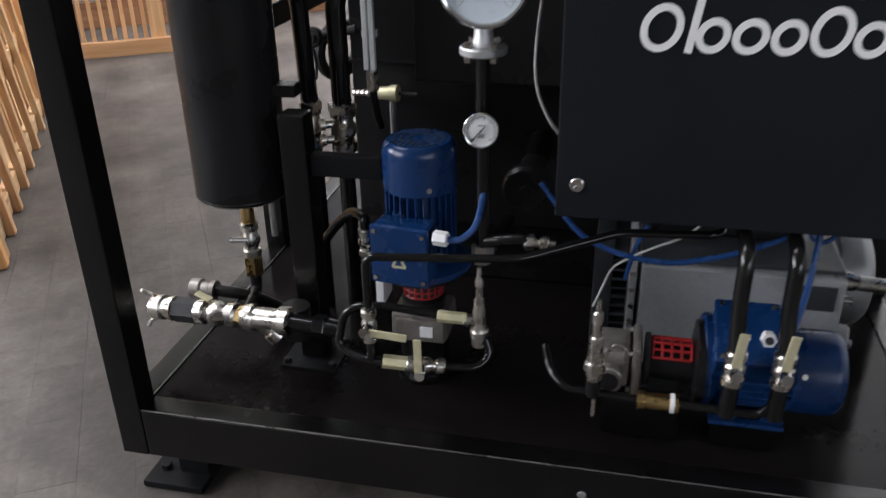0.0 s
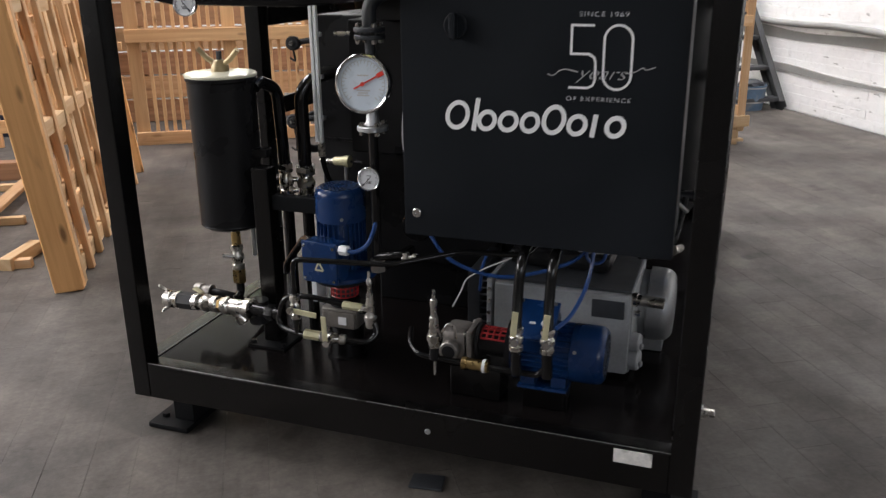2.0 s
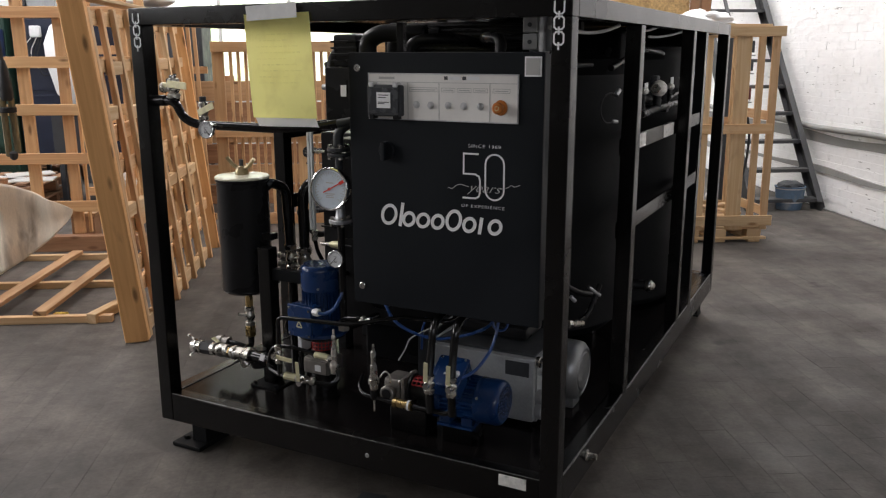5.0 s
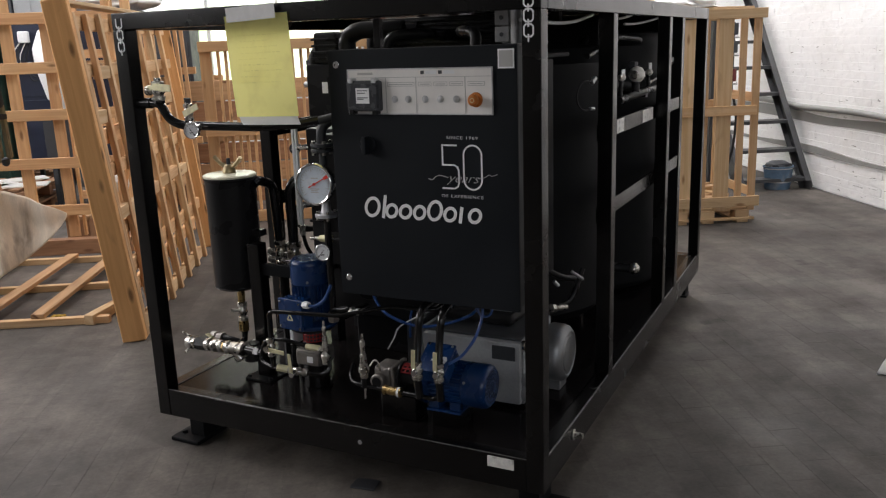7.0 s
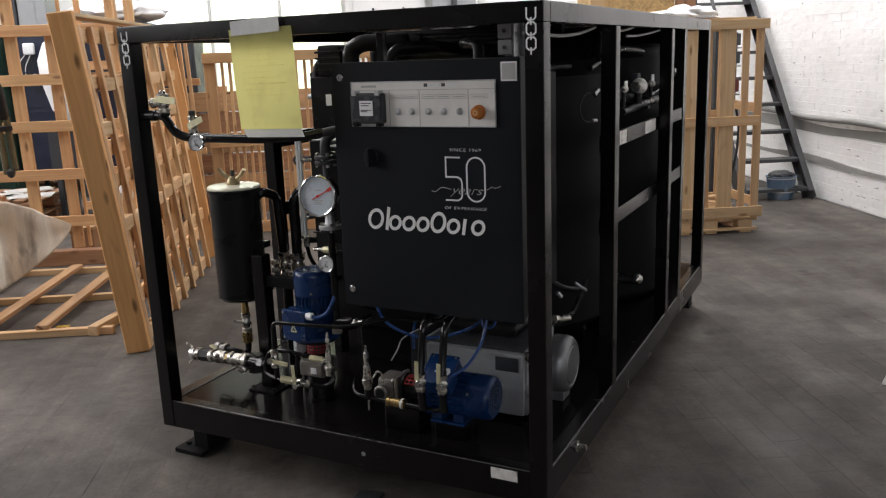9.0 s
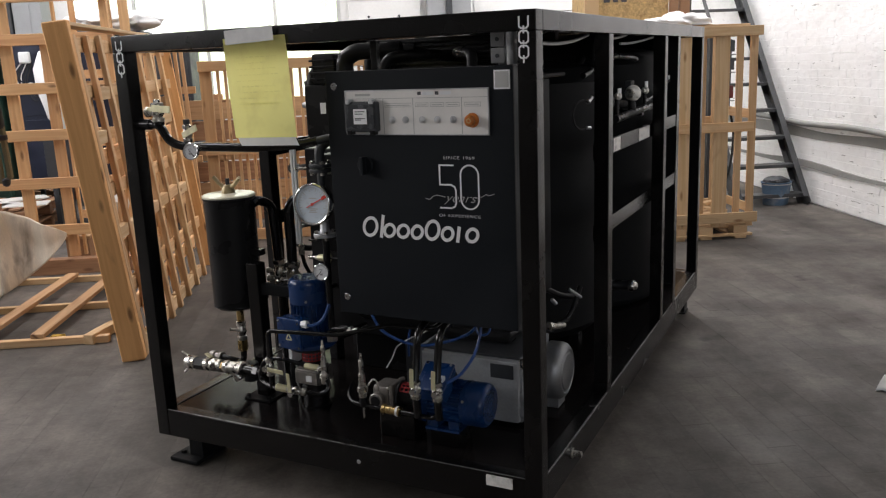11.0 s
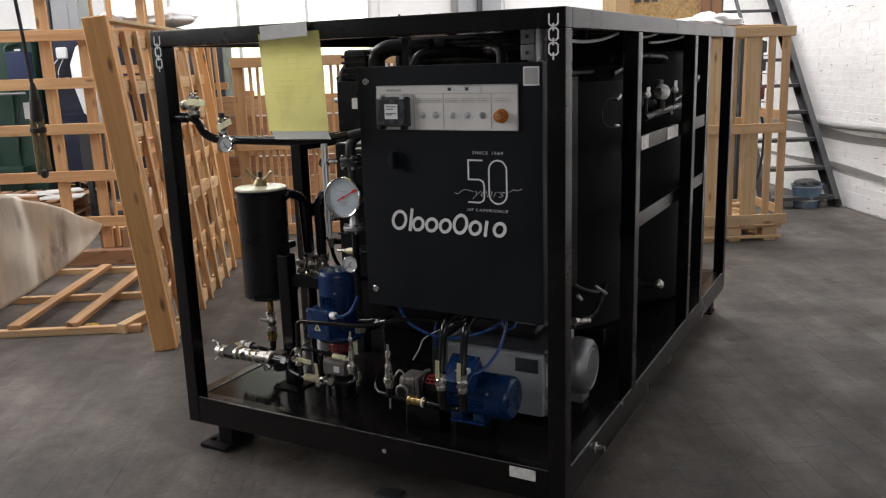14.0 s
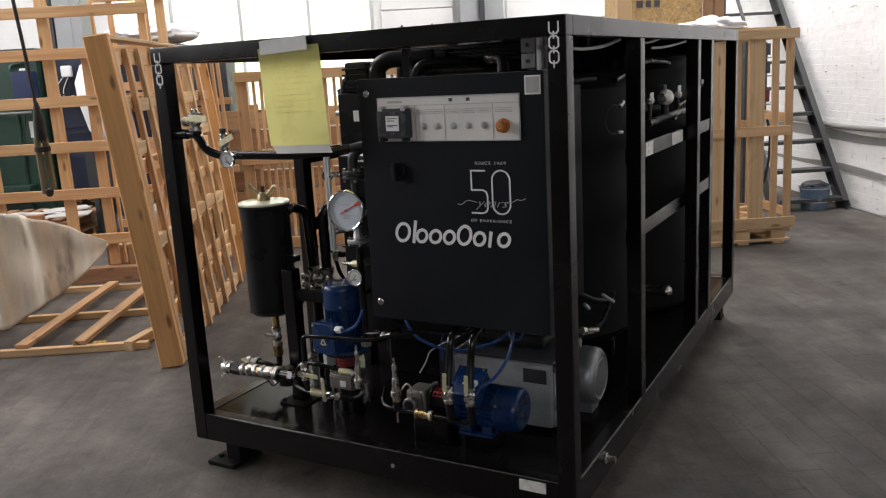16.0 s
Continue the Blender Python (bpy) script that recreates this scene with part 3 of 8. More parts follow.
def hall_shell():
    bm = box(LEFT - 0.3, RIGHT + 0.3, REAR - 0.3, BACK + 0.3, -0.30, -0.012)
    solid("floor", bm, JOINT, "grey paved factory floor with dark dirty joints", "floor", HALL, kind="structure")
    bm = box(RIGHT, RIGHT + 0.3, REAR, BACK, -0.012, TOP)
    solid("wall_east", bm, WHITEWASH, "white painted uneven brick wall beside the stair", "wall", HALL, kind="structure")
    # West and south walls are unseen; their openings are added for the fill lamps.
    bm = box(LEFT - 0.3, LEFT, REAR, BACK, -0.012, 2.7)
    box(LEFT - 0.3, LEFT, REAR, BACK, 5.1, TOP, bm=bm)
    box(LEFT - 0.3, LEFT, REAR, -2.4, 2.7, 5.1, bm=bm)
    box(LEFT - 0.3, LEFT, 8.8, BACK, 2.7, 5.1, bm=bm)
    solid("wall_west", bm, UNSEEN_GREY, "unseen grey side wall with an added high opening for a lamp", "wall", HALL, kind="structure")
    bm = box(LEFT, RIGHT, REAR - 0.3, REAR, -0.012, 1.6)
    box(LEFT, RIGHT, REAR - 0.3, REAR, 4.4, TOP, bm=bm)
    box(LEFT, -1.0, REAR - 0.3, REAR, 1.6, 4.4, bm=bm)
    box(5.0, RIGHT, REAR - 0.3, REAR, 1.6, 4.4, bm=bm)
    solid("wall_south", bm, UNSEEN_GREY, "unseen grey rear wall with an added wide opening for a lamp", "wall", HALL, kind="structure")
    # the far wall with its long window
    w0, w1, z0, z1 = -3.45, 0.62, 1.0, 4.2
    bm = box(LEFT, w0, BACK, BACK + 0.3, -0.012, TOP)
    box(w1, RIGHT, BACK, BACK + 0.3, -0.012, TOP, bm=bm)
    box(w0, w1, BACK, BACK + 0.3, -0.012, z0, bm=bm)
    box(w0, w1, BACK, BACK + 0.3, z1, TOP, bm=bm)
    solid("wall_north", bm, PLASTER, "white far wall of the hall with a long bright window", "wall", HALL, kind="structure")
    win = thing("window_1", "long steel-framed window, overexposed by daylight", "window", (w0, BACK, z0), HALL, kind="structure")
    bm = box(w0, w1, BACK + 0.06, BACK + 0.14, z0, z0 + 0.06, 0.004)
    box(w0, w1, BACK + 0.06, BACK + 0.14, z1 - 0.06, z1, 0.004, bm)
    box(w0, w0 + 0.06, BACK + 0.06, BACK + 0.14, z0 + 0.06, z1 - 0.06, 0.004, bm)
    box(w1 - 0.06, w1, BACK + 0.06, BACK + 0.14, z0 + 0.06, z1 - 0.06, 0.004, bm)
    part("window_frame", bm, GLARE_PAINT, win, space=HALL)
    for u in (-2.5, -1.45, -0.39):
        part("mullion", box(u - 0.024, u + 0.024, BACK + 0.05, BACK + 0.13, z0 + 0.06, z1 - 0.06, 0.004), GLARE_PAINT, win, space=HALL)
    part("transom", box(w0 + 0.06, w1 - 0.06, BACK + 0.055, BACK + 0.125, 3.1, 3.15, 0.004), GLARE_PAINT, win, space=HALL)
    edges = [w0 + 0.06, -2.524, -2.476, -1.474, -1.426, -0.414, -0.366, w1 - 0.06]
    for a, b in zip(edges[::2], edges[1::2]):
        for c, d in ((z0 + 0.06, 3.10), (3.15, z1 - 0.06)):
            pane = part("pane", box(a + 0.001, b - 0.001, BACK + 0.088, BACK + 0.094, c + 0.001, d - 0.001), GLASS, win, space=HALL)
            pane.visible_shadow = False
    part("window_sill", box(w0 - 0.05, w1 + 0.05, BACK - 0.12, BACK + 0.05, z0 - 0.05, z0 - 0.004, 0.006), PLASTER, win, space=HALL)
    bm = box(-9, 4, BACK + 2.6, BACK + 2.65, -1, 7)
    solid("backdrop", bm, GARDEN, "bright overexposed garden behind the hall windows", "backdrop", HALL, kind="structure")
    # unseen ceiling with two long openings added for the lamps
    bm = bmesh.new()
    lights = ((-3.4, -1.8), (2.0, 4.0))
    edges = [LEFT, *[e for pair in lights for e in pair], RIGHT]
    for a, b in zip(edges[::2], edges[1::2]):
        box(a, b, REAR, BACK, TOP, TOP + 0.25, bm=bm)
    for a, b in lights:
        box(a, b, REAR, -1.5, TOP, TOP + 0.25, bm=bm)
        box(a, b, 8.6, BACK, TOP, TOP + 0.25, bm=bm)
    solid("ceiling", bm, UNSEEN_GREY, "unseen grey hall ceiling with long openings added for lamps", "ceiling", HALL, kind="structure")
    # far-wall details
    gate = thing("door_1", "white sectional hall gate with bolted panels", "gate", (0.75, BACK - 0.03, 0), HALL, kind="structure")
    for k in range(8):
        part("gate_panel", box(0.74, 1.86, BACK - 0.05, BACK - 0.004, 0.5 * k + 0.006, 0.5 * k + 0.494, 0.01), PLASTER, gate, space=HALL)
        for u in (1.05, 1.52):
            part("bolt", cyl((u, BACK - 0.05, 0.5 * k + 0.25), (u, BACK - 0.065, 0.5 * k + 0.25), 0.02, 10), DARK, gate, space=HALL)
    gate = thing("door_2", "white sectional hall door with horizontal joints", "gate", (2.7, BACK - 0.03, 0), HALL, kind="structure")
    for k in range(7):
        part("gate_panel", box(2.70, 4.50, BACK - 0.05, BACK - 0.004, 0.56 * k + 0.006, 0.56 * k + 0.554, 0.01), PLASTER, gate, space=HALL)
    col = thing("column", "grey painted steel hall column with a dark drainpipe", "column", (2.28, BACK - 0.3, 0), HALL, kind="structure")
    part("shaft", box(1.95, 2.62, BACK - 0.30, BACK - 0.004, -0.012, TOP, 0.01), STEEL_GREY, col, space=HALL)
    part("drainpipe", cyl((2.28, BACK - 0.36, -0.012), (2.28, BACK - 0.36, TOP), 0.045, 14), DARK, col, space=HALL)


def wall_services():
    """A conduit, a grey painted band and a lower band along the white wall, none of them quite straight."""
    pts = [(RIGHT - 0.040, 1.8 + 0.4 * k, 0.782 + 0.012 * math.sin(1.3 * k + 0.5) + 0.004 * (k - 5)) for k in range(18)]
    solid("conduit", pipe(pts, 0.030, seg=12), DUCT, "grey painted conduit running along the white brick wall", "conduit", HALL, kind="structure")
    for z, high, thick, seed in ((0.700, 0.105, 0.016, 0.0), (0.350, 0.062, 0.022, 2.0)):
        bm = bmesh.new()
        rows = []
        for k in range(37):
            v = 1.6 + 0.2 * k
            mid = z + 0.020 * math.sin(1.1 * v + seed) + 0.008 * math.sin(3.7 * v + seed)
            half = high / 2 + 0.010 * math.sin(2.3 * v + 1 + seed)
            rows.append([bm.verts.new((RIGHT - d, v, mid + h)) for d, h in ((0.002, -half), (thick, -half + 0.006), (thick, half - 0.006), (0.002, half))])
        for a, b in zip(rows, rows[1:]):
            for i in range(4):
                bm.faces.new((a[i], a[(i + 1) % 4], b[(i + 1) % 4], b[i]))
        bm.faces.new(rows[0])
        bm.faces.new(rows[-1][::-1])
        solid("trim", bm, DUCT, "grey painted band on the white brick wall", "trim", HALL, kind="structure")


def stair():
    """Steep steel stair against the wall: channel stringers and thin plate treads."""
    st = thing("steel_stair", "steep dark grey steel stair standing against the white wall", "stair", (4.85, 4.66, 0), HALL)
    foot, slope, high = 4.66, 1.27, 3.6
    run = high / slope
    along = Vector((0, run, high)).normalized()
    over = Vector((0, -high, run)).normalized()
    for u, s in ((5.24, -1), (4.50, 1)):
        web = part("stringer", beam((u, foot, 0.0), (u, foot + run, high), 0.008, 0.150, 0.001), STAIR_PAINT, st, space=HALL)
        for k in (-1, 1):
            c = over * (0.071 * k)
            part("flange", beam(Vector((u + s * 0.030, foot, 0.0)) + c + along * 0.06, Vector((u + s * 0.030, foot + run, high)) + c, 0.052, 0.008, 0.001), STAIR_PAINT, web, space=HALL)
    z = 0.112
    while z < high:
        v = foot + z / slope
        tread = part("tread", box(4.51, 5.232, v - 0.06, v + 0.10, z - 0.005, z + 0.003, 0.001), STAIR_PAINT, st, space=HALL)
        part("tread_lip", box(4.51, 5.232, v - 0.066, v - 0.061, z - 0.030, z + 0.003, 0.001), STAIR_PAINT, tread, space=HALL)
        z += 0.2675
    rail = pipe([(4.48, foot + 0.35, 0.5), (4.48, foot + 0.35, 1.35), (4.48, foot + run, high + 0.9)], 0.018, 0.05, 10)
    part("handrail", rail, STAIR_PAINT, st, space=HALL)
    for k in (0.45, 0.75, 1.0):
        part("baluster", cyl((4.48, foot + run * k, high * k), (4.48, foot + run * k, high * k + 0.9), 0.014, 10), STAIR_PAINT, st, space=HALL)


def plank(parent, p0, p1, w, h, mat=PINE, up=(0, 0, 1), name="plank", bevel=0.003):
    return part(name, beam(p0, p1, w, h, bevel, up=up), mat, parent, space=HALL)


def tall_crate():
    """Open pine crate: boards nailed to the outside of slats, on a low pallet."""
    c = thing("wooden_crate", "tall open crate of pale pine slats on a low pallet", "crate", (3.70, 3.8, 0), HALL)
    u0, u1, v0, v1, top = 3.36, 4.075, 3.38, 4.12, 1.722
    for v, s in ((v0, 1), (v1, -1)):
        for z0, z1, a, b in ((1.645, top, u0, u1), (0.888, 0.966, u0, u1 - 0.05), (0.138, 0.222, u0, u1 + 0.012)):
            plank(c, (a, v, (z0 + z1) / 2), (b, v, (z0 + z1) / 2), 0.024, z1 - z0, PALE_PINE, name="rail")
        for u, w, d in ((3.448, 0.115, 0.0), (3.617, 0.034, 0.03), (3.752, 0.125, 0.0), (3.910, 0.055, 0.02), (4.016, 0.062, 0.0)) if s > 0 else ((u0 + 0.05, 0.08, 0.0), (3.66, 0.09, 0.0), (u1 - 0.06, 0.09, 0.0)):
            lean = 0.013 if s > 0 and u > 3.6 else 0.004
            plank(c, (u + lean, v + s * (0.026 + d), 0.10), (u, v + s * (0.026 + d), top - 0.012), w, 0.024, PALE_PINE, up=(0, 1, 0), name="slat")
    for u, s in ((u0 + 0.012, 1), (u1 - 0.014, -1)):
        for z in (1.685, 1.02, 0.24):
            plank(c, (u, v0 + 0.06, z), (u, v1 - 0.06, z), 0.022, 0.075, PALE_PINE, name="rail")
    plank(c, (u0 + 0.036, 3.78, 0.10), (u0 + 0.036, 3.78, top - 0.05), 0.09, 0.022, PALE_PINE, up=(1, 0, 0), name="slat")
    for v in (3.66, 3.90):
        plank(c, (u0, v, top + 0.012), (u1, v, top + 0.012), 0.10, 0.022, PALE_PINE, name="top_board")
    for k in range(6):
        v = v0 + 0.07 + k * 0.12
        plank(c, (u0 + 0.02, v, 0.117), (u1 - 0.02, v, 0.117), 0.095, 0.022, PALE_PINE, name="deck_board")
    for a, b, z in (((3.50, 3.50), (3.78, 3.95), 0.20), ((3.86, 3.48), (3.55, 3.90), 0.24), ((3.48, 3.62), (3.90, 3.72), 0.265)):
        plank(c, (*a, z - 0.02), (*b, z), 0.07, 0.022, PALE_PINE, name="offcut")
    for u in (u0 + 0.07, 3.66, u1 - 0.12):
        for v in (v0 + 0.06, 3.75, v1 - 0.06):
            part("block", box(u - 0.06, u + 0.06, v - 0.05, v + 0.05, 0.022, 0.105, 0.004), PALE_PINE, c, space=HALL)
        plank(c, (u, v0, 0.011), (u, v1, 0.011), 0.10, 0.021, PALE_PINE, name="runner")
    plank(c, (u0, v0 + 0.02, 0.033), (u1 - 0.02, v0 + 0.02, 0.033), 0.05, 0.021, PALE_PINE, name="runner")


def osb_box():
    b = thing("strand_board_case", "large packing case of strand board with pine corner posts", "packing case", (3.5, 4.9, 0), HALL)
    part("panel", box(3.00, 3.72, 4.53, 4.546, 0.1, 2.56, 0.002), OSB, b, space=HALL)
    part("panel", box(3.00, 3.016, 4.547, 5.25, 0.1, 2.56, 0.002), OSB, b, space=HALL)
    part("post", box(2.925, 3.055, 4.485, 4.528, 0.0, 2.60, 0.004), PALE_PINE, b, space=HALL)
    part("post", box(3.722, 3.80, 4.49, 4.535, 0.0, 2.56, 0.004), BROWN_WOOD, b, space=HALL)
    part("post", box(3.82, 3.91, 4.50, 4.545, 0.0, 2.56, 0.004), BROWN_WOOD, b, space=HALL)
    for u, k in ((3.14, 0.030), (3.22, 0.024), (3.30, 0.026)):
        part("marking", box(u - k, u + k, 4.5255, 4.529, 2.00, 2.06, 0.001), DARK_PRINT, b, "faded dark shipping mark", HALL)


def film_heap():
    """A soft bundle on two boards laid across the crate's top rails."""
    w = bmesh.new()
    bmesh.ops.create_icosphere(w, subdivisions=4, radius=1)
    for v in w.verts:
        n = noise.noise(v.co * 2.1) * 0.35 + noise.noise(v.co * 6.0) * 0.10
        v.co = Vector((3.52 + v.co.x * 0.27 * (1 + n), 3.78 + v.co.y * 0.27 * (1 + n), max(1.747, 1.765 + v.co.z * 0.085 * (1 + n))))
    solid("film_sheet", w, FILM, "soft heap of white plastic film lying on the crate", "plastic film", HALL, sharp=70)


def clutter_under_stair():
    b = thing("plastic_bucket", "dusty blue plastic bucket under the steel stair", "bucket", (4.92, 5.53, 0), HALL)
    part("shell", lathe((4.92, 5.53, 0), (0, 0, 1), [(0, 0.12), (0.02, 0.125), (0.21, 0.145), (0.23, 0.155), (0.23, 0.14), (0.03, 0.11)], 24), BUCKET, b, space=HALL)
    part("handle", pipe([(4.77, 5.53, 0.21), (4.79, 5.41, 0.25), (4.92, 5.36, 0.27), (5.05, 5.41, 0.25), (5.07, 5.53, 0.21)], 0.005, 0.03, 6), DARK, b, space=HALL)
    for z0, z1, r0, r1 in ((0.070, 0.082, 0.1310, 0.1324), (0.205, 0.216, 0.1458, 0.1495)):
        part("band", lathe((4.92, 5.53, 0), (0, 0, 1), [(z0, r0 - 0.004), (z0, r0), (z1, r1), (z1, r1 - 0.004)], 24), CABLE_WHITE, b, "pale band", HALL)
    s = bmesh.new()
    bmesh.ops.create_icosphere(s, subdivisions=3, radius=1)
    for v in s.verts:
        n = 1 + 0.25 * noise.noise(v.co * 2.3)
        v.co = Vector((4.92 + v.co.x * 0.125 * n, 5.53 + v.co.y * 0.12 * n, 0.235 + v.co.z * 0.05 * n))
    solid("rag_heap", s, DARK, "dark dirty rags heaped in the blue bucket", "rags", HALL)


def floor_litter():
    """Odd things by the stair and in the aisle."""
    s = bmesh.new()
    bmesh.ops.create_icosphere(s, subdivisions=4, radius=1)
    for v in s.verts:
        n = 1 + 0.4 * noise.noise(v.co * 2.0) + 0.12 * noise.noise(v.co * 7)
        v.co = Vector((4.55 + v.co.x * 0.20 * n, 5.25 + v.co.y * 0.20 * n, max(0.0, 0.10 + v.co.z * 0.14 * n)))
    solid("plastic_sheet", s, FILM, "crumpled pale plastic sheet heaped by the stair", "plastic sheet", HALL, sharp=70)
    solid("loose_cable", pipe([(4.47, 5.02, 0.50), (4.46, 4.99, 0.42), (4.44, 4.97, 0.26), (4.47, 4.97, 0.12), (4.52, 5.0, 0.006)], 0.007, 0.06, 8), RUBBER, "dark cable hanging from the stair", "cable", HALL)
    # Pale sheet laid in place of a patch of reflected light.
    p = bmesh.new()
    rows = [[p.verts.new((2.56 + 0.026 * i + 0.01 * j, 1.80 + 0.055 * j, 0.003 + 0.006 * abs(math.sin(1.7 * i + 2.3 * j)))) for i in range(5)] for j in range(5)]
    for a, b in zip(rows, rows[1:]):
        for i in range(4):
            p.faces.new((a[i], a[i + 1], b[i + 1], b[i]))
    ob = solid("light_patch", p, PAPER_WHITE, "pale crumpled sheet standing in for a patch of light on the floor", "paper", sharp=80)
    ob.modifiers.new("thickness", "SOLIDIFY").thickness = 0.0006
    pad = box(-0.046, 0.046, -0.033, 0.033, 0.0005, 0.007, 0.002, turn=pose(0.91, 0.055, 0, 0, 0, 8))
    for v in pad.verts:
        v.co += Vector((noise.noise(v.co * 60), noise.noise(v.co * 60 + Vector((5, 0, 0))), 0)) * 0.006
    solid("rubber_scrap", pad, DARK, "dark scrap of rubber lying on the floor under the skid", "rubber scrap")


def tool_stand():
    """A narrow dark machine on a column between the crate and the stair."""
    t = thing("tool_stand", "narrow dark steel tool stand with a red cover beside the stair", "tool stand", (4.27, 4.84, 0), HALL)
    part("column", box(4.225, 4.300, 4.76, 4.86, 0.02, 1.66, 0.006), DARK, t, space=HALL)
    part("base", box(4.16, 4.40, 4.72, 4.96, 0.0, 0.02, 0.004), DARK, t, space=HALL)
    part("back_plate", box(4.3005, 4.478, 4.84, 4.856, 0.92, 1.64, 0.003), DARK, t, space=HALL)
    for z0, z1, u0, mat, label in ((1.52, 1.63, 4.36, DARK, ""), (1.35, 1.46, 4.40, DARK, ""), (1.08, 1.20, 4.43, DULL_RED, "red cover"), (0.93, 1.00, 4.38, DARK, "")):
        part("housing", box(u0, 4.470, 4.75, 4.8395, z0, z1, 0.008), mat, t, label, HALL)
    for z in (1.495, 1.325, 1.055):
        part("shelf", box(4.31, 4.482, 4.752, 4.8395, z - 0.006, z + 0.006, 0.002), ALU, t, "pale metal shelf", HALL)
    part("hose", pipe([(4.46, 4.78, 0.93), (4.495, 4.77, 0.75), (4.48, 4.76, 0.50), (4.45, 4.76, 0.34), (4.42, 4.78, 0.24)], 0.012, 0.08, 8), RUBBER, t, space=HALL)


def leaning_rack():
    """Pine frames nested one behind another, leaning away from the machine all along one side of the aisle."""
    r = thing("leaning_rack", "leaning rack of raw pine planks and slats along the aisle", "timber rack", (-0.6, 1.31, 0), HALL)
    lean = -0.100

    def at(v, z, off=0.0):
        return (-0.452 + lean * z + off, v, z)
    n = (1, 0, -lean)
    random.seed(4)
    plank(r, at(1.335, 0.0), at(1.335, 1.812), 0.055, 0.125, HEART_PINE, up=n, name="post", bevel=0.006)
    slats = (1.42, 1.63, 1.87, 2.11, 2.36, 2.64, 2.95, 3.24)
    for k, v in enumerate(slats):
        d = random.uniform(-0.008, 0.008)
        plank(r, at(v + d, 0.0, 0.039), at(v + d * 2, 1.765 + random.uniform(-0.02, 0.01), 0.039), 0.045, 0.030, PALE_PINE if k % 2 == 0 else PINE, up=n, name="slat")
    for k, (a, b) in enumerate(zip(slats, slats[1:])):
        for z in ((0.69, 1.21), (0.68, 1.44), (0.71, 1.19), (0.70, 1.46), (0.71, 1.20), (0.72, 1.45), (0.70, 1.22))[k]:
            plank(r, at(a + 0.024, z, 0.024), at(b - 0.024, z, 0.024), 0.044, 0.072, PALE_PINE, name="block")
        plank(r, at(a + 0.02, 0.045, 0.006), at(b - 0.02, 0.045, 0.006), 0.040, 0.085, PALE_PINE, name="block")
    for z, h in ((0.38, 0.085), (0.92, 0.075), (1.455, 0.070), (1.70, 0.075)):
        plank(r, at(1.39, z, 0.010), at(3.50, z, 0.010), 0.024, h, name="rail")
    plank(r, at(1.368, 1.800, 0.0), at(3.60, 1.795, 0.0), 0.110, 0.020, PALE_PINE, name="cap")
    plank(r, at(3.565, 0.0, 0.0), at(3.565, 1.782, 0.0), 0.030, 0.105, HEART_PINE, up=n, name="post")
    # the next frame, set back
    for v, w, high in ((1.60, 0.075, 1.42), (1.79, 0.045, 1.72), (2.20, 0.085, 1.42), (2.52, 0.05, 1.72), (2.80, 0.085, 1.42), (3.10, 0.05, 1.72)):
        plank(r, at(v, 0.0, -0.018), at(v + random.uniform(-0.03, 0.03), high, -0.018), w, 0.024, PINE if w < 0.08 else PALE_PINE, up=n, name="board")
    for z in (0.22, 0.56, 1.08):
        plank(r, at(1.45, z, -0.045), at(3.45, z + random.uniform(-0.03, 0.03), -0.045), 0.024, 0.09, PINE, name="rail")
    for v in (2.5, 3.4):
        plank(r, at(v, 0.0, -0.36), at(v, 1.50, -0.075), 0.05, 0.06, up=(0, 1, 0), name="prop")
    w = bmesh.new()
    bmesh.ops.create_icosphere(w, subdivisions=3, radius=1)
    for v in w.verts:
        q = 1 + 0.35 * noise.noise(v.co * 2.7)
        v.co = Vector((-0.93 + v.co.x * 0.07 * q, 3.0 + v.co.y * 0.10 * q, 0.62 + v.co.z * 0.12 * q))
    bag = thing("film_scrap", "crumpled white film scrap on a pine prop behind the rack", "plastic film", (-0.93, 3.0, 0), HALL)
    part("film", w, FILM, bag, space=HALL, sharp=70)
    plank(bag, (-0.93, 3.0, 0.0), (-0.93, 3.0, 0.56), 0.05, 0.04, up=(0, 1, 0), name="prop")
    # far stretch of wide boards
    f = thing("board_stack", "wide raw pine boards leaning against each other", "timber stack", (-0.62, 4.1, 0), HALL)
    for k, (u, w) in enumerate(((-1.12, 0.035), (-1.02, 0.10), (-0.90, 0.09), (-0.80, 0.03), (-0.745, 0.03), (-0.69, 0.03), (-0.63, 0.03))):
        high = 1.79 + 0.05 * math.sin(k * 2.1)
        v = 4.26 + 0.05 * (k % 2)
        plank(f, (u + 0.05, v, 0.0), (u - 0.01, v + 0.04, high), 0.026, w, up=(1, 0, 0), name="board")
    for z in (0.1, 0.78, 1.38):
        plank(f, (-1.16, 4.385, z), (-0.56, 4.385, z), 0.035, 0.06, name="rail")


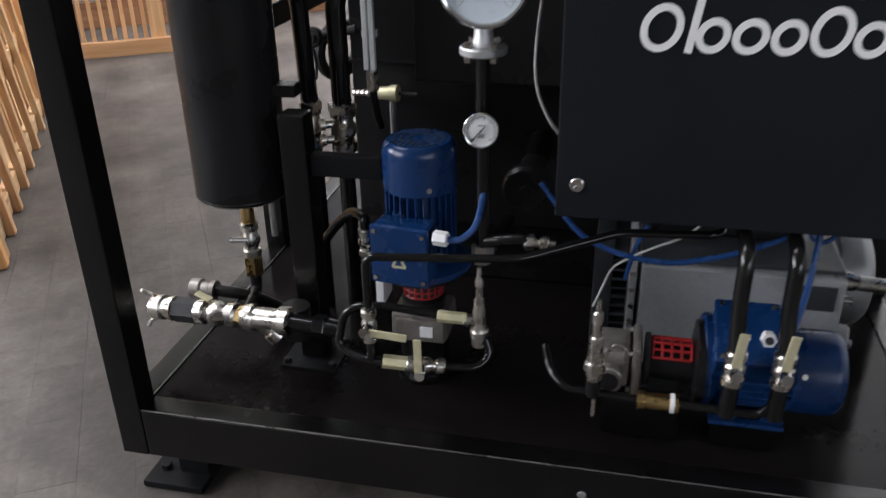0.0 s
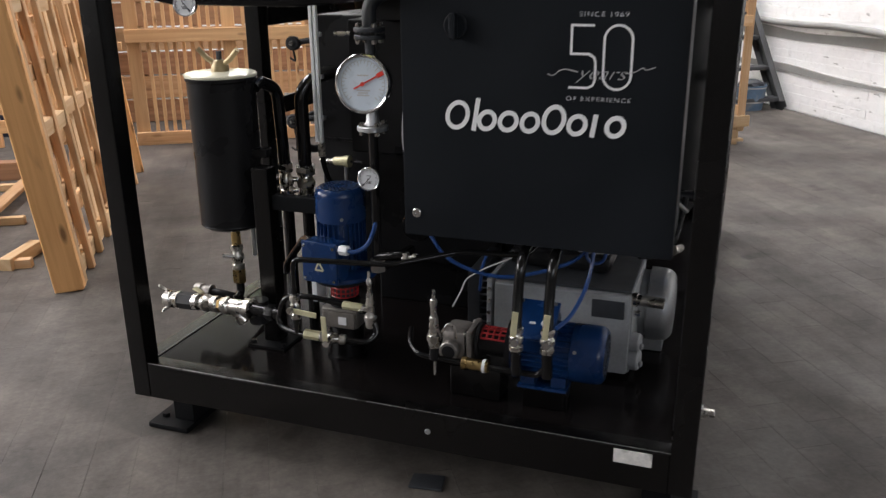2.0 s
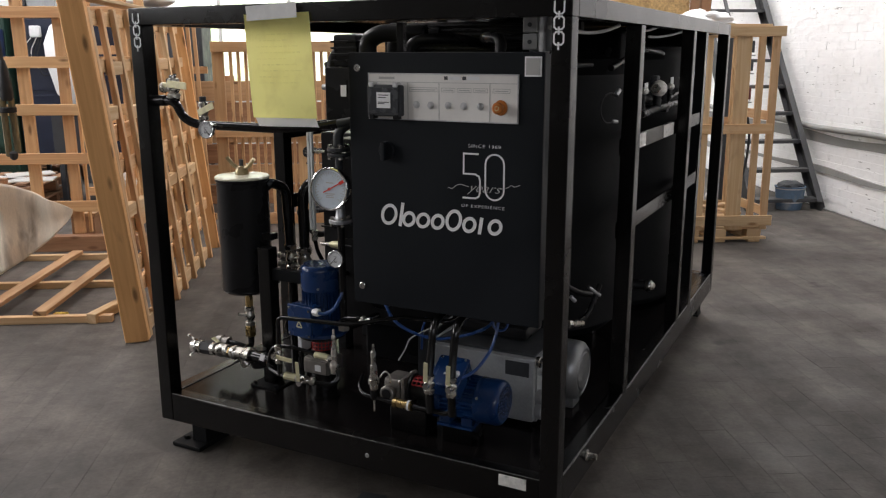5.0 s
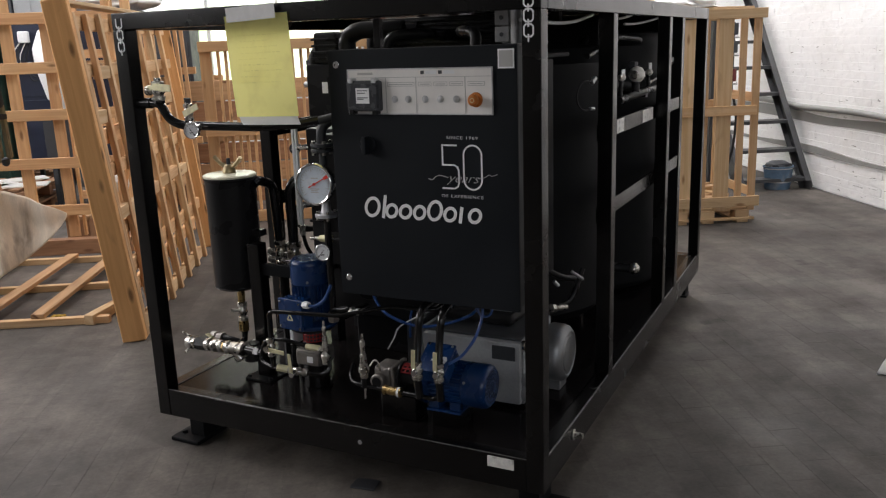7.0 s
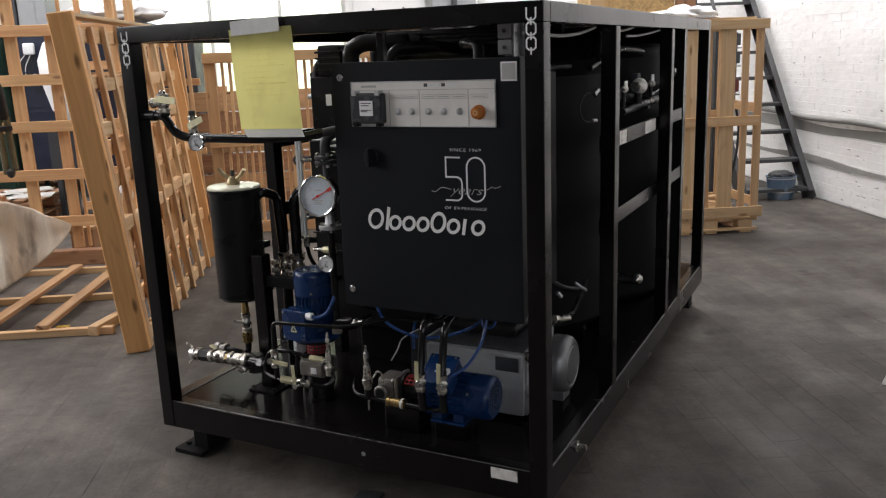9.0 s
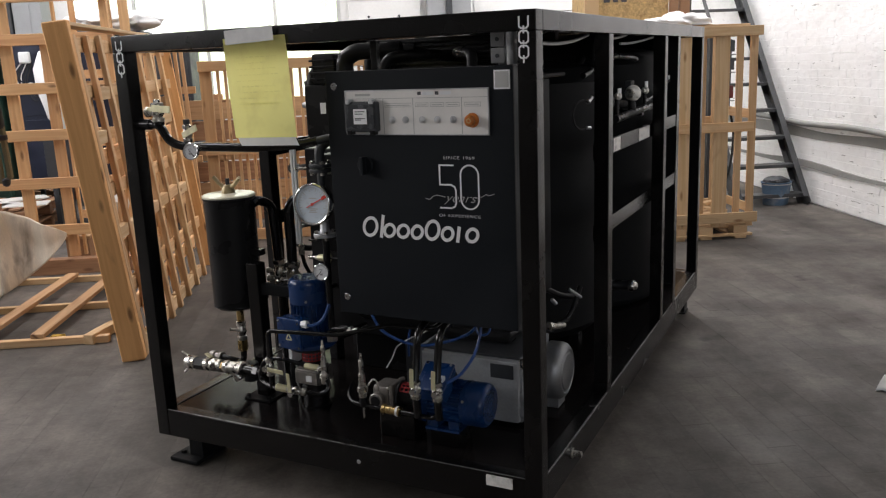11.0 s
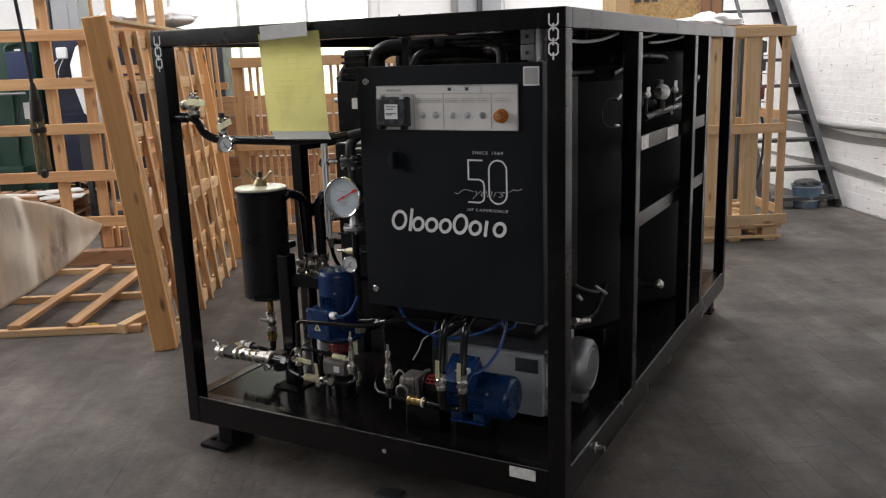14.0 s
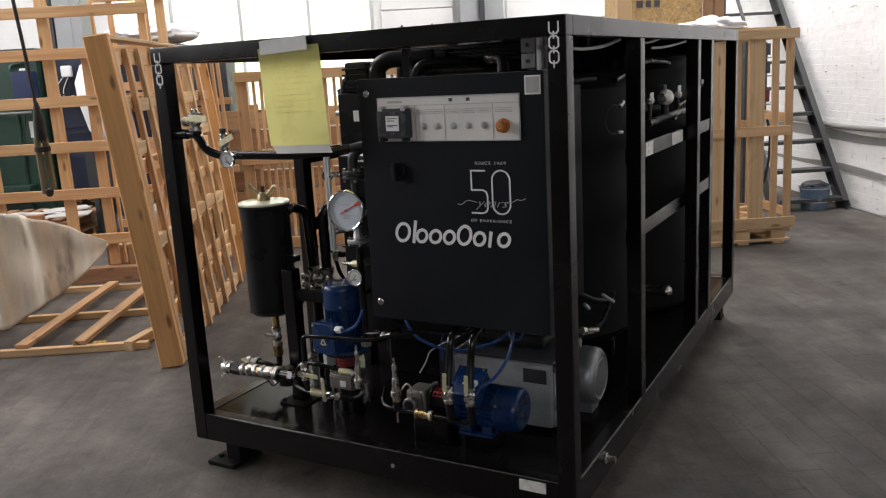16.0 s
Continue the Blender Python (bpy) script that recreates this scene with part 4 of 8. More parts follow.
def lattice():
    g = thing("timber_lattice", "tall open lattice of raw pine battens on a brown beam", "timber lattice", (-1.9, 3.6, 0), HALL)
    for z in (0.35, 0.725, 1.10, 1.455, 1.82, 2.135):
        plank(g, (-3.4, 3.60, z), (-0.98, 3.60, z), 0.028, 0.085, name="batten")
    for u, w in ((-2.95, 0.085), (-2.35, 0.085), (-1.795, 0.088), (-1.50, 0.080), (-1.43, 0.022), (-1.04, 0.06)):
        plank(g, (u, 3.655 if w > 0.03 else 3.70, 0.122), (u - 0.01, 3.655 if w > 0.03 else 3.70, 2.40 if u != -1.50 else 1.86), w, 0.035, up=(0, 1, 0), name="upright")
    plank(g, (-3.4, 3.585, 0.06), (-0.95, 3.585, 0.06), 0.10, 0.12, BROWN_WOOD, name="sole_beam")


def tall_frame():
    """A higher frame of battens standing behind the leaning rack, with a bag of film caught on it."""
    g = thing("batten_stand", "tall raw pine stand of battens standing behind the leaning rack", "timber stand", (-1.0, 4.7, 0), HALL)
    for u, w in ((-1.60, 0.045), (-1.29, 0.04), (-1.16, 0.08)):
        plank(g, (u, 4.70, 0.0), (u - 0.02, 4.70, 2.62), w, 0.035, up=(0, 1, 0), name="upright")
    for z in (0.30, 0.95, 1.55, 2.33):
        plank(g, (-1.75, 4.66, z), (-1.02, 4.66, z), 0.028, 0.075, name="batten")
    s = bmesh.new()
    bmesh.ops.create_icosphere(s, subdivisions=4, radius=1)
    for v in s.verts:
        n = 1 + 0.35 * noise.noise(v.co * 2.4) + 0.10 * noise.noise(v.co * 8)
        v.co = Vector((-1.48 + v.co.x * 0.44 * n, 5.35 + v.co.y * 0.28 * n, max(1.931, 2.02 + v.co.z * 0.12 * n)))
    b = thing("film_bale", "white plastic film lying on a dark blue casing behind the rack", "plastic film", (-1.45, 5.35, 0), HALL)
    part("film", s, FILM, b, space=HALL, sharp=70)
    part("casing", box(-1.80, -1.15, 5.13, 5.57, 0.0, 1.93, 0.012), MACHINE_BLUE, b, "dark blue casing", space=HALL)


def slatted_gate():
    g = thing("slatted_frame", "upright pine frame closely set with thin vertical slats", "timber frame", (0.1, 4.52, 0), HALL)
    u0, u1, v = -0.55, 1.0, 4.52
    for z, h in ((1.575, 0.09), (0.84, 0.10), (0.05, 0.10)):
        plank(g, (u0, v, z), (u1, v, z), 0.045, h, name="rail")
    for u in (u0 + 0.05, 0.22, u1 - 0.05):
        plank(g, (u, v + 0.045, 0.0), (u, v + 0.045, 1.62), 0.10, 0.04, up=(0, 1, 0), name="post")
    u = u0 + 0.16
    while u < u1 - 0.1:
        if abs(u - 0.22) > 0.07:
            plank(g, (u, v + 0.04, 0.1), (u, v + 0.04, 1.54), 0.026, 0.03, up=(0, 1, 0), name="slat")
        u += 0.066
    b = thing("slatted_frame", "low stack of brown pine frames behind the slatted frame", "timber frame", (0.2, 5.6, 0), HALL)
    for z in (0.10, 0.31, 0.52, 0.73, 0.94, 1.15):
        plank(b, (-1.2, 5.6, z), (1.6, 5.6, z), 0.04, 0.195, BROWN_WOOD if z in (0.10, 0.52, 0.94) else DIRTY_PINE, name="rail")
    for u in (-1.1, -0.6, -0.1, 0.4, 0.9, 1.4):
        plank(b, (u, 5.65, 0.0), (u, 5.65, 1.3), 0.12, 0.04, BROWN_WOOD if u in (-0.1,) else DIRTY_PINE, up=(0, 1, 0), name="post")


def floor_frame():
    p = thing("floor_pallet", "flat frame of pale battens and brown planks lying on the floor", "pallet", (-1.8, 2.5, 0), HALL)
    for v, a, b in ((1.70, -3.3, -0.69), (2.46, -3.3, -0.90), (3.25, -3.3, -1.0)):
        plank(p, (a, v + 0.02, 0.022), (b, v, 0.022), 0.045, 0.044, PALE_PINE, name="batten")
    for u, d in ((-1.10, 0.03), (-1.44, 0.04), (-1.85, 0.05), (-2.35, 0.05)):
        plank(p, (u, 1.70, 0.058), (u + d, 3.26, 0.058), 0.078, 0.027, DIRTY_PINE, name="board")
    plank(p, (-0.80, 1.66, 0.03), (-0.72, 1.94, 0.03), 0.06, 0.06, PALE_PINE, name="end_block")
    twist = [(-1.02 + 0.045 * math.sin(2.1 * k), 1.80 + 0.035 * math.cos(3.3 * k), 0.012 + 0.020 * abs(math.sin(1.7 * k))) for k in range(14)]
    solid("strap_scrap", pipe(twist, 0.006, 0.02, 6), YELLOW_STRAP, "crumpled yellow packing strap lying on the floor frame", "strap", HALL)


def canvas_sheet():
    """A sheet drawn out to one corner, with soft folds that run down it."""
    bm = bmesh.new()
    nu, nz = 72, 26
    rows = []
    for i in range(nu + 1):
        d = 1.75 * (i / nu) ** 1.2
        u = -1.035 - d
        top = 0.572 + 0.215 * min(1, d / 0.47) ** 0.95 + 0.012 * math.sin(7 * d + 2.0) * min(1, d * 2)
        low = 0.560 - 0.50 * min(1, d / 0.66) ** 0.72 - 0.01 * max(0.0, d - 0.66)
        col = []
        for j in range(nz + 1):
            f = j / nz
            z = low + (top - low) * f
            k = min(1, d * 2.5)
            wave = 0.046 * math.sin(u * 19 + 1.3 * f) + 0.018 * math.sin(u * 41 + 2.5 * f) + 0.012 * math.sin(9 * f + 7 * u)
            col.append(bm.verts.new((u, 2.22 + wave * k - 0.07 * (1 - f) ** 2 * min(1, d * 2), z)))
        rows.append(col)
    for a, b in zip(rows, rows[1:]):
        for j in range(nz):
            bm.faces.new((a[j], b[j], b[j + 1], a[j + 1]))
    ob = solid("canvas_sheet", bm, TARP, "beige canvas sheet with stains and painted fold shade, hanging from a low trestle", "canvas sheet", HALL, sharp=80)
    thick = ob.modifiers.new("thickness", "SOLIDIFY")
    thick.thickness = 0.006
    prop = thing("sawhorse", "low pine trestle that carries the canvas sheet", "trestle", (-2.0, 2.4, 0), HALL)
    plank(prop, (-2.9, 2.42, 0.72), (-1.50, 2.42, 0.72), 0.06, 0.05, BROWN_WOOD, name="top_bar")
    for u in (-2.8, -2.05):
        plank(prop, (u, 2.34, 0.0), (u, 2.41, 0.695), 0.05, 0.03, BROWN_WOOD, up=(1, 0, 0), name="leg")
        plank(prop, (u, 2.54, 0.0), (u, 2.43, 0.695), 0.05, 0.03, BROWN_WOOD, up=(1, 0, 0), name="leg")


def crane_hook():
    h = thing("hanging_sling", "worn black sling with two old wooden grips hanging from above", "sling", (-1.18, 1.81, 0.94), HALL)
    part("strap", pipe([(-1.185, 1.81, 1.46), (-1.20, 1.81, 1.75), (-1.24, 1.81, 2.3), (-1.33, 1.81, TOP - 0.004)], 0.011, 0.1, seg=8), RUBBER, h, space=HALL)
    part("socket", lathe((-1.18, 1.805, 1.265), (0, 0, 1), [(0, 0.030), (0.02, 0.036), (0.10, 0.032), (0.19, 0.018), (0.22, 0.010)], 14), RUBBER, h, space=HALL)
    part("grip", beam((-1.203, 1.795, 1.285), (-1.200, 1.795, 0.955), 0.032, 0.03, 0.008, up=(0, 1, 0)), RUST, h, space=HALL)
    part("grip", beam((-1.163, 1.81, 1.285), (-1.155, 1.81, 0.975), 0.034, 0.03, 0.008, up=(0, 1, 0)), RUST, h, space=HALL)
    part("tip", lathe((-1.178, 1.80, 0.935), (0, 0, 1), [(0, 0.008), (0.01, 0.020), (0.04, 0.026), (0.05, 0.018)], 12), DARK, h, space=HALL)
    part("binding", lathe((-1.181, 1.802, 1.20), (0, 0, 1), [(0, 0.040), (0.004, 0.044), (0.026, 0.044), (0.03, 0.040)], 14), RUBBER, h, space=HALL)


def far_machines():
    def cabinet(name, label, u0, u1, v0, z1, mat, panels, lift=0.08):
        m = thing(name, label, "machine", ((u0 + u1) / 2, v0, 0), HALL)
        part("body", box(u0, u1, v0, v0 + 0.7, lift, z1, 0.02), mat, m, space=HALL)
        if lift < 0.1:
            part("plinth", box(u0 + 0.03, u1 - 0.03, v0 + 0.03, v0 + 0.67, 0.0, 0.079), DARK, m, space=HALL)
        else:
            for a in (u0 + 0.04, u1 - 0.10):
                for b in (v0 + 0.04, v0 + 0.60):
                    part("foot", box(a, a + 0.06, b, b + 0.06, 0.0, lift - 0.001, 0.004), DARK, m, space=HALL)
        for a, b, c, d in panels:
            part("panel", box(a, b, v0 - 0.014, v0 - 0.002, c, d, 0.004), mat, m, space=HALL)
            part("handle", box(b - 0.08, b - 0.05, v0 - 0.04, v0 - 0.016, (c + d) / 2 - 0.06, (c + d) / 2 + 0.06, 0.004), DARK, m, space=HALL)
        return m
    g = cabinet("green_machine", "dark green workshop machine with a blue switch box and conduits", -5.2, -3.9, 8.2, 2.05, GREEN, ((-5.15, -4.6, 0.2, 1.8), (-4.5, -3.95, 0.2, 1.8)))
    cabinet("navy_machine", "navy blue workshop machine with a pale nameplate", -3.86, -2.99, 8.3, 2.0, MACHINE_BLUE, ((-3.75, -3.05, 1.1, 1.9), (-3.75, -3.05, 0.32, 1.05)), 0.26)
    part("switch_box", box(-4.19, -3.91, 8.02, 8.184, 1.44, 1.79, 0.015), NAVY, g, "blue switch box", space=HALL)
    part("nameplate", box(-4.13, -4.05, 8.178, 8.185, 1.80, 1.825, 0.001), PRINT, g, "pale nameplate", space=HALL)
    part("label", box(-4.11, -4.02, 8.178, 8.185, 1.02, 1.21, 0.001), GREY_PRINT, g, "pale label", space=HALL)
    part("conduit", pipe([(-4.24, 8.16, 0.1), (-4.24, 8.16, 1.86), (-4.05, 8.16, 1.90)], 0.022, 0.06, 10), GREEN, g, space=HALL)
    part("conduit", pipe([(-3.94, 8.15, 0.1), (-3.94, 8.15, 1.43)], 0.018, 0.0, 10), GREEN, g, space=HALL)
    part("cable", pipe([(-4.10, 8.03, 1.44), (-4.08, 8.02, 1.20), (-4.16, 8.05, 1.00), (-4.22, 8.10, 0.60)], 0.010, 0.08, 8), RUBBER, g, space=HALL)
    part("bed", box(-5.1, -4.12, 7.92, 8.182, 0.40, 0.47, 0.01), GREEN, g, space=HALL)
    part("rail", pipe([(-4.6, 7.94, 1.32), (-3.95, 7.94, 1.32)], 0.014, 0.0, 10), ALU, g, space=HALL)
    part("bracket", box(-4.58, -4.55, 7.95, 8.184, 1.29, 1.35, 0.003), GREEN, g, space=HALL)
    part("bracket", box(-4.0, -3.97, 7.95, 8.184, 1.29, 1.35, 0.003), GREEN, g, space=HALL)
    rig = thing("hanging_cables", "loose cables with a white connector on the navy machine", "cables", (-3.5, 8.2, 1.5), HALL)
    part("connector", box(-3.60, -3.46, 8.20, 8.284, 1.70, 1.83, 0.02), WHITE_PLASTIC, rig, space=HALL)
    for k, mat in enumerate((CABLE_WHITE, RUBBER, CABLE_WHITE, RUBBER, RUBBER)):
        u = -3.62 + 0.035 * k
        part("cable", pipe([(u + 0.03, 8.24, 1.70), (u - 0.06, 8.20, 1.60 - 0.03 * k), (u + 0.08 * (k % 2), 8.19, 1.42 - 0.04 * k), (u + 0.16, 8.22, 1.50 - 0.05 * k), (u + 0.22, 8.26, 1.30)], 0.007, 0.07, 8), mat, rig, space=HALL)

    cabinet("dark_cabinet", "dark workshop cabinet beside the wrapped roll", -2.95, -1.4, 8.35, 1.95, DARK, ((-2.9, -2.2, 0.3, 1.65), (-2.1, -1.45, 0.3, 1.65)), 0.24)
    cabinet("green_machine", "low dark green machine bench in the shade", -6.8, -5.4, 7.2, 1.15, GREEN, ((-6.7, -6.1, 0.2, 1.0),))
    w = thing("steel_cabinet", "tall grey steel cabinet against the far wall", "cabinet", (-4.3, 10.5, 0), HALL)
    part("body", box(-4.45, -4.01, 10.5, 11.1, 0.0, 2.9, 0.02), STEEL_GREY, w, space=HALL)
    part("door", box(-4.43, -4.18, 10.486, 10.498, 0.05, 2.85, 0.004), STEEL_GREY, w, space=HALL)
    part("side_post", box(-4.545, -4.455, 10.46, 10.56, 0.0, 2.9, 0.006), DARK, w, space=HALL)
    roll = bmesh.new()
    prof = [(0, 0.03), (0.02, 0.16), (0.15, 0.29), (0.45, 0.39), (0.65, 0.385), (0.82, 0.32), (0.90, 0.20), (0.93, 0.0)]
    lathe((-2.545, 6.9, 0.97), (0, 0, 1), prof, 36, roll)
    for v in roll.verts:
        v.co += Vector((noise.noise(v.co * 4), noise.noise(v.co * 4 + Vector((9, 0, 0))), 0)) * 0.03
    s = thing("wrapped_roll", "bulging white film-wrapped bundle standing on a dark stand", "bundle", (-2.58, 6.9, 0), HALL)
    part("film", roll, FILM, s, space=HALL)
    part("block", box(-2.86, -2.30, 6.6, 7.2, 0.50, 0.985, 0.01), DARK, s, space=HALL)
    for u in (-2.83, -2.39):
        for v in (6.63, 7.11):
            part("leg", box(u, u + 0.06, v, v + 0.06, 0.0, 0.499, 0.004), DARK, s, space=HALL)
    d = thing("far_pallet", "weathered wooden pallet lying on the floor beneath the machines", "pallet", (-3.6, 9.3, 0), HALL)
    for v in (9.1, 9.55, 10.0):
        plank(d, (-4.3, v, 0.06), (-3.1, v, 0.06), 0.10, 0.12, BROWN_WOOD, name="bearer")
    for k in range(6):
        plank(d, (-4.25 + 0.22 * k, 9.05, 0.132), (-4.25 + 0.22 * k, 10.05, 0.132), 0.13, 0.022, BROWN_WOOD, name="board")
    t = thing("pallet_stack", "two weathered wooden pallets stacked on the floor", "pallet", (-3.45, 6.7, 0), HALL)
    for z in (0.0, 0.145):
        for v in (6.2, 6.68, 7.16):
            plank(t, (-4.1, v, z + 0.05), (-2.9, v, z + 0.05), 0.10, 0.10, BROWN_WOOD, name="bearer")
        for k in range(7):
            plank(t, (-4.05 + 0.185 * k, 6.15, z + 0.1215), (-4.05 + 0.185 * k, 7.22, z + 0.1215), 0.12, 0.021, BROWN_WOOD, name="board")
    for u, v, a, w in ((-3.15, 6.45, 10, 0.30), (-3.62, 6.6, -18, 0.34), (-3.3, 6.95, 30, 0.26), (-3.95, 6.5, 6, 0.28)):
        solid("paper_sheet", box(-w, w, -0.16, 0.16, 0, 0.012, turn=pose(u, v, 0.279, 0, 0, a)), PAPER_WHITE, "white card sheet lying on the pallet stack", "card sheet", HALL)
    k = thing("wooden_box", "small brown wooden box standing behind the lattice", "box", (-1.96, 4.73, 0), HALL)
    part("body", box(-2.07, -1.85, 4.63, 4.83, 0.0, 0.185, 0.006), BROWN_WOOD, k, space=HALL)
    part("lid", box(-2.09, -1.83, 4.61, 4.85, 0.186, 0.215, 0.005), DIRTY_PINE, k, space=HALL)


hall_shell()
wall_services()
stair()
tall_crate()
osb_box()
film_heap()
placed(clutter_under_stair, 0.05, 0.12, 0, 1, 0.845, 1)
floor_litter()
tool_stand()
leaning_rack()
lattice()
tall_frame()
slatted_gate()
floor_frame()
canvas_sheet()
crane_hook()
placed(far_machines, 0.09, 0.12, 0, 0.865, 0.845, 1)

# ---- machine skid ----
W, D, SILL0, SILL, TOPZ, TUBE = 1.602, 2.795, 0.145, 0.254, 1.672, 0.058
DECK_Z = 0.238


def skid_frame():
    f = thing("machine_frame", "black painted welded steel frame of the machine skid", "machine frame", (W / 2, D / 2, 0))
    b = 0.004
    for x in (0, W - TUBE):
        for y in (0, D - TUBE):
            part("post", box(x, x + TUBE, y, y + TUBE, SILL0, TOPZ - 0.058, b), FRAME, f)
    for y in (0.764, 1.738):
        for x in (0, W - TUBE):
            part("post", box(x + 0.001, x + TUBE - 0.001, y, y + TUBE, SILL, TOPZ - 0.058, b), FRAME, f)
    # sills
    for y in (0.0, D - TUBE):
        part("sill", box(TUBE, W - TUBE, y + 0.001, y + TUBE, SILL0, SILL, b), FRAME, f)
    for x in (0, W - TUBE):
        part("sill", box(x + 0.001, x + TUBE - 0.001, TUBE, D - TUBE, SILL0, SILL, b), FRAME, f)
    # top rails
    for y in (0.0, D - TUBE):
        part("top_rail", box(0, W, y, y + TUBE, TOPZ - 0.058, TOPZ, b), FRAME, f)
    for x in (0, W - TUBE):
        part("top_rail", box(x, x + TUBE, TUBE, D - TUBE, TOPZ - 0.058, TOPZ, b), FRAME, f)
    # side rails, set behind the posts
    for x in (TUBE + 0.001, W - TUBE - 0.013):
        for y0, y1 in ((0.80, 1.750), (1.780, 2.38)):
            for z in (0.847, 1.157):
                part("side_rail", box(x, x + 0.012, y0, y1, z, z + 0.061, 0.002), FRAME, f)
    part("flat_bar", box(W - 0.007, W - 0.001, 2.040, 2.100, SILL, TOPZ - 0.058, 0.001), FRAME, f)
    part("partition", box(0.30, 1.53, 2.436, 2.444, DECK_Z + 0.015, TOPZ - 0.014, 0.001), SHADE_BLACK, f, "black sheet partition")
    part("deck", box(TUBE, W - TUBE, TUBE, D - TUBE, DECK_Z + 0.006, DECK_Z + 0.014), DECK, f, "glossy black drip tray")
    # Pale strips paint in the highlight along the worn sill edges.
    part("worn_edge", beam((TUBE, 0.006, SILL + 0.0004), (W - TUBE, 0.006, SILL + 0.0004), 0.0035, 0.002, 0.0006), BRIGHT_EDGE, f, "pale strip for the highlight on the worn edge")
    part("worn_edge", beam((W - 0.006, TUBE, SILL + 0.0004), (W - 0.006, D - TUBE, SILL + 0.0004), 0.005, 0.002, 0.0006), BRIGHT_EDGE, f, "pale strip for the highlight on the worn edge")
    part("worn_edge", beam((TUBE - 0.004, TUBE, SILL + 0.0004), (TUBE - 0.004, D - TUBE, SILL + 0.0004), 0.004, 0.002, 0.0006), BRIGHT_EDGE, f, "pale strip for the highlight on the worn edge")
    for y0, y1 in ((1.050, 1.158), (1.487, 1.690)):
        part("rail_label", box(W - TUBE - 0.0012, W - TUBE + 0.0004, y0, y1, 1.160, 1.214, 0.0004), TAG, f, "silver label strip")
    # Unseen top sheets, added to keep light out of the skid.
    part("cover_sheet", box(0.86, W - TUBE, TUBE + 0.22, D - TUBE, TOPZ - 0.012, TOPZ - 0.006, 0.001), FRAME, f)
    part("cover_sheet", box(TUBE, 0.858, 0.98, D - TUBE, TOPZ - 0.012, TOPZ - 0.006, 0.001), FRAME, f)
    # feet
    for x, s in ((0.088, -1), (W - 0.088, 1)):
        foot = part("foot", box(x - 0.034, x + 0.034, D - 0.105, D - 0.010, 0.012, SILL0, 0.004), SHADE_BLACK, f)
        part("foot_plate", box(x - 0.040, x + 0.040, D - 0.112, D - 0.004, 0.0, 0.012, 0.003), SHADE_BLACK, foot)
        y = 0.155
        foot = part("foot", box(x - 0.036, x + 0.036, y - 0.055, y + 0.07, 0.018, SILL0, 0.004), SHADE_BLACK, f)
        part("foot_plate", box(*sorted((x + s * 0.103, x - s * 0.040)), y - 0.10, y + 0.08, 0.0, 0.018, 0.005), SHADE_BLACK, foot)
        part("foot_bolt", hexnut((x + s * 0.07, y - 0.05, 0.018), (x + s * 0.07, y - 0.05, 0.030), 0.012), SHADE_BLACK, foot)
    part("plug", cyl((0.933, 0.001, 0.20), (0.933, -0.003, 0.20), 0.008, 14, edge=0.001), GALV, f)
    bolt = part("earth_bolt", hexnut((W, 0.305, 0.214), (W + 0.034, 0.305, 0.214), 0.011), STEEL, f, "bright earthing bolt")
    part("washer", cyl((W, 0.305, 0.214), (W + 0.004, 0.305, 0.214), 0.019, 18), STEEL, bolt)
    part("name_tag", box(1.413, 1.504, -0.003, 0.0, 0.212, 0.249, 0.001), TAG, f, "worn silver rating plate")
    # chain marks by the lifting points
    for cx in (0.036, W - 0.036):
        z = TOPZ - 0.014
        w, h, cut = 0.0135, 0.0165, 0.006
        for k in range(3):
            zc = z - 0.021 - k * 0.040
            low = [(cx - w, zc - h + cut), (cx - w + cut, zc - h), (cx + w - cut, zc - h), (cx + w, zc - h + cut)]
            high = [(cx + w, zc + h - cut), (cx + w - cut, zc + h), (cx - w + cut, zc + h), (cx - w, zc + h - cut)]
            link = stroke([(cx - w, zc + h)] + low + [(cx + w, zc + h)], 0.0046, False, -0.0006) if k == 0 else stroke(low + high, 0.0046, True, -0.0006)
            part("chain_link", link, PRINT, f, "white painted chain symbol")
            part("chain_link", stroke([(cx, zc - h + 0.007), (cx, zc - h - 0.014)], 0.0046, False, -0.0022), PRINT, f, "white painted chain symbol")


CX0, CX1, CY, CZ0, CZ1 = 0.872, 1.522, 0.030, 0.700, 1.488


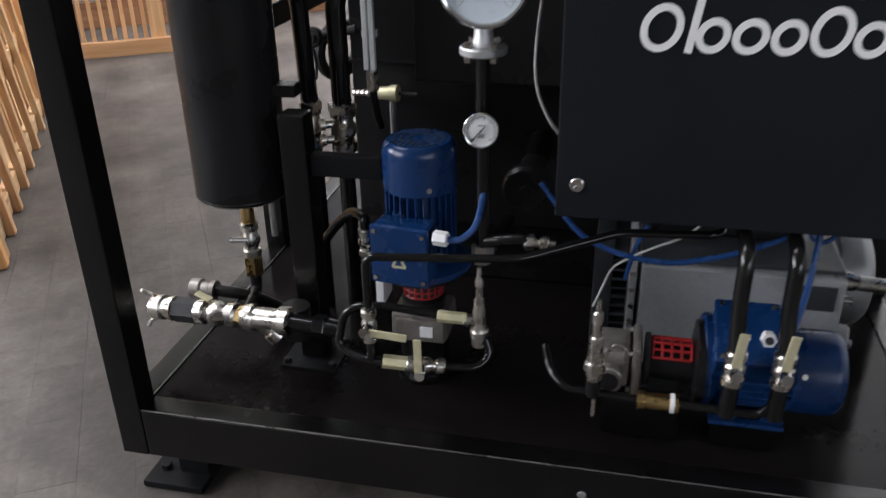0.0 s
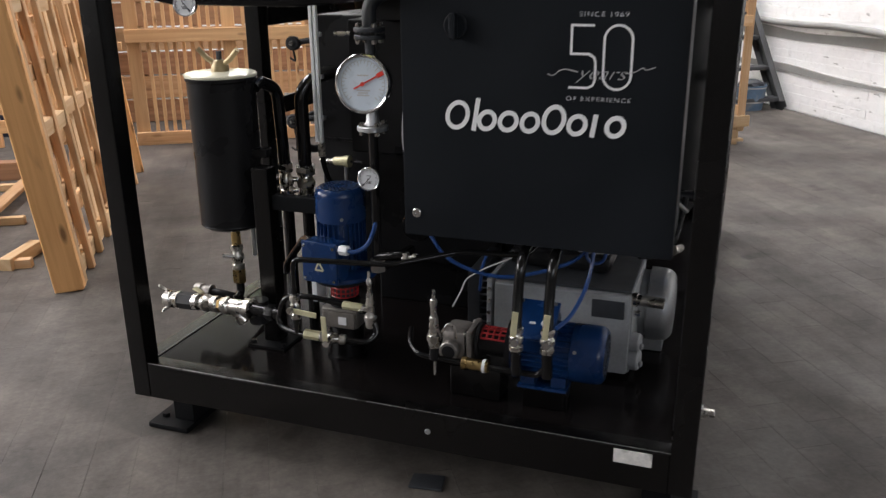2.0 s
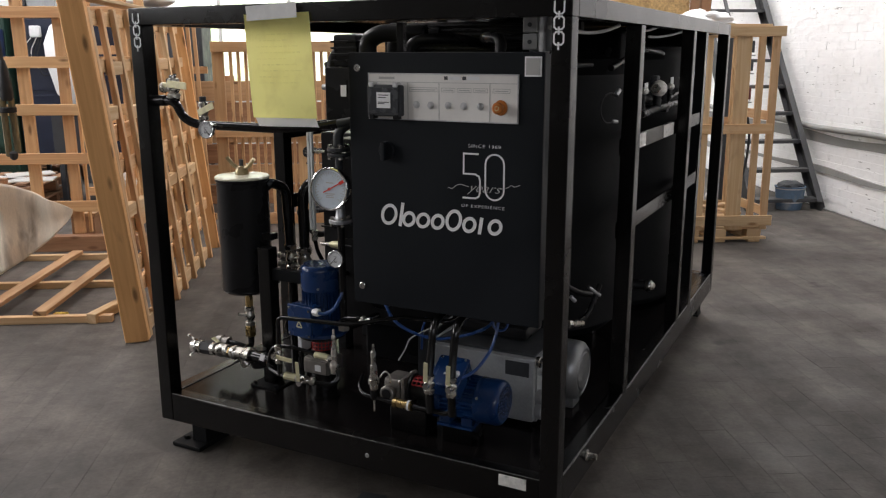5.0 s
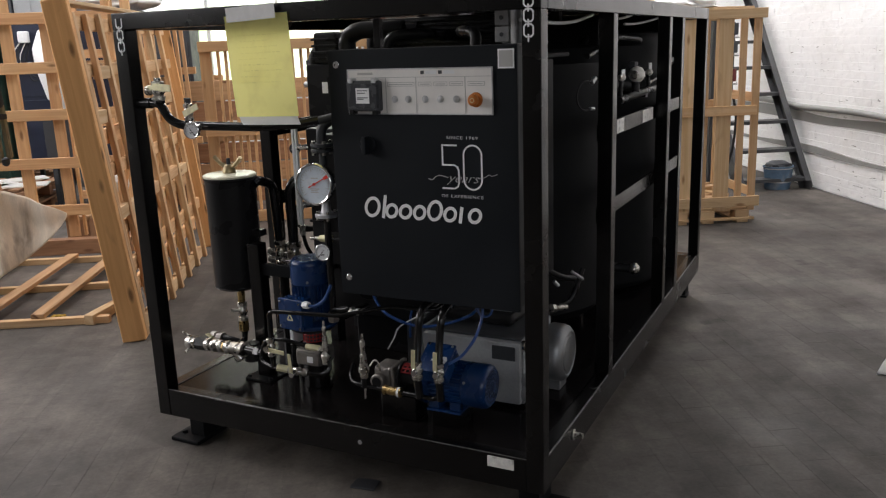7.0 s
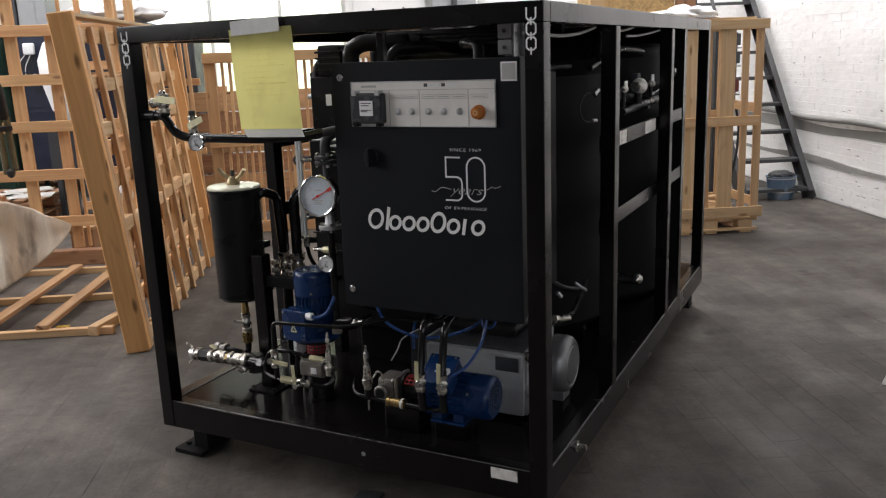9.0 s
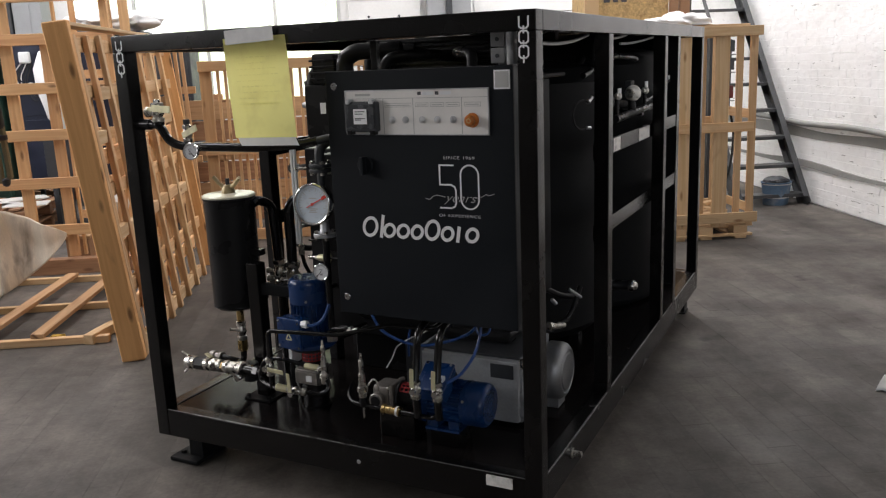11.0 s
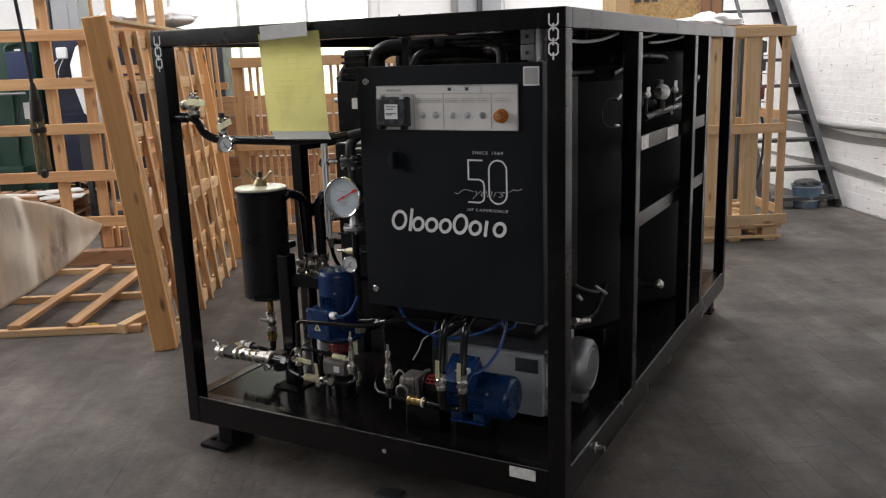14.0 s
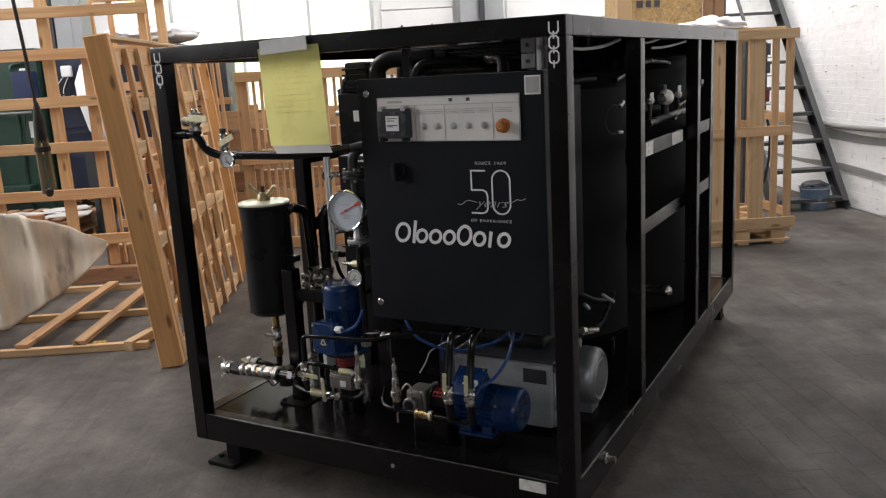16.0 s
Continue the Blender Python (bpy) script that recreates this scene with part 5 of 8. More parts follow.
def control_cabinet():
    c = thing("control_cabinet", "black sheet-steel control cabinet with a silver operating panel", "control cabinet", (1.2, 0.15, CZ0))
    part("body", box(CX0 + 0.008, CX1 - 0.008, CY + 0.022, 0.285, CZ0 + 0.006, CZ1 - 0.004, 0.004), SATIN, c)
    door = part("door", box(CX0, CX1, CY, CY + 0.020, CZ0, CZ1, 0.004), SATIN, c)
    y = CY - 0.0012
    for z in (1.442, 0.757):
        lock = part("lock", lathe((0.905, CY + 0.002, z), (0, -1, 0), [(0, 0.0115), (0.004, 0.0115), (0.005, 0.010), (0.007, 0.010), (0.007, 0.005), (0.003, 0.004)], 20), CHROME, door)
    knob = part("main_switch", cyl((1.008, CY + 0.001, 1.196), (1.008, CY - 0.008, 1.196), 0.028, 24, edge=0.003), SATIN, door)
    part("grip", box(1.000, 1.016, CY - 0.032, CY - 0.008, 1.168, 1.224, 0.004), SATIN, knob)
    # operating panel
    px0, px1, pz0, pz1 = 0.947, 1.446, 1.291, 1.428
    panel = part("operating_panel", box(px0, px1, y - 0.002, CY - 0.0002, pz0, pz1, 0.0008), PLATE, door, "silver operating panel with printed fields")
    yp = y - 0.0028
    ink = bmesh.new()
    for x in (1.086, 1.192, 1.357):
        box(x - 0.0012, x + 0.0012, yp - 0.0002, yp + 0.0005, pz0 + 0.004, pz1 - 0.026, bm=ink)
    box(px0 + 0.004, px1 - 0.004, yp - 0.0002, yp + 0.0005, pz1 - 0.027, pz1 - 0.0255, bm=ink)
    part("ruled_line", ink, GREY_PRINT, panel)
    rim = bmesh.new()
    for a, b, c, d in ((px0, px1, pz1 - 0.003, pz1), (px0, px1, pz0, pz0 + 0.003), (px0, px0 + 0.003, pz0 + 0.003, pz1 - 0.003), (px1 - 0.003, px1, pz0 + 0.003, pz1 - 0.003)):
        box(a, b, yp - 0.0022, yp + 0.0008, c, d, 0.0005, bm=rim)
    part("rim", rim, GALV, panel)
    for x0, x1 in ((1.092, 1.186), (1.200, 1.245), (1.252, 1.298), (1.305, 1.350), (1.366, 1.420)):
        ink = bmesh.new()
        for z in (1.375, 1.386):
            box(x0, x1, yp - 0.0002, yp + 0.0005, z, z + 0.0015, bm=ink)
        box(x0, x0 + 0.001, yp - 0.0002, yp + 0.0005, 1.375, 1.3865, bm=ink)
        box(x1 - 0.001, x1, yp - 0.0002, yp + 0.0005, 1.375, 1.3865, bm=ink)
        box(x0 + 0.006, x1 - 0.006, yp - 0.0002, yp + 0.0005, 1.3795, 1.382, bm=ink)
        part("printed_field", ink, GREY_PRINT, panel)
    part("emblem", box(0.985, 1.040, yp - 0.0002, yp + 0.0006, 1.410, 1.417, 0.0), GREY_PRINT, panel)
    for x in (1.225, 1.285):
        part("sign", box(x, x + 0.038, yp - 0.0002, yp + 0.0006, 1.410, 1.420, 0.0), DIAL, panel)
        part("sign", box(x - 0.016, x - 0.004, yp - 0.0002, yp + 0.0006, 1.410, 1.420, 0.0), DARK_PRINT, panel)
    # hinged meter window
    hatch = part("meter_window", box(0.955, 1.075, yp - 0.024, yp, 1.302, 1.394, 0.006), DARK, panel, "smoked plastic meter window")
    part("screen", box(0.963, 1.067, yp - 0.0265, yp - 0.0235, 1.312, 1.384, 0.001), SMOKED, hatch)
    part("sticker", box(0.992, 1.040, yp - 0.0285, yp - 0.0262, 1.326, 1.372, 0.0004), PRINT, hatch, "white paper sticker")
    bars = bmesh.new()
    for z, a, b in ((1.363, 0.998, 1.034), (1.356, 0.998, 1.026), (1.342, 0.997, 1.035), (1.338, 0.997, 1.020)):
        box(a, b, yp - 0.0292, yp - 0.0284, z, z + 0.0026, bm=bars)
    part("sticker_print", bars, DARK_PRINT, hatch)
    for x in (0.972, 1.056):
        for z in (1.394, 1.300):
            part("clip", box(x - 0.008, x + 0.008, yp - 0.028, yp - 0.001, z - 0.007, z + 0.007, 0.002), BLACK if z < 1.35 else GALV, hatch)
    for x in (1.116, 1.164, 1.222, 1.274, 1.328):
        but = part("push_button", lathe((x, yp + 0.001, 1.337), (0, -1, 0), [(0, 0.0105), (0.003, 0.0105), (0.004, 0.0092), (0.004, 0.007), (0.006, 0.007), (0.007, 0.005)], 20), GALV, panel)
    stop = part("emergency_stop", cyl((1.392, yp + 0.001, 1.335), (1.392, yp - 0.004, 1.335), 0.0215, 28, edge=0.002), ORANGE, panel, "orange mushroom emergency stop button")
    part("mushroom", lathe((1.392, yp - 0.004, 1.335), (0, -1, 0), [(0, 0.010), (0.012, 0.010), (0.014, 0.0165), (0.021, 0.0170), (0.026, 0.013), (0.027, 0.0)], 28), ORANGE, stop)
    part("cap_mark", ring((1.392, yp - 0.0305, 1.335), (0, 1, 0), 0.006, 0.0012, 20, 6), PALE_HANDLE, stop)
    # blank sticker and a pair of sockets above the cabinet
    part("sticker", box(1.462, 1.513, y - 0.0006, CY - 0.0001, 1.422, 1.476, 0.0003), PRINT, door, "square sticker with a blank grey field")
    part("sticker_field", box(1.4665, 1.5085, y - 0.0012, y - 0.0007, 1.4265, 1.4715, 0.0), GREY_PRINT, door)
    # print on the door
    yt = CY - 0.0008
    lettering("SINCE 1969", 0.0138, (1.288, yt, 1.2190), PRINT, door, spacing=1.2, width=0.104, thin=0.00022)
    part("numeral", stroke([(1.322, 1.201), (1.273, 1.201), (1.273, 1.142), (1.312, 1.142), (1.323, 1.136), (1.327, 1.125), (1.327, 1.088), (1.323, 1.077), (1.312, 1.071), (1.270, 1.071)], 0.0050, False, yt), PRINT, door)
    oval = []
    for k in range(40):
        q = 2 * math.pi * (k + 0.5) / 40
        oval.append((1.374 + 0.030 * math.cos(q), 1.136 + 0.036 * math.copysign(1, math.sin(q)) + 0.030 * math.sin(q)))
    part("numeral", stroke(oval, 0.0050, True, yt), PRINT, door)
    lettering("years", 0.040, (1.285, yt - 0.0012, 1.090), GREY_PRINT, door, shear=0.45, width=0.112, thin=0.0006)
    part("flourish", pipe([(1.222, yt - 0.001, 1.098), (1.236, yt - 0.001, 1.094), (1.248, yt - 0.001, 1.106), (1.262, yt - 0.001, 1.110), (1.290, yt - 0.001, 1.104)], 0.0012, 0.01, 6), GREY_PRINT, door)
    part("flourish", pipe([(1.392, yt - 0.001, 1.104), (1.415, yt - 0.001, 1.108), (1.428, yt - 0.001, 1.118), (1.436, yt - 0.001, 1.112), (1.455, yt - 0.001, 1.119)], 0.0012, 0.01, 6), GREY_PRINT, door)
    lettering("OF EXPERIENCE", 0.0130, (1.266, yt, 1.0430), PRINT, door, spacing=1.2, width=0.141, thin=0.0002)
    # maker's mark as plain rings and bars
    mark = []
    x = 0.981
    for w, h, kind in ((0.060, 0.068, "ring"), (0.016, 0.074, "bar"), (0.048, 0.050, "ring"), (0.050, 0.074, "tall"), (0.048, 0.050, "ring"), (0.056, 0.068, "ring"), (0.048, 0.050, "ring"), (0.034, 0.050, "bar2"), (0.048, 0.050, "ring")):
        th, z0, lean = 0.0108, 0.965, 0.16
        if kind in ("bar", "bar2"):
            bm = stroke([(x + 0.008, z0), (x + 0.008 + lean * h, z0 + h)], th, False, yt)
        else:
            hh = 0.050 if kind == "tall" else h
            lp = []
            for k in range(28):
                q = 2 * math.pi * k / 28
                zz = hh / 2 + (hh / 2 - th / 2) * math.sin(q)
                lp.append((x + w / 2 + (w / 2 - th / 2) * math.cos(q) + lean * zz - 0.004, z0 + zz))
            bm = stroke(lp, th * 0.95, True, yt)
        part("emblem_shape", bm, PRINT, door)
        x += w * 1.035
    # socket pair between cabinet and top rail
    s = thing("power_socket", "pair of grey power sockets above the control cabinet", "socket", (1.478, 0.12, 1.49))
    for z in (1.494, 1.540):
        body = part("housing", box(1.443, 1.487, 0.055, 0.115, z, z + 0.043, 0.003), ALU, s)
        part("screw", cyl((1.465, 0.055, z + 0.021), (1.465, 0.051, z + 0.021), 0.006, 10), DARK, body)
    part("back_plate", box(1.440, 1.510, 0.116, 0.122, 1.489, 1.586, 0.002), ALU, s)
    part("side_plate", box(1.489, 1.493, 0.058, 0.115, 1.489, 1.586, 0.001), ALU, s)


def paper_note():
    n = thing("paper_note", "smudged yellow paper sheet taped over a white one on the frame", "paper note", (0.63, -0.006, 1.26))

    def sheet(name, mat, x0, x1, z0, z1, y, curl, label=""):
        bm = bmesh.new()
        rows = []
        for j in range(13):
            f = j / 12
            row = []
            for i in range(9):
                g = i / 8
                x = x0 + (x1 - x0) * g + 0.022 * (1 - f)
                yy = y - curl * (1 - f) ** 2 * (0.6 + 0.4 * math.sin(3 * g)) - 0.002 * math.sin(7 * g + 4 * f)
                row.append(bm.verts.new((x, yy, z0 + (z1 - z0) * f + 0.004 * g)))
            rows.append(row)
        for a, b in zip(rows, rows[1:]):
            for i in range(8):
                bm.faces.new((a[i], a[i + 1], b[i + 1], b[i]))
        return part(name, bm, mat, n, label, sharp=40)
    sheet("white_sheet", PAPER_WHITE, 0.520, 0.756, 1.256, 1.292, -0.004, 0.006)
    top = sheet("yellow_sheet", PAPER, 0.500, 0.752, 1.283, 1.606, -0.008, 0.005)
    ink = bmesh.new()
    random.seed(12)
    for k in range(9):                    # lines of pencil too faint to read
        f, g = 0.80 - 0.058 * k, random.uniform(0.14, 0.22)
        while g < (0.82, 0.60, 0.74)[k % 3]:
            step = random.uniform(0.03, 0.09)
            x, z = 0.500 + 0.252 * g + 0.022 * (1 - f), 1.283 + 0.323 * f + 0.004 * g
            y = -0.008 - 0.005 * (1 - f) ** 2 * (0.6 + 0.4 * math.sin(3 * g)) - 0.002 * math.sin(7 * g + 4 * f) - 0.0008
            box(x, x + 0.252 * step, y - 0.0002, y + 0.0002, z, z + random.uniform(0.0022, 0.0042), bm=ink)
            g += step + 0.02
    part("writing", ink, FAINT, top, "faint pencilled lines")
    part("tape", box(-0.098, 0.098, -0.0004, 0.0004, -0.023, 0.023, 0.0002, turn=pose(0.612, -0.0121, 1.613, 0, -2.5, 0)), TAPE, n, "strip of translucent masking tape")


def gauge(name, label, c, r, towards, face, scale_turn, needle_mat, stem=None, needle=0.55):
    g = thing(name, label, "gauge", c)
    c = Vector(c)
    a = Vector(towards).normalized()
    ax, s, t = basis(a)
    part("case", lathe(c - a * r * 0.45, a, [(0, r * 0.8), (r * 0.05, r * 0.92), (r * 0.40, r * 0.95), (r * 0.42, r), (r * 0.56, r), (r * 0.60, r * 0.95), (r * 0.58, r * 0.90), (r * 0.47, r * 0.89)], 40), CHROME, g)
    part("dial", cyl(c + a * 0.001, c + a * r * 0.035, r * 0.885, 40), face, g)
    up = Vector((0, 0, 1))
    up = (up - a * up.dot(a)).normalized()
    side = up.cross(a)
    marks = bmesh.new()
    lift = a * (r * 0.035 + 0.0008)
    for k in range(0, 28):
        q = radians(-135 + k * 10)
        d = up * math.cos(q) + side * math.sin(q)
        inner = 0.68 if k % 3 else 0.60
        beam(c + d * r * inner + lift, c + d * r * 0.78 + lift, r * 0.022, 0.0006, 0, marks, up=a)
    for k in range(27):
        q0, q1 = radians(-135 + k * 10), radians(-125 + k * 10)
        beam(c + (up * math.cos(q0) + side * math.sin(q0)) * r * 0.79 + lift, c + (up * math.cos(q1) + side * math.sin(q1)) * r * 0.79 + lift, r * 0.014, 0.0006, 0, marks, up=a)
    for w, z in ((0.20, 0.28), (0.26, -0.22), (0.18, -0.30), (0.22, -0.38)):
        beam(c + up * r * z - side * r * w + lift, c + up * r * z + side * r * w + lift, r * 0.045, 0.0006, 0, marks, up=a)
    part("scale", marks, GREY_PRINT if r > 0.05 else DARK_PRINT, g)
    q = radians(scale_turn)
    d = up * math.cos(q) + side * math.sin(q)
    l2 = a * (r * 0.035 + 0.003)
    hand = bmesh.new()
    beam(c - d * r * needle * 0.6 + l2, c + d * r * needle + l2, r * 0.05, 0.001, 0, hand, up=a)
    beam(c + d * r * needle * 0.95 + l2, c + d * r * (needle + 0.22) + l2, r * 0.15, 0.001, 0, hand, up=a)
    part("needle", hand, needle_mat, g)
    part("hub", cyl(c + l2, c + l2 + a * 0.003, r * 0.07, 14), needle_mat, g)
    if stem:
        part("stem", pipe([c - a * r * 0.1 + Vector(stem).normalized() * r * 0.9, c - a * r * 0.1 + Vector(stem)], 0.008, seg=12), STEEL, g)
    return g


def valve_body(parent, c, axis, r, length, mat=STEEL, name="valve"):
    """A brass-and-zinc ball valve: hexagon ends, round middle."""
    c, a = Vector(c), Vector(axis).normalized()
    bm = lathe(c - a * length / 2, a, [(0, r * 0.8), (length * 0.05, r), (length * 0.22, r), (length * 0.25, r * 0.75), (length * 0.34, r * 0.8), (length * 0.42, r * 1.02), (length * 0.58, r * 1.02), (length * 0.66, r * 0.8), (length * 0.75, r * 0.75), (length * 0.78, r), (length * 0.95, r), (length, r * 0.8)], 12)
    return part(name, bm, mat, parent)


def lever(parent, p0, p1, w=0.016, mat=PALE_HANDLE, up=(0, -1, 0)):
    return part("lever", beam(p0, p1, w, 0.003, 0.001, up=up), mat, parent)


def flange(parent, c, r, th=0.014, bolts=4, mat=GALV, axis=(0, 0, 1)):
    c, a = Vector(c), Vector(axis).normalized()
    ob = part("flange", cyl(c - a * th / 2, c + a * th / 2, r, 28, edge=0.002), mat, parent)
    _, s, t = basis(a)
    for k in range(bolts):
        q = 2 * math.pi * (k + 0.5) / bolts
        d = (s * math.cos(q) + t * math.sin(q)) * r * 0.76
        part("bolt", hexnut(c + d - a * (th / 2 + 0.010), c + d + a * (th / 2 + 0.010), 0.008), STEEL, ob)
    return ob


def filter_vessel():
    x, y = 0.155, 0.345
    f = thing("filter_vessel", "tall black cylindrical oil filter with a cream lid and wing nut", "filter", (x, y, 0.57))
    part("vessel", lathe((x, y, 0.575), (0, 0, 1), [(0, 0.06), (0.004, 0.088), (0.012, 0.099), (0.016, 0.101), (0.020, 0.099), (0.445, 0.100), (0.450, 0.104), (0.458, 0.104)], 48), BLACK, f)
    part("lid", lathe((x, y, 1.034), (0, 0, 1), [(0, 0.105), (0.006, 0.105), (0.010, 0.100), (0.013, 0.04), (0.014, 0.0)], 48), CREAM, f, "cream painted round lid")
    nut = part("wing_nut", lathe((x, y, 1.047), (0, 0, 1), [(0, 0.026), (0.012, 0.026), (0.030, 0.016), (0.034, 0.010)], 20), WINGNUT, f, "cast wing nut")
    for s in (-1, 1):
        part("wing", pipe([(x + s * 0.012, y, 1.066), (x + s * 0.040, y - 0.003, 1.084), (x + s * 0.066, y - 0.004, 1.110)], 0.008, 0.01, 10), WINGNUT, nut)
    part("stud", cyl((x, y, 1.06), (x, y, 1.105), 0.008, 12), DARK, f)
    # outlet below with its small drain valve
    part("outlet", cyl((x, y, 0.50), (x, y, 0.575), 0.015, 16), BRASS, f)
    v = valve_body(f, (x, y, 0.47), (0, 0, 1), 0.020, 0.085)
    part("cock", cyl((x, y - 0.015, 0.475), (x - 0.035, y - 0.03, 0.48), 0.006, 10), STEEL, v)
    part("coupling", hexnut((x, y, 0.385), (x, y, 0.43), 0.022), BRASS, f)
    part("elbow", pipe([(x, y, 0.39), (x, y, 0.345), (x + 0.02, y - 0.10, 0.345)], 0.013, 0.03), BLACK, f)
    part("vent_tube", pipe([(x + 0.045, y + 0.03, 0.575), (x + 0.045, y + 0.03, 0.47)], 0.007, seg=10), GALV, f)
    part("bracket", box(x + 0.095, 0.300, y - 0.02, y + 0.02, 0.80, 0.825, 0.003), BLACK, f)
    part("bracket", box(x + 0.095, 0.300, y - 0.02, y + 0.02, 0.62, 0.645, 0.003), BLACK, f)
    # top hose that bends over and falls to a valve
    part("feed_pipe", pipe([(x + 0.09, y + 0.03, 1.00), (0.25, 0.40, 1.012), (0.265, 0.47, 0.985), (0.265, 0.487, 0.73)], 0.019, 0.05), PIPE_BLACK, f)


def support_columns():
    c = thing("support_column", "black square steel column with a base plate", "column", (0.325, 0.27, DECK_Z))
    part("tube", box(0.298, 0.352, 0.243, 0.297, DECK_Z + 0.008, 0.79, 0.005), FRAME, c)
    part("base_plate", box(0.262, 0.388, 0.205, 0.335, DECK_Z, DECK_Z + 0.008, 0.002), SHADE_BLACK, c)
    part("arm", box(0.3525, 0.50, 0.255, 0.285, 0.665, 0.710, 0.004), SHADE_BLACK, c)
    for dx, dy in ((-0.05, -0.05), (0.05, -0.05), (-0.05, 0.05), (0.05, 0.05)):
        part("bolt", hexnut((0.325 + dx, 0.27 + dy, DECK_Z + 0.008), (0.325 + dx, 0.27 + dy, DECK_Z + 0.018), 0.009), BLACK, c)
    # riser pair beside the column
    r = thing("riser_pipes", "pair of black riser pipes ending in zinc ball valves", "pipework", (0.38, 0.5, 0.6))
    part("riser", pipe([(0.347, 0.478, 0.735), (0.347, 0.478, 0.985), (0.40, 0.53, 1.03), (0.50, 0.60, 1.03)], 0.021, 0.06), PIPE_BLACK, r)
    for x, y, k in ((0.270, 0.489, 0.8), (0.347, 0.478, 1.0)):
        v = valve_body(r, (x, y, 0.690), (0, 0, 1), 0.028 * k, 0.105)
        part("collar", hexnut((x, y, 0.728), (x, y, 0.748), 0.033 * k), STEEL, v)
        for z in (0.672, 0.706):
            part("cock", lathe((x - 0.018, y - 0.018, z), (-1, -0.6, 0), [(0, 0.009), (0.016, 0.009), (0.018, 0.014), (0.028, 0.013), (0.030, 0.006)], 12), STEEL, v)
        part("lower_pipe", pipe([(x, y, 0.638), (x, y, DECK_Z)], 0.018), PIPE_BLACK, r)
    v = valve_body(r, (0.442, 0.300, 0.510), (0, 0, 1), 0.016, 0.062)
    part("lower_pipe", pipe([(0.442, 0.300, 0.48), (0.442, 0.300, DECK_Z)], 0.012), PIPE_BLACK, r)
    part("branch", pipe([(0.275, 0.44, 0.40), (0.300, 0.40, 0.440), (0.350, 0.39, 0.505), (0.400, 0.35, 0.556), (0.442, 0.305, 0.562), (0.442, 0.300, 0.54)], 0.011, 0.03), PIPE_BLACK, r)
    for p0, low in (((0.228, 0.636, 0.851), 0.10), ((0.150, 0.80, 1.085), 0.06)):
        c = Vector(p0)
        g = thing("pressure_switch", "small round black pressure switch hanging on its cable", "switch", p0)
        part("case", lathe(c + Vector((0, 0.012, 0)), (0.15, -1, 0.1), [(0, 0.016), (0.004, 0.024), (0.022, 0.024), (0.026, 0.019), (0.026, 0.011), (0.030, 0.009)], 24), RUBBER, g)
        part("cap", cyl(c + Vector((0.003, -0.014, 0.002)), c + Vector((0.004, -0.021, 0.003)), 0.008, 16), STEEL, g)
        part("stem", pipe([c + Vector((0.018, 0.01, 0.004)), c + Vector((0.10, 0.02, 0.018))], 0.010, seg=10), RUBBER, g)
        part("cable", pipe([c + Vector((0, 0, -0.02)), c + Vector((0.006, 0, -0.05)), c + Vector((0.002, 0.005, -low)), c + Vector((-0.02, 0.012, -low + 0.01))], 0.0035, 0.02, 8), RUBBER, g)


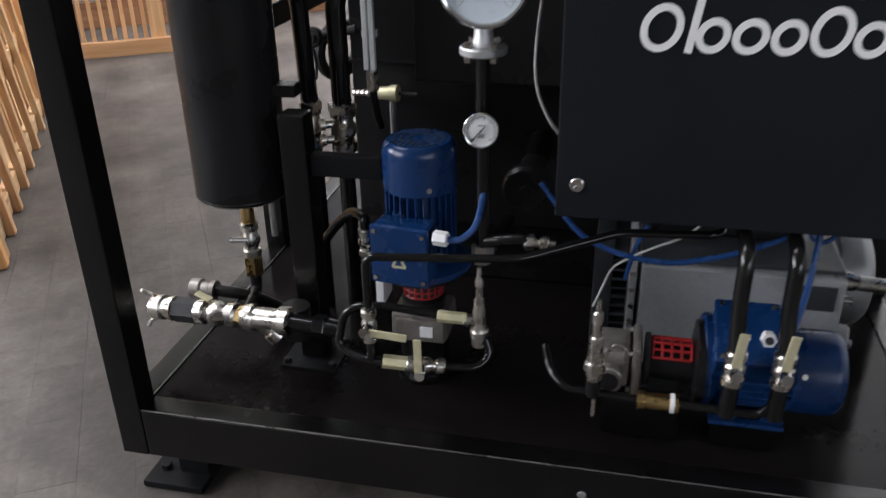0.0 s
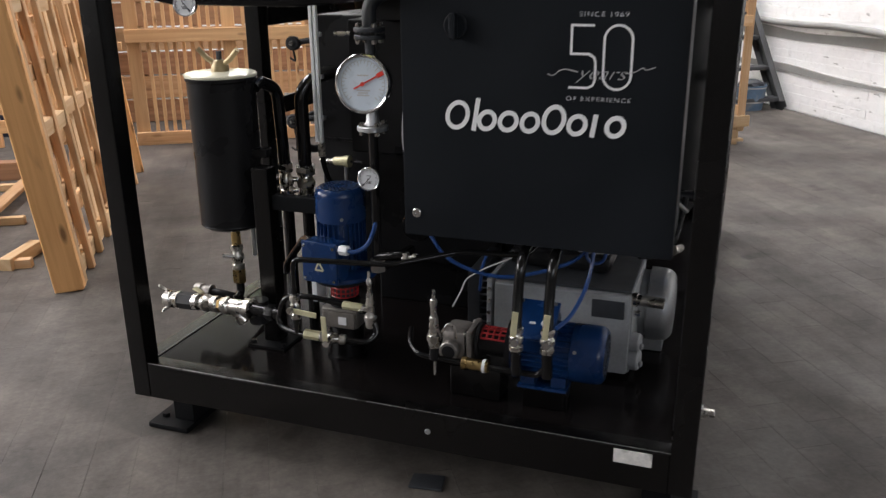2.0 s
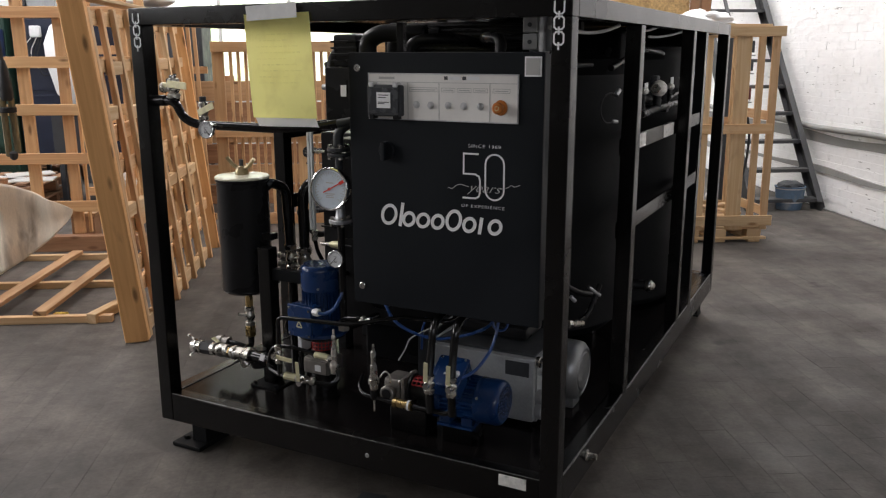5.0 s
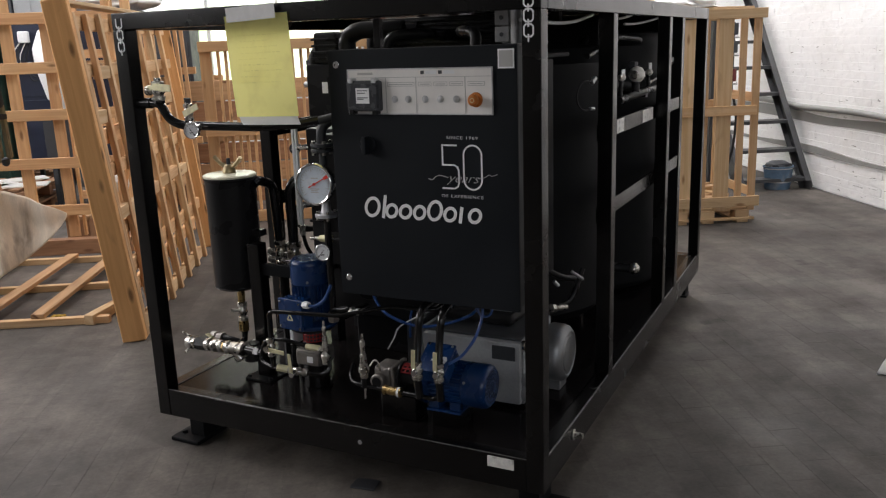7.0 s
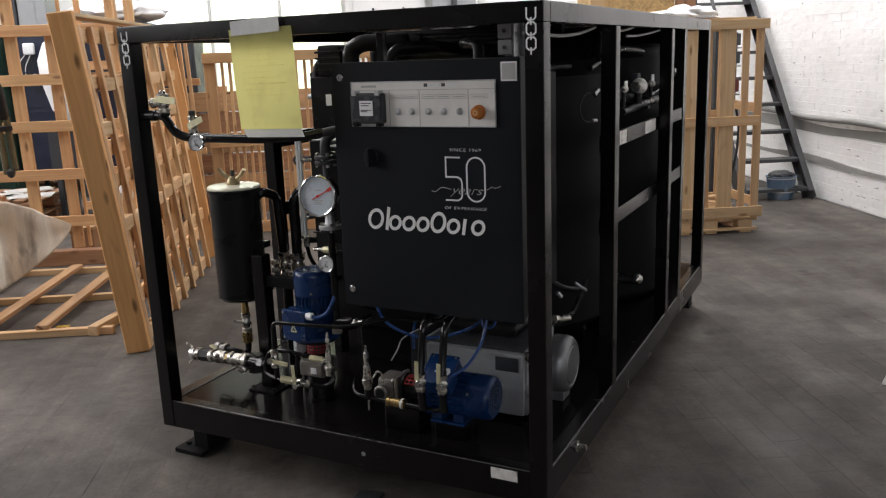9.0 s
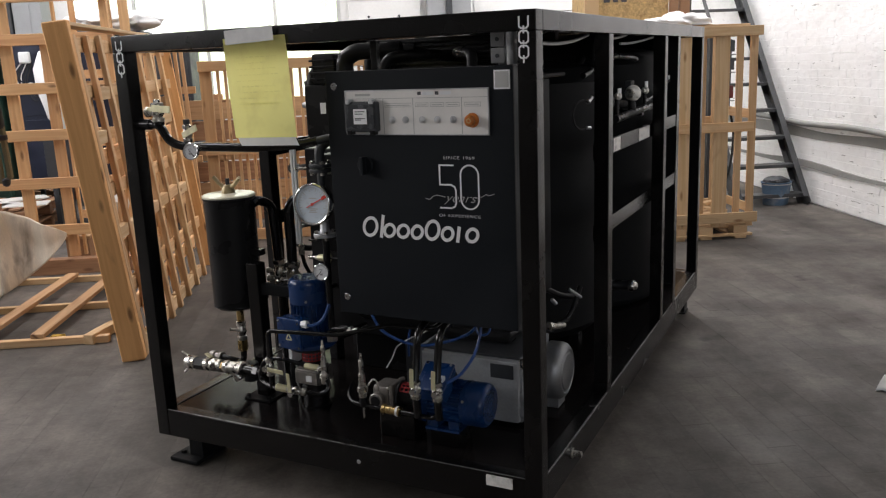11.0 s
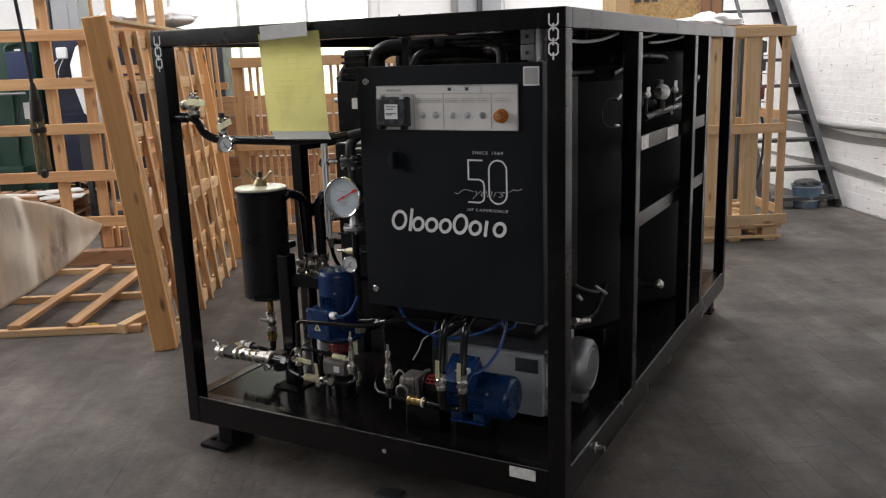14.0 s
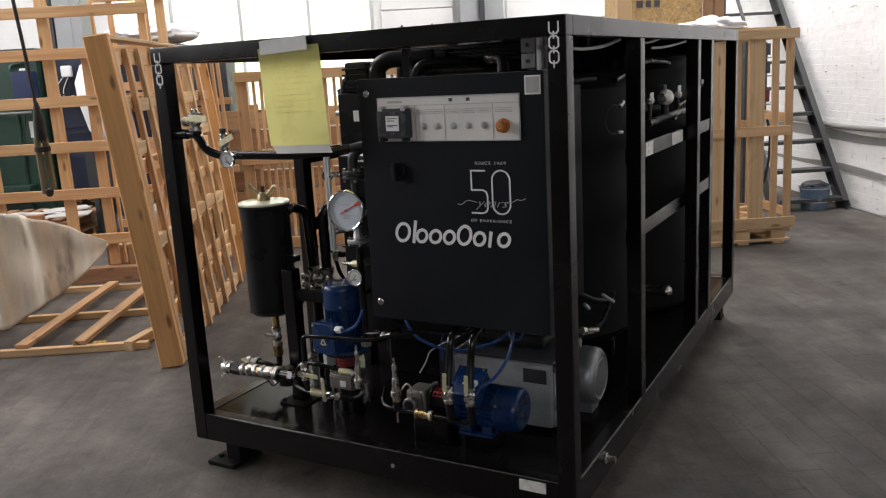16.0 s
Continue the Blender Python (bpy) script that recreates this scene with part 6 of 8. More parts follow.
def inlet_line():
    y = 0.215
    n = thing("inlet_line", "zinc hose coupling, ball valve and strainer on the oil inlet", "pipe fitting", (0.12, y, 0.34))

    def p(f, dz=0.0):
        return Vector((-0.004 + 0.330 * f, 0.202 - 0.050 * f, 0.362 + 0.030 * f + dz))
    d = (p(1) - p(0)).normalized()
    part("cap", lathe(p(0), d, [(0, 0.018), (0.004, 0.026), (0.030, 0.027), (0.034, 0.022), (0.045, 0.022), (0.050, 0.027), (0.060, 0.027)], 24), STEEL, n, "aluminium cam-lock cap")
    for s in (-1, 1):
        part("cam_arm", pipe([p(0.03) + Vector((0, 0, s * 0.026)), p(0.0) + Vector((-0.012, 0, s * 0.034)), p(0.02) + Vector((-0.02, -0.012, s * 0.045))], 0.004, 0.01, 8), STEEL, n)
    part("hose_tail", hexnut(p(0.17), p(0.36), 0.027), RUBBER, n)
    v = valve_body(n, p(0.50), d, 0.026, 0.105)
    part("lever", beam(p(0.46, 0.03), p(0.36, 0.045), 0.018, 0.004, 0.001), PALE_HANDLE, v)
    part("nipple", hexnut(p(0.62), p(0.72), 0.022), BRASS, n)
    s = part("strainer", lathe(p(0.70), d, [(0, 0.024), (0.01, 0.028), (0.025, 0.028), (0.03, 0.023), (0.08, 0.023), (0.085, 0.029), (0.11, 0.029), (0.112, 0.02)], 14), STEEL, n, "zinc Y-strainer")
    part("strainer_leg", lathe(p(0.80), (0.62, 0.10, -0.75), [(0, 0.019), (0.036, 0.018), (0.038, 0.022), (0.058, 0.022), (0.062, 0.010)], 14), STEEL, s)
    part("pipe", pipe([p(1.0), (0.44, 0.145, 0.390)], 0.018), PIPE_BLACK, n)
    part("union", hexnut((0.385, 0.150, 0.390), (0.412, 0.148, 0.390), 0.024), PIPE_BLACK, n)
    # second coupling behind
    m = thing("drain_coupling", "second aluminium cam-lock coupling behind the inlet", "pipe fitting", (0.05, 0.33, 0.36))
    part("cap", lathe((0.032, 0.300, 0.358), (1, 0, 0), [(0, 0.016), (0.004, 0.023), (0.026, 0.023), (0.030, 0.018), (0.046, 0.018), (0.050, 0.022), (0.062, 0.022)], 22), CAST, m)
    part("pipe", pipe([(0.09, 0.300, 0.358), (0.15, 0.305, 0.354), (0.20, 0.36, 0.30), (0.24, 0.40, DECK_Z)], 0.014, 0.04), BLACK, m)
    part("stub", cyl((0.325, 0.20, 0.33), (0.325, 0.20, 0.40), 0.03, 16), BLACK, m)


def motor(name, label, base, axis, box_dir, r, length, flange_r):
    """A finned electric motor: flange at base, body along the axis, fan cowl at the far end, terminal box at one side."""
    m = thing(name, label, "electric motor", base)
    b, a = Vector(base), Vector(axis).normalized()
    o = Vector(box_dir).normalized()
    s = a.cross(o)
    part("flange", lathe(b, a, [(0, flange_r * 0.97), (0.003, flange_r), (0.014, flange_r), (0.018, flange_r * 0.93), (0.03, r * 0.9)], 32), BLUE, m)
    part("stator", lathe(b + a * 0.02, a, [(0, r * 0.86), (length * 0.62, r * 0.86)], 32), BLUE, m)
    fins = 28
    for k in range(fins):
        q = 2 * math.pi * k / fins
        d = o * math.cos(q) + s * math.sin(q)
        start = 0.03 if d.dot(o) < 0.72 else length * 0.49
        part("fin", beam(b + a * start + d * r * 0.91, b + a * length * 0.64 + d * r * 0.91, 0.0035, r * 0.20, 0.0008, up=d), BLUE, m)
    cowl = part("fan_cowl", lathe(b + a * length * 0.64, a, [(0, r * 1.0), (0.004, r * 1.03), (length * 0.28, r * 1.03), (length * 0.33, r * 0.98), (length * 0.36, r * 0.86), (length * 0.36, r * 0.2), (length * 0.355, 0.0)], 40), BLUE, m)
    holes = bmesh.new()
    end = b + a * (length * 1.0 + 0.0006)
    for rr in (0.3, 0.5, 0.7):
        n = int(12 * rr / 0.3)
        for k in range(n):
            q = 2 * math.pi * k / n
            d = (o * math.cos(q) + s * math.sin(q)) * r * rr
            cyl(end + d, end + d + a * 0.0006, r * 0.055, 6, holes)
    part("grille", holes, DARK, cowl, "dark vent holes")
    for q in (0.6, 2.4, 4.2):
        d = o * math.cos(q) + s * math.sin(q)
        part("screw", cyl(b + a * length * 0.70 + d * r * 1.02, b + a * length * 0.70 + d * r * 1.07, 0.005, 10), STEEL, cowl)
    # terminal box
    w, h = r * 0.80, length * 0.30
    m4 = Matrix((s, o, a)).transposed().to_4x4()
    m4.translation = b + a * length * 0.27 + o * (r + 0.018)
    tb = part("terminal_box", box(-w, w, -0.03, 0.022, -h * 0.72, h * 0.72, 0.006, turn=m4), BLUE, m)
    part("terminal_lid", box(-w * 1.04, w * 1.04, 0.0235, 0.034, -h * 0.76, h * 0.76, 0.006, turn=m4), BLUE, tb)
    for i in (-1, 1):
        for j in (-1, 1):
            p0 = m4 @ Vector((i * w * 0.86, 0.034, j * h * 0.6))
            part("screw", cyl(p0, p0 + o * 0.003, 0.0045, 10), STEEL, tb)
    return m, m4, w, h


def pump_station():
    x, y = 0.580, 0.255
    m, m4, w, h = motor("vertical_motor", "blue finned electric motor standing upright on its pump", (x, y, 0.492), (0, 0, 1), (-0.12, -1, 0), 0.069, 0.262, 0.098)
    tri_ = bmesh.new()
    for a, b in (((-0.013, 0.0347, -0.02), (0.013, 0.0347, -0.02)), ((0.013, 0.0347, -0.02), (0, 0.0347, 0.004)), ((0, 0.0347, 0.004), (-0.013, 0.0347, -0.02))):
        beam(m4 @ Vector(a), m4 @ Vector(b), 0.005, 0.001, 0, tri_, up=(0, -1, 0))
    part("warning_sign", tri_, PALE_HANDLE, m, "yellow warning triangle")
    g = Vector((x + 0.055, y - 0.125, 0.612))
    part("cable_gland", hexnut(g, g + Vector((0.026, -0.004, 0)), 0.014), WHITE_PLASTIC, m, "white cable gland")
    part("cable", pipe([g + Vector((0.02, -0.003, 0)), g + Vector((0.045, 0.0, -0.004)), g + Vector((0.070, 0.025, 0.010)), g + Vector((0.078, 0.06, 0.05)), g + Vector((0.075, 0.09, 0.09))], 0.0062, 0.03, 10), BLUE_HOSE, m, "blue motor cable")
    # bell housing with its red guard, and the pump
    p = thing("gear_pump", "cast gear pump under the upright motor with a red guard", "pump", (x, y, DECK_Z))
    part("bell_housing", lathe((x, y, 0.400), (0, 0, 1), [(0, 0.045), (0.02, 0.045), (0.024, 0.030), (0.075, 0.030), (0.080, 0.085), (0.090, 0.085)], 28), BLACK, p)
    cage = part("guard", lathe((x, y, 0.428), (0, 0, 1), [(0, 0.037), (0.044, 0.037), (0.044, 0.034), (0, 0.034)], 32), DARK, p)
    bars = bmesh.new()
    for z in (0.430, 0.443, 0.457, 0.471):
        ring((x, y, z), (0, 0, 1), 0.039, 0.0022, 28, 6, bars)
    for k in range(18):
        q = 2 * math.pi * k / 18
        cyl((x + 0.039 * math.cos(q), y + 0.039 * math.sin(q), 0.429), (x + 0.039 * math.cos(q), y + 0.039 * math.sin(q), 0.472), 0.0022, 6, bars)
    part("guard_mesh", bars, RED, p, "red plastic guard mesh")
    part("pump_body", box(x - 0.058, x + 0.058, y - 0.050, y + 0.050, 0.338, 0.400, 0.010), CAST, p)
    part("pump_cover", box(x - 0.045, x + 0.055, y - 0.062, y - 0.050, 0.345, 0.395, 0.004), CAST, p)
    part("nameplate", box(x + 0.006, x + 0.032, y - 0.0645, y - 0.0622, 0.358, 0.382, 0.0005), PRINT, p, "white square label")
    part("pedestal", lathe((x, y, DECK_Z), (0, 0, 1), [(0, 0.060), (0.008, 0.060), (0.010, 0.050), (0.100, 0.050)], 28), FRAME, p)
    part("bracket", box(x - 0.092, x - 0.075, y - 0.03, y + 0.03, 0.405, 0.492, 0.003), WHITE_PLASTIC, p, "pale bracket")
    # black pipe loop in front of the pump
    l = thing("bypass_loop", "black pipe loop with zinc valves in front of the pump", "pipework", (0.6, 0.09, 0.3))
    part("handrail_pipe", pipe([(0.524, 0.062, 0.46), (0.522, 0.070, 0.593), (0.60, 0.080, 0.593), (0.797, 0.112, 0.593), (0.960, 0.188, 0.622), (1.133, 0.200, 0.626), (1.16, 0.34, 0.640)], 0.0076, 0.022), PIPE_BLACK, l)
    v = valve_body(l, (0.526, 0.060, 0.458), (0, 0, 1), 0.0145, 0.070)
    lever(v, (0.526, 0.034, 0.458), (0.602, 0.036, 0.452))
    part("cock", cyl((0.526, 0.060, 0.458), (0.526, 0.028, 0.458), 0.011, 12), STEEL, v)
    part("drop", pipe([(0.526, 0.060, 0.425), (0.524, 0.066, 0.380)], 0.008), PIPE_BLACK, l)
    part("loop", pipe([(0.640, 0.120, 0.457), (0.535, 0.108, 0.474), (0.466, 0.102, 0.466), (0.450, 0.086, 0.386), (0.500, 0.072, 0.376), (0.560, 0.062, 0.376)], 0.008, 0.035), PIPE_BLACK, l)
    part("nipple", hexnut((0.640, 0.12, 0.455), (0.695, 0.125, 0.452), 0.0115), PALE_HANDLE, l)
    v = valve_body(l, (0.625, 0.078, 0.371), (1, 0.25, -0.12), 0.0150, 0.075)
    lever(v, (0.620, 0.044, 0.372), (0.622, 0.036, 0.452), 0.015)
    part("cock", cyl((0.620, 0.072, 0.371), (0.622, 0.040, 0.369), 0.010, 12), CHROME, v)
    part("nipple", hexnut((0.548, 0.060, 0.382), (0.592, 0.069, 0.376), 0.0135), PALE_HANDLE, l)
    part("loop", pipe([(0.662, 0.088, 0.366), (0.720, 0.100, 0.362), (0.742, 0.12, 0.38), (0.730, 0.128, 0.41)], 0.0085, 0.03), PIPE_BLACK, l)
    # pressure relief valve
    r = thing("relief_valve", "slim zinc pressure relief valve standing beside the pump", "relief valve", (0.718, 0.128, 0.40))
    part("body", lathe((0.718, 0.128, 0.395), (0, 0, 1), [(0, 0.013), (0.003, 0.0145), (0.02, 0.0145), (0.022, 0.018), (0.034, 0.018), (0.04, 0.0135), (0.075, 0.012), (0.082, 0.010), (0.10, 0.0095), (0.104, 0.007), (0.125, 0.007), (0.13, 0.009), (0.14, 0.008), (0.145, 0.005), (0.165, 0.004)], 16), STEEL, r)
    part("side_nut", hexnut((0.69, 0.126, 0.447), (0.715, 0.127, 0.447), 0.013), STEEL, r)


def second_pump():
    x0, y, z = 1.118, 0.165, 0.388
    m, m4, w, h = motor("horizontal_motor", "blue finned electric motor lying on its feet", (x0, y, z), (1, 0, 0), (0, -0.62, 1), 0.073, 0.238, 0.088)
    for x in (1.165, 1.245):
        part("foot", box(x - 0.020, x + 0.020, y - 0.062, y + 0.062, 0.307, z - 0.050, 0.004), BLUE, m)
    part("base_plate", box(1.140, 1.268, y - 0.068, y + 0.068, 0.299, 0.3065, 0.001), BLUE, m)
    part("support", box(1.150, 1.258, y - 0.050, y + 0.060, DECK_Z, 0.299, 0.003), FRAME, m)
    for p0 in (Vector((1.178, 0.106, 0.474)), Vector((1.214, 0.100, 0.487))):
        out = Vector((0, -0.9, 0.25)) * 0.024
        gl = part("cable_gland", hexnut(p0, p0 + out, 0.0135), WHITE_PLASTIC, m, "white cable gland")
        part("gland_hole", cyl(p0 + out * 1.02, p0 + out * 1.06, 0.007, 10), DARK, gl)
    p = thing("screw_pump", "cast pump with a red guard on the coupling, beside the motor", "pump", (0.96, y, DECK_Z))
    y -= 0.012
    part("bell_housing", lathe((1.020, y, z), (1, 0, 0), [(0, 0.048), (0.008, 0.048), (0.010, 0.034), (0.085, 0.036), (0.088, 0.080), (0.102, 0.080)], 28), BLACK, p)
    bars = bmesh.new()
    for k in range(6):
        q = radians(35 + 22 * k)
        cyl((1.033, y - 0.040 * math.cos(q), z + 0.040 * math.sin(q)), (1.100, y - 0.040 * math.cos(q), z + 0.040 * math.sin(q)), 0.0028, 6, bars)
    for xx in (1.033, 1.049, 1.066, 1.083, 1.100):
        pipe([(xx, y - 0.040 * math.cos(radians(a)), z + 0.040 * math.sin(radians(a))) for a in range(35, 150, 10)], 0.0028, 0, 6, bars)
    part("guard_mesh", bars, RED, p, "red plastic guard mesh")
    part("pump_body", box(0.928, 0.995, y - 0.046, y + 0.046, z - 0.045, z + 0.036, 0.014), CAST, p)
    part("pump_flange", box(0.998, 1.014, y - 0.050, y + 0.050, z - 0.062, z + 0.044, 0.006), CAST, p)
    part("port", cyl((0.958, y - 0.052, z - 0.01), (0.958, y - 0.075, z - 0.01), 0.027, 22, edge=0.003), CAST, p)
    part("port_hole", cyl((0.958, y - 0.0755, z - 0.01), (0.958, y - 0.077, z - 0.01), 0.018, 18), BLACK, p)
    for i in (-1, 1):
        for j in (-1, 1):
            part("bolt", hexnut((0.9975, y + i * 0.042, z + j * 0.038 - 0.006), (0.990, y + i * 0.042, z + j * 0.038 - 0.006), 0.0065), STEEL, p)
    part("pedestal", box(0.95, 1.09, y - 0.04, y + 0.05, DECK_Z, z - 0.063, 0.006), FRAME, p)
    r = thing("relief_valve", "slim zinc pressure relief valve on the pump suction", "relief valve", (0.933, 0.040, 0.40))
    part("body", lathe((0.933, 0.040, 0.405), (0, 0, 1), [(0, 0.012), (0.003, 0.014), (0.020, 0.014), (0.022, 0.0185), (0.036, 0.0185), (0.040, 0.0145), (0.085, 0.011), (0.088, 0.008), (0.112, 0.008), (0.114, 0.0095), (0.132, 0.009), (0.136, 0.005), (0.158, 0.004)], 16), STEEL, r)
    part("wire", pipe([(0.945, 0.05, 0.44), (0.965, 0.06, 0.47), (0.985, 0.055, 0.462), (0.985, 0.06, 0.43)], 0.003, 0.015, 8), STEEL, r)
    s = thing("suction_line", "thin black suction pipe with a brass nipple along the sill", "pipework", (1.05, 0.04, 0.36))
    part("pipe", pipe([(0.84, 0.12, 0.412), (0.855, 0.070, 0.392), (0.885, 0.044, 0.378), (1.01, 0.040, 0.374)], 0.0075, 0.03), PIPE_BLACK, s)
    part("riser", pipe([(0.933, 0.040, 0.374), (0.933, 0.040, 0.408)], 0.013), BLACK, s)
    part("nipple", lathe((1.008, 0.040, 0.374), (1, 0, 0), [(0, 0.014), (0.002, 0.017), (0.014, 0.017), (0.015, 0.0145), (0.055, 0.0145), (0.056, 0.017), (0.070, 0.017), (0.072, 0.014)], 12), BRASS, s, "brass hexagon nipple")
    part("ring", lathe((1.064, 0.040, 0.374), (1, 0, 0), [(0, 0.0176), (0.008, 0.0176)], 12), WHITE_PLASTIC, s, "white ring")
    part("drain_pin", pipe([(0.936, 0.038, 0.366), (0.936, 0.038, 0.330)], 0.004, seg=8), STEEL, s)
    part("pipe", pipe([(1.078, 0.040, 0.374), (1.15, 0.036, 0.374), (1.208, 0.034, 0.374), (1.224, 0.032, 0.395)], 0.008, 0.02), PIPE_BLACK, s)
    # two risers with pale levers
    t = thing("riser_valves", "two black risers with zinc ball valves and pale levers", "pipework", (1.19, 0.03, 0.35))
    for x, d in ((1.155, 0.0), (1.231, 0.006)):
        y = 0.016 + d
        part("lower_pipe", pipe([(x, y + 0.008, 0.376), (x, y, 0.445)], 0.014), PIPE_BLACK, t)
        v = valve_body(t, (x, y, 0.474), (0, 0, 1), 0.018, 0.065)
        lever(v, (x - 0.002, y - 0.024, 0.488), (x + 0.004, y - 0.030, 0.556), 0.015)
        part("cock", cyl((x, y - 0.008, 0.474), (x + 0.002, y - 0.030, 0.474), 0.010, 12), CHROME, v)
        part("upper_pipe", pipe([(x, y, 0.50), (x - 0.004, y + 0.022, 0.58), (x, y + 0.035, 0.670), (x - 0.01, 0.30, 0.682)], 0.013, 0.05), PIPE_BLACK, t)


def vacuum_pump():
    v = thing("vacuum_pump", "grey vacuum pump with a ribbed motor and a silver outlet", "vacuum pump", (1.2, 0.55, DECK_Z))
    part("casing", box(0.985, 1.360, 0.372, 0.66, DECK_Z + 0.012, 0.484, 0.010), GREY, v)
    part("front_cover", box(0.992, 1.374, 0.346, 0.371, DECK_Z + 0.016, 0.482, 0.006), GREY, v)
    part("window", box(1.270, 1.358, 0.3415, 0.3455, 0.418, 0.470, 0.002), DARK, v, "dark inspection window")
    part("side_flange", box(0.968, 0.984, 0.352, 0.67, DECK_Z + 0.01, 0.490, 0.004), GREY, v)
    for k in range(6):
        part("bolt", hexnut((0.976, 0.352, 0.28 + 0.036 * k), (0.976, 0.343, 0.28 + 0.036 * k), 0.006), STEEL, v)
    part("end_flange", box(1.3605, 1.378, 0.372, 0.67, DECK_Z + 0.01, 0.490, 0.004), GREY, v)
    for z, r in ((0.288, 0.030), (0.340, 0.026)):
        lobe = part("end_cover", cyl((1.374, 0.386, z), (1.404, 0.382, z), r, 22, edge=0.004), GREY, v)
        part("bolt", cyl((1.404, 0.376, z - 0.008), (1.412, 0.374, z - 0.008), 0.009, 12, edge=0.002), ALU, lobe)
    part("side_plug", cyl((1.374, 0.386, 0.425), (1.398, 0.382, 0.425), 0.009, 12), CHROME, v)
    part("outlet", lathe((1.374, 0.378, 0.468), (1, -0.1, 0), [(0, 0.020), (0.014, 0.020), (0.016, 0.015), (0.085, 0.015), (0.085, 0.010)], 20), STEEL, v, "threaded silver outlet stub")
    part("top_plate", box(0.99, 1.372, 0.366, 0.655, 0.4845, 0.494, 0.003), DARK, v, "dark cover plate")
    part("top_duct", box(1.00, 1.30, 0.47, 0.64, 0.4945, 0.545, 0.02), BLACK, v)
    part("connection_box", box(1.02, 1.12, 0.50, 0.58, 0.5455, 0.61, 0.004), DARK, v)
    part("connection_box", box(1.20, 1.29, 0.49, 0.57, 0.5455, 0.585, 0.004), GREY, v, "pale connection box")
    for k in range(9):
        part("rib", box(0.90, 0.966, 0.40, 0.62, 0.29 + 0.021 * k, 0.296 + 0.021 * k, 0.001), DARK, v)
    part("intake_housing", box(0.895, 0.935, 0.395, 0.63, DECK_Z, 0.49, 0.01), DARK, v)
    part("junction_plate", box(1.02, 1.10, 0.41, 0.44, 0.60, 0.632, 0.003), GALV, v)
    part("plate_post", box(1.05, 1.07, 0.442, 0.46, 0.5455, 0.632, 0.002), BLACK, v)
    for x in (1.03, 1.30):
        part("foot", box(x - 0.03, x + 0.03, 0.40, 0.62, DECK_Z, DECK_Z + 0.0119, 0.001), GREY, v)
    m = thing("pump_motor", "dull grey electric motor with a domed fan cowl behind the pump", "electric motor", (1.40, 0.62, DECK_Z))
    part("body", lathe((1.379, 0.60, 0.374), (1, 0, 0), [(0, 0.09), (0.001, 0.098), (0.03, 0.098)], 40), ALU, m)
    part("cowl", lathe((1.400, 0.60, 0.374), (1, 0, 0), [(0, 0.100), (0.002, 0.108), (0.040, 0.108), (0.058, 0.104), (0.070, 0.092), (0.074, 0.082), (0.071, 0.078), (0.071, 0.070), (0.075, 0.066), (0.077, 0.03), (0.077, 0.0)], 44), ALU, m)
    part("foot", box(1.382, 1.45, 0.56, 0.64, DECK_Z, 0.275, 0.003), ALU, m)


def hoses():
    h = thing("air_hose", "coiled blue air hoses hanging under the control cabinet", "hose", (1.15, 0.28, 0.62))
    part("hose", pipe([(0.80, 0.30, 0.66), (0.883, 0.254, 0.572), (0.97, 0.254, 0.540), (1.055, 0.254, 0.532), (1.17, 0.254, 0.565), (1.25, 0.254, 0.605), (1.290, 0.254, 0.66), (1.292, 0.27, 0.70)], 0.0055, 0.05, 10), BLUE_HOSE, h)
    part("hose", pipe([(1.292, 0.245, 0.70), (1.295, 0.235, 0.62), (1.285, 0.20, 0.545), (1.26, 0.13, 0.495), (1.238, 0.075, 0.487)], 0.0055, 0.05, 10), BLUE_HOSE, h)
    part("hose", pipe([(1.005, 0.27, 0.60), (0.985, 0.28, 0.55), (0.972, 0.30, 0.47)], 0.0045, 0.05, 8), BLUE_HOSE, h)
    part("coil", ring((1.300, 0.24, 0.632), (0.2, -1, 0.2), 0.024, 0.0045, 28, 8), BLUE_HOSE, h)
    w = thing("white_cable", "thin white cable looping down to the pump", "cable", (0.9, 0.2, 0.5))
    part("cable", pipe([(1.11, 0.27, 0.62), (1.071, 0.254, 0.589), (1.00, 0.254, 0.555), (0.945, 0.254, 0.517), (0.933, 0.254, 0.481), (0.915, 0.23, 0.44)], 0.0024, 0.04, 8), CABLE_WHITE, w)
    part("cable", pipe([(0.805, 0.20, 1.05), (0.796, 0.194, 0.97), (0.793, 0.194, 0.905), (0.800, 0.194, 0.860), (0.823, 0.194, 0.812), (0.85, 0.20, 0.78)], 0.0028, 0.05, 8), CABLE_WHITE, w)


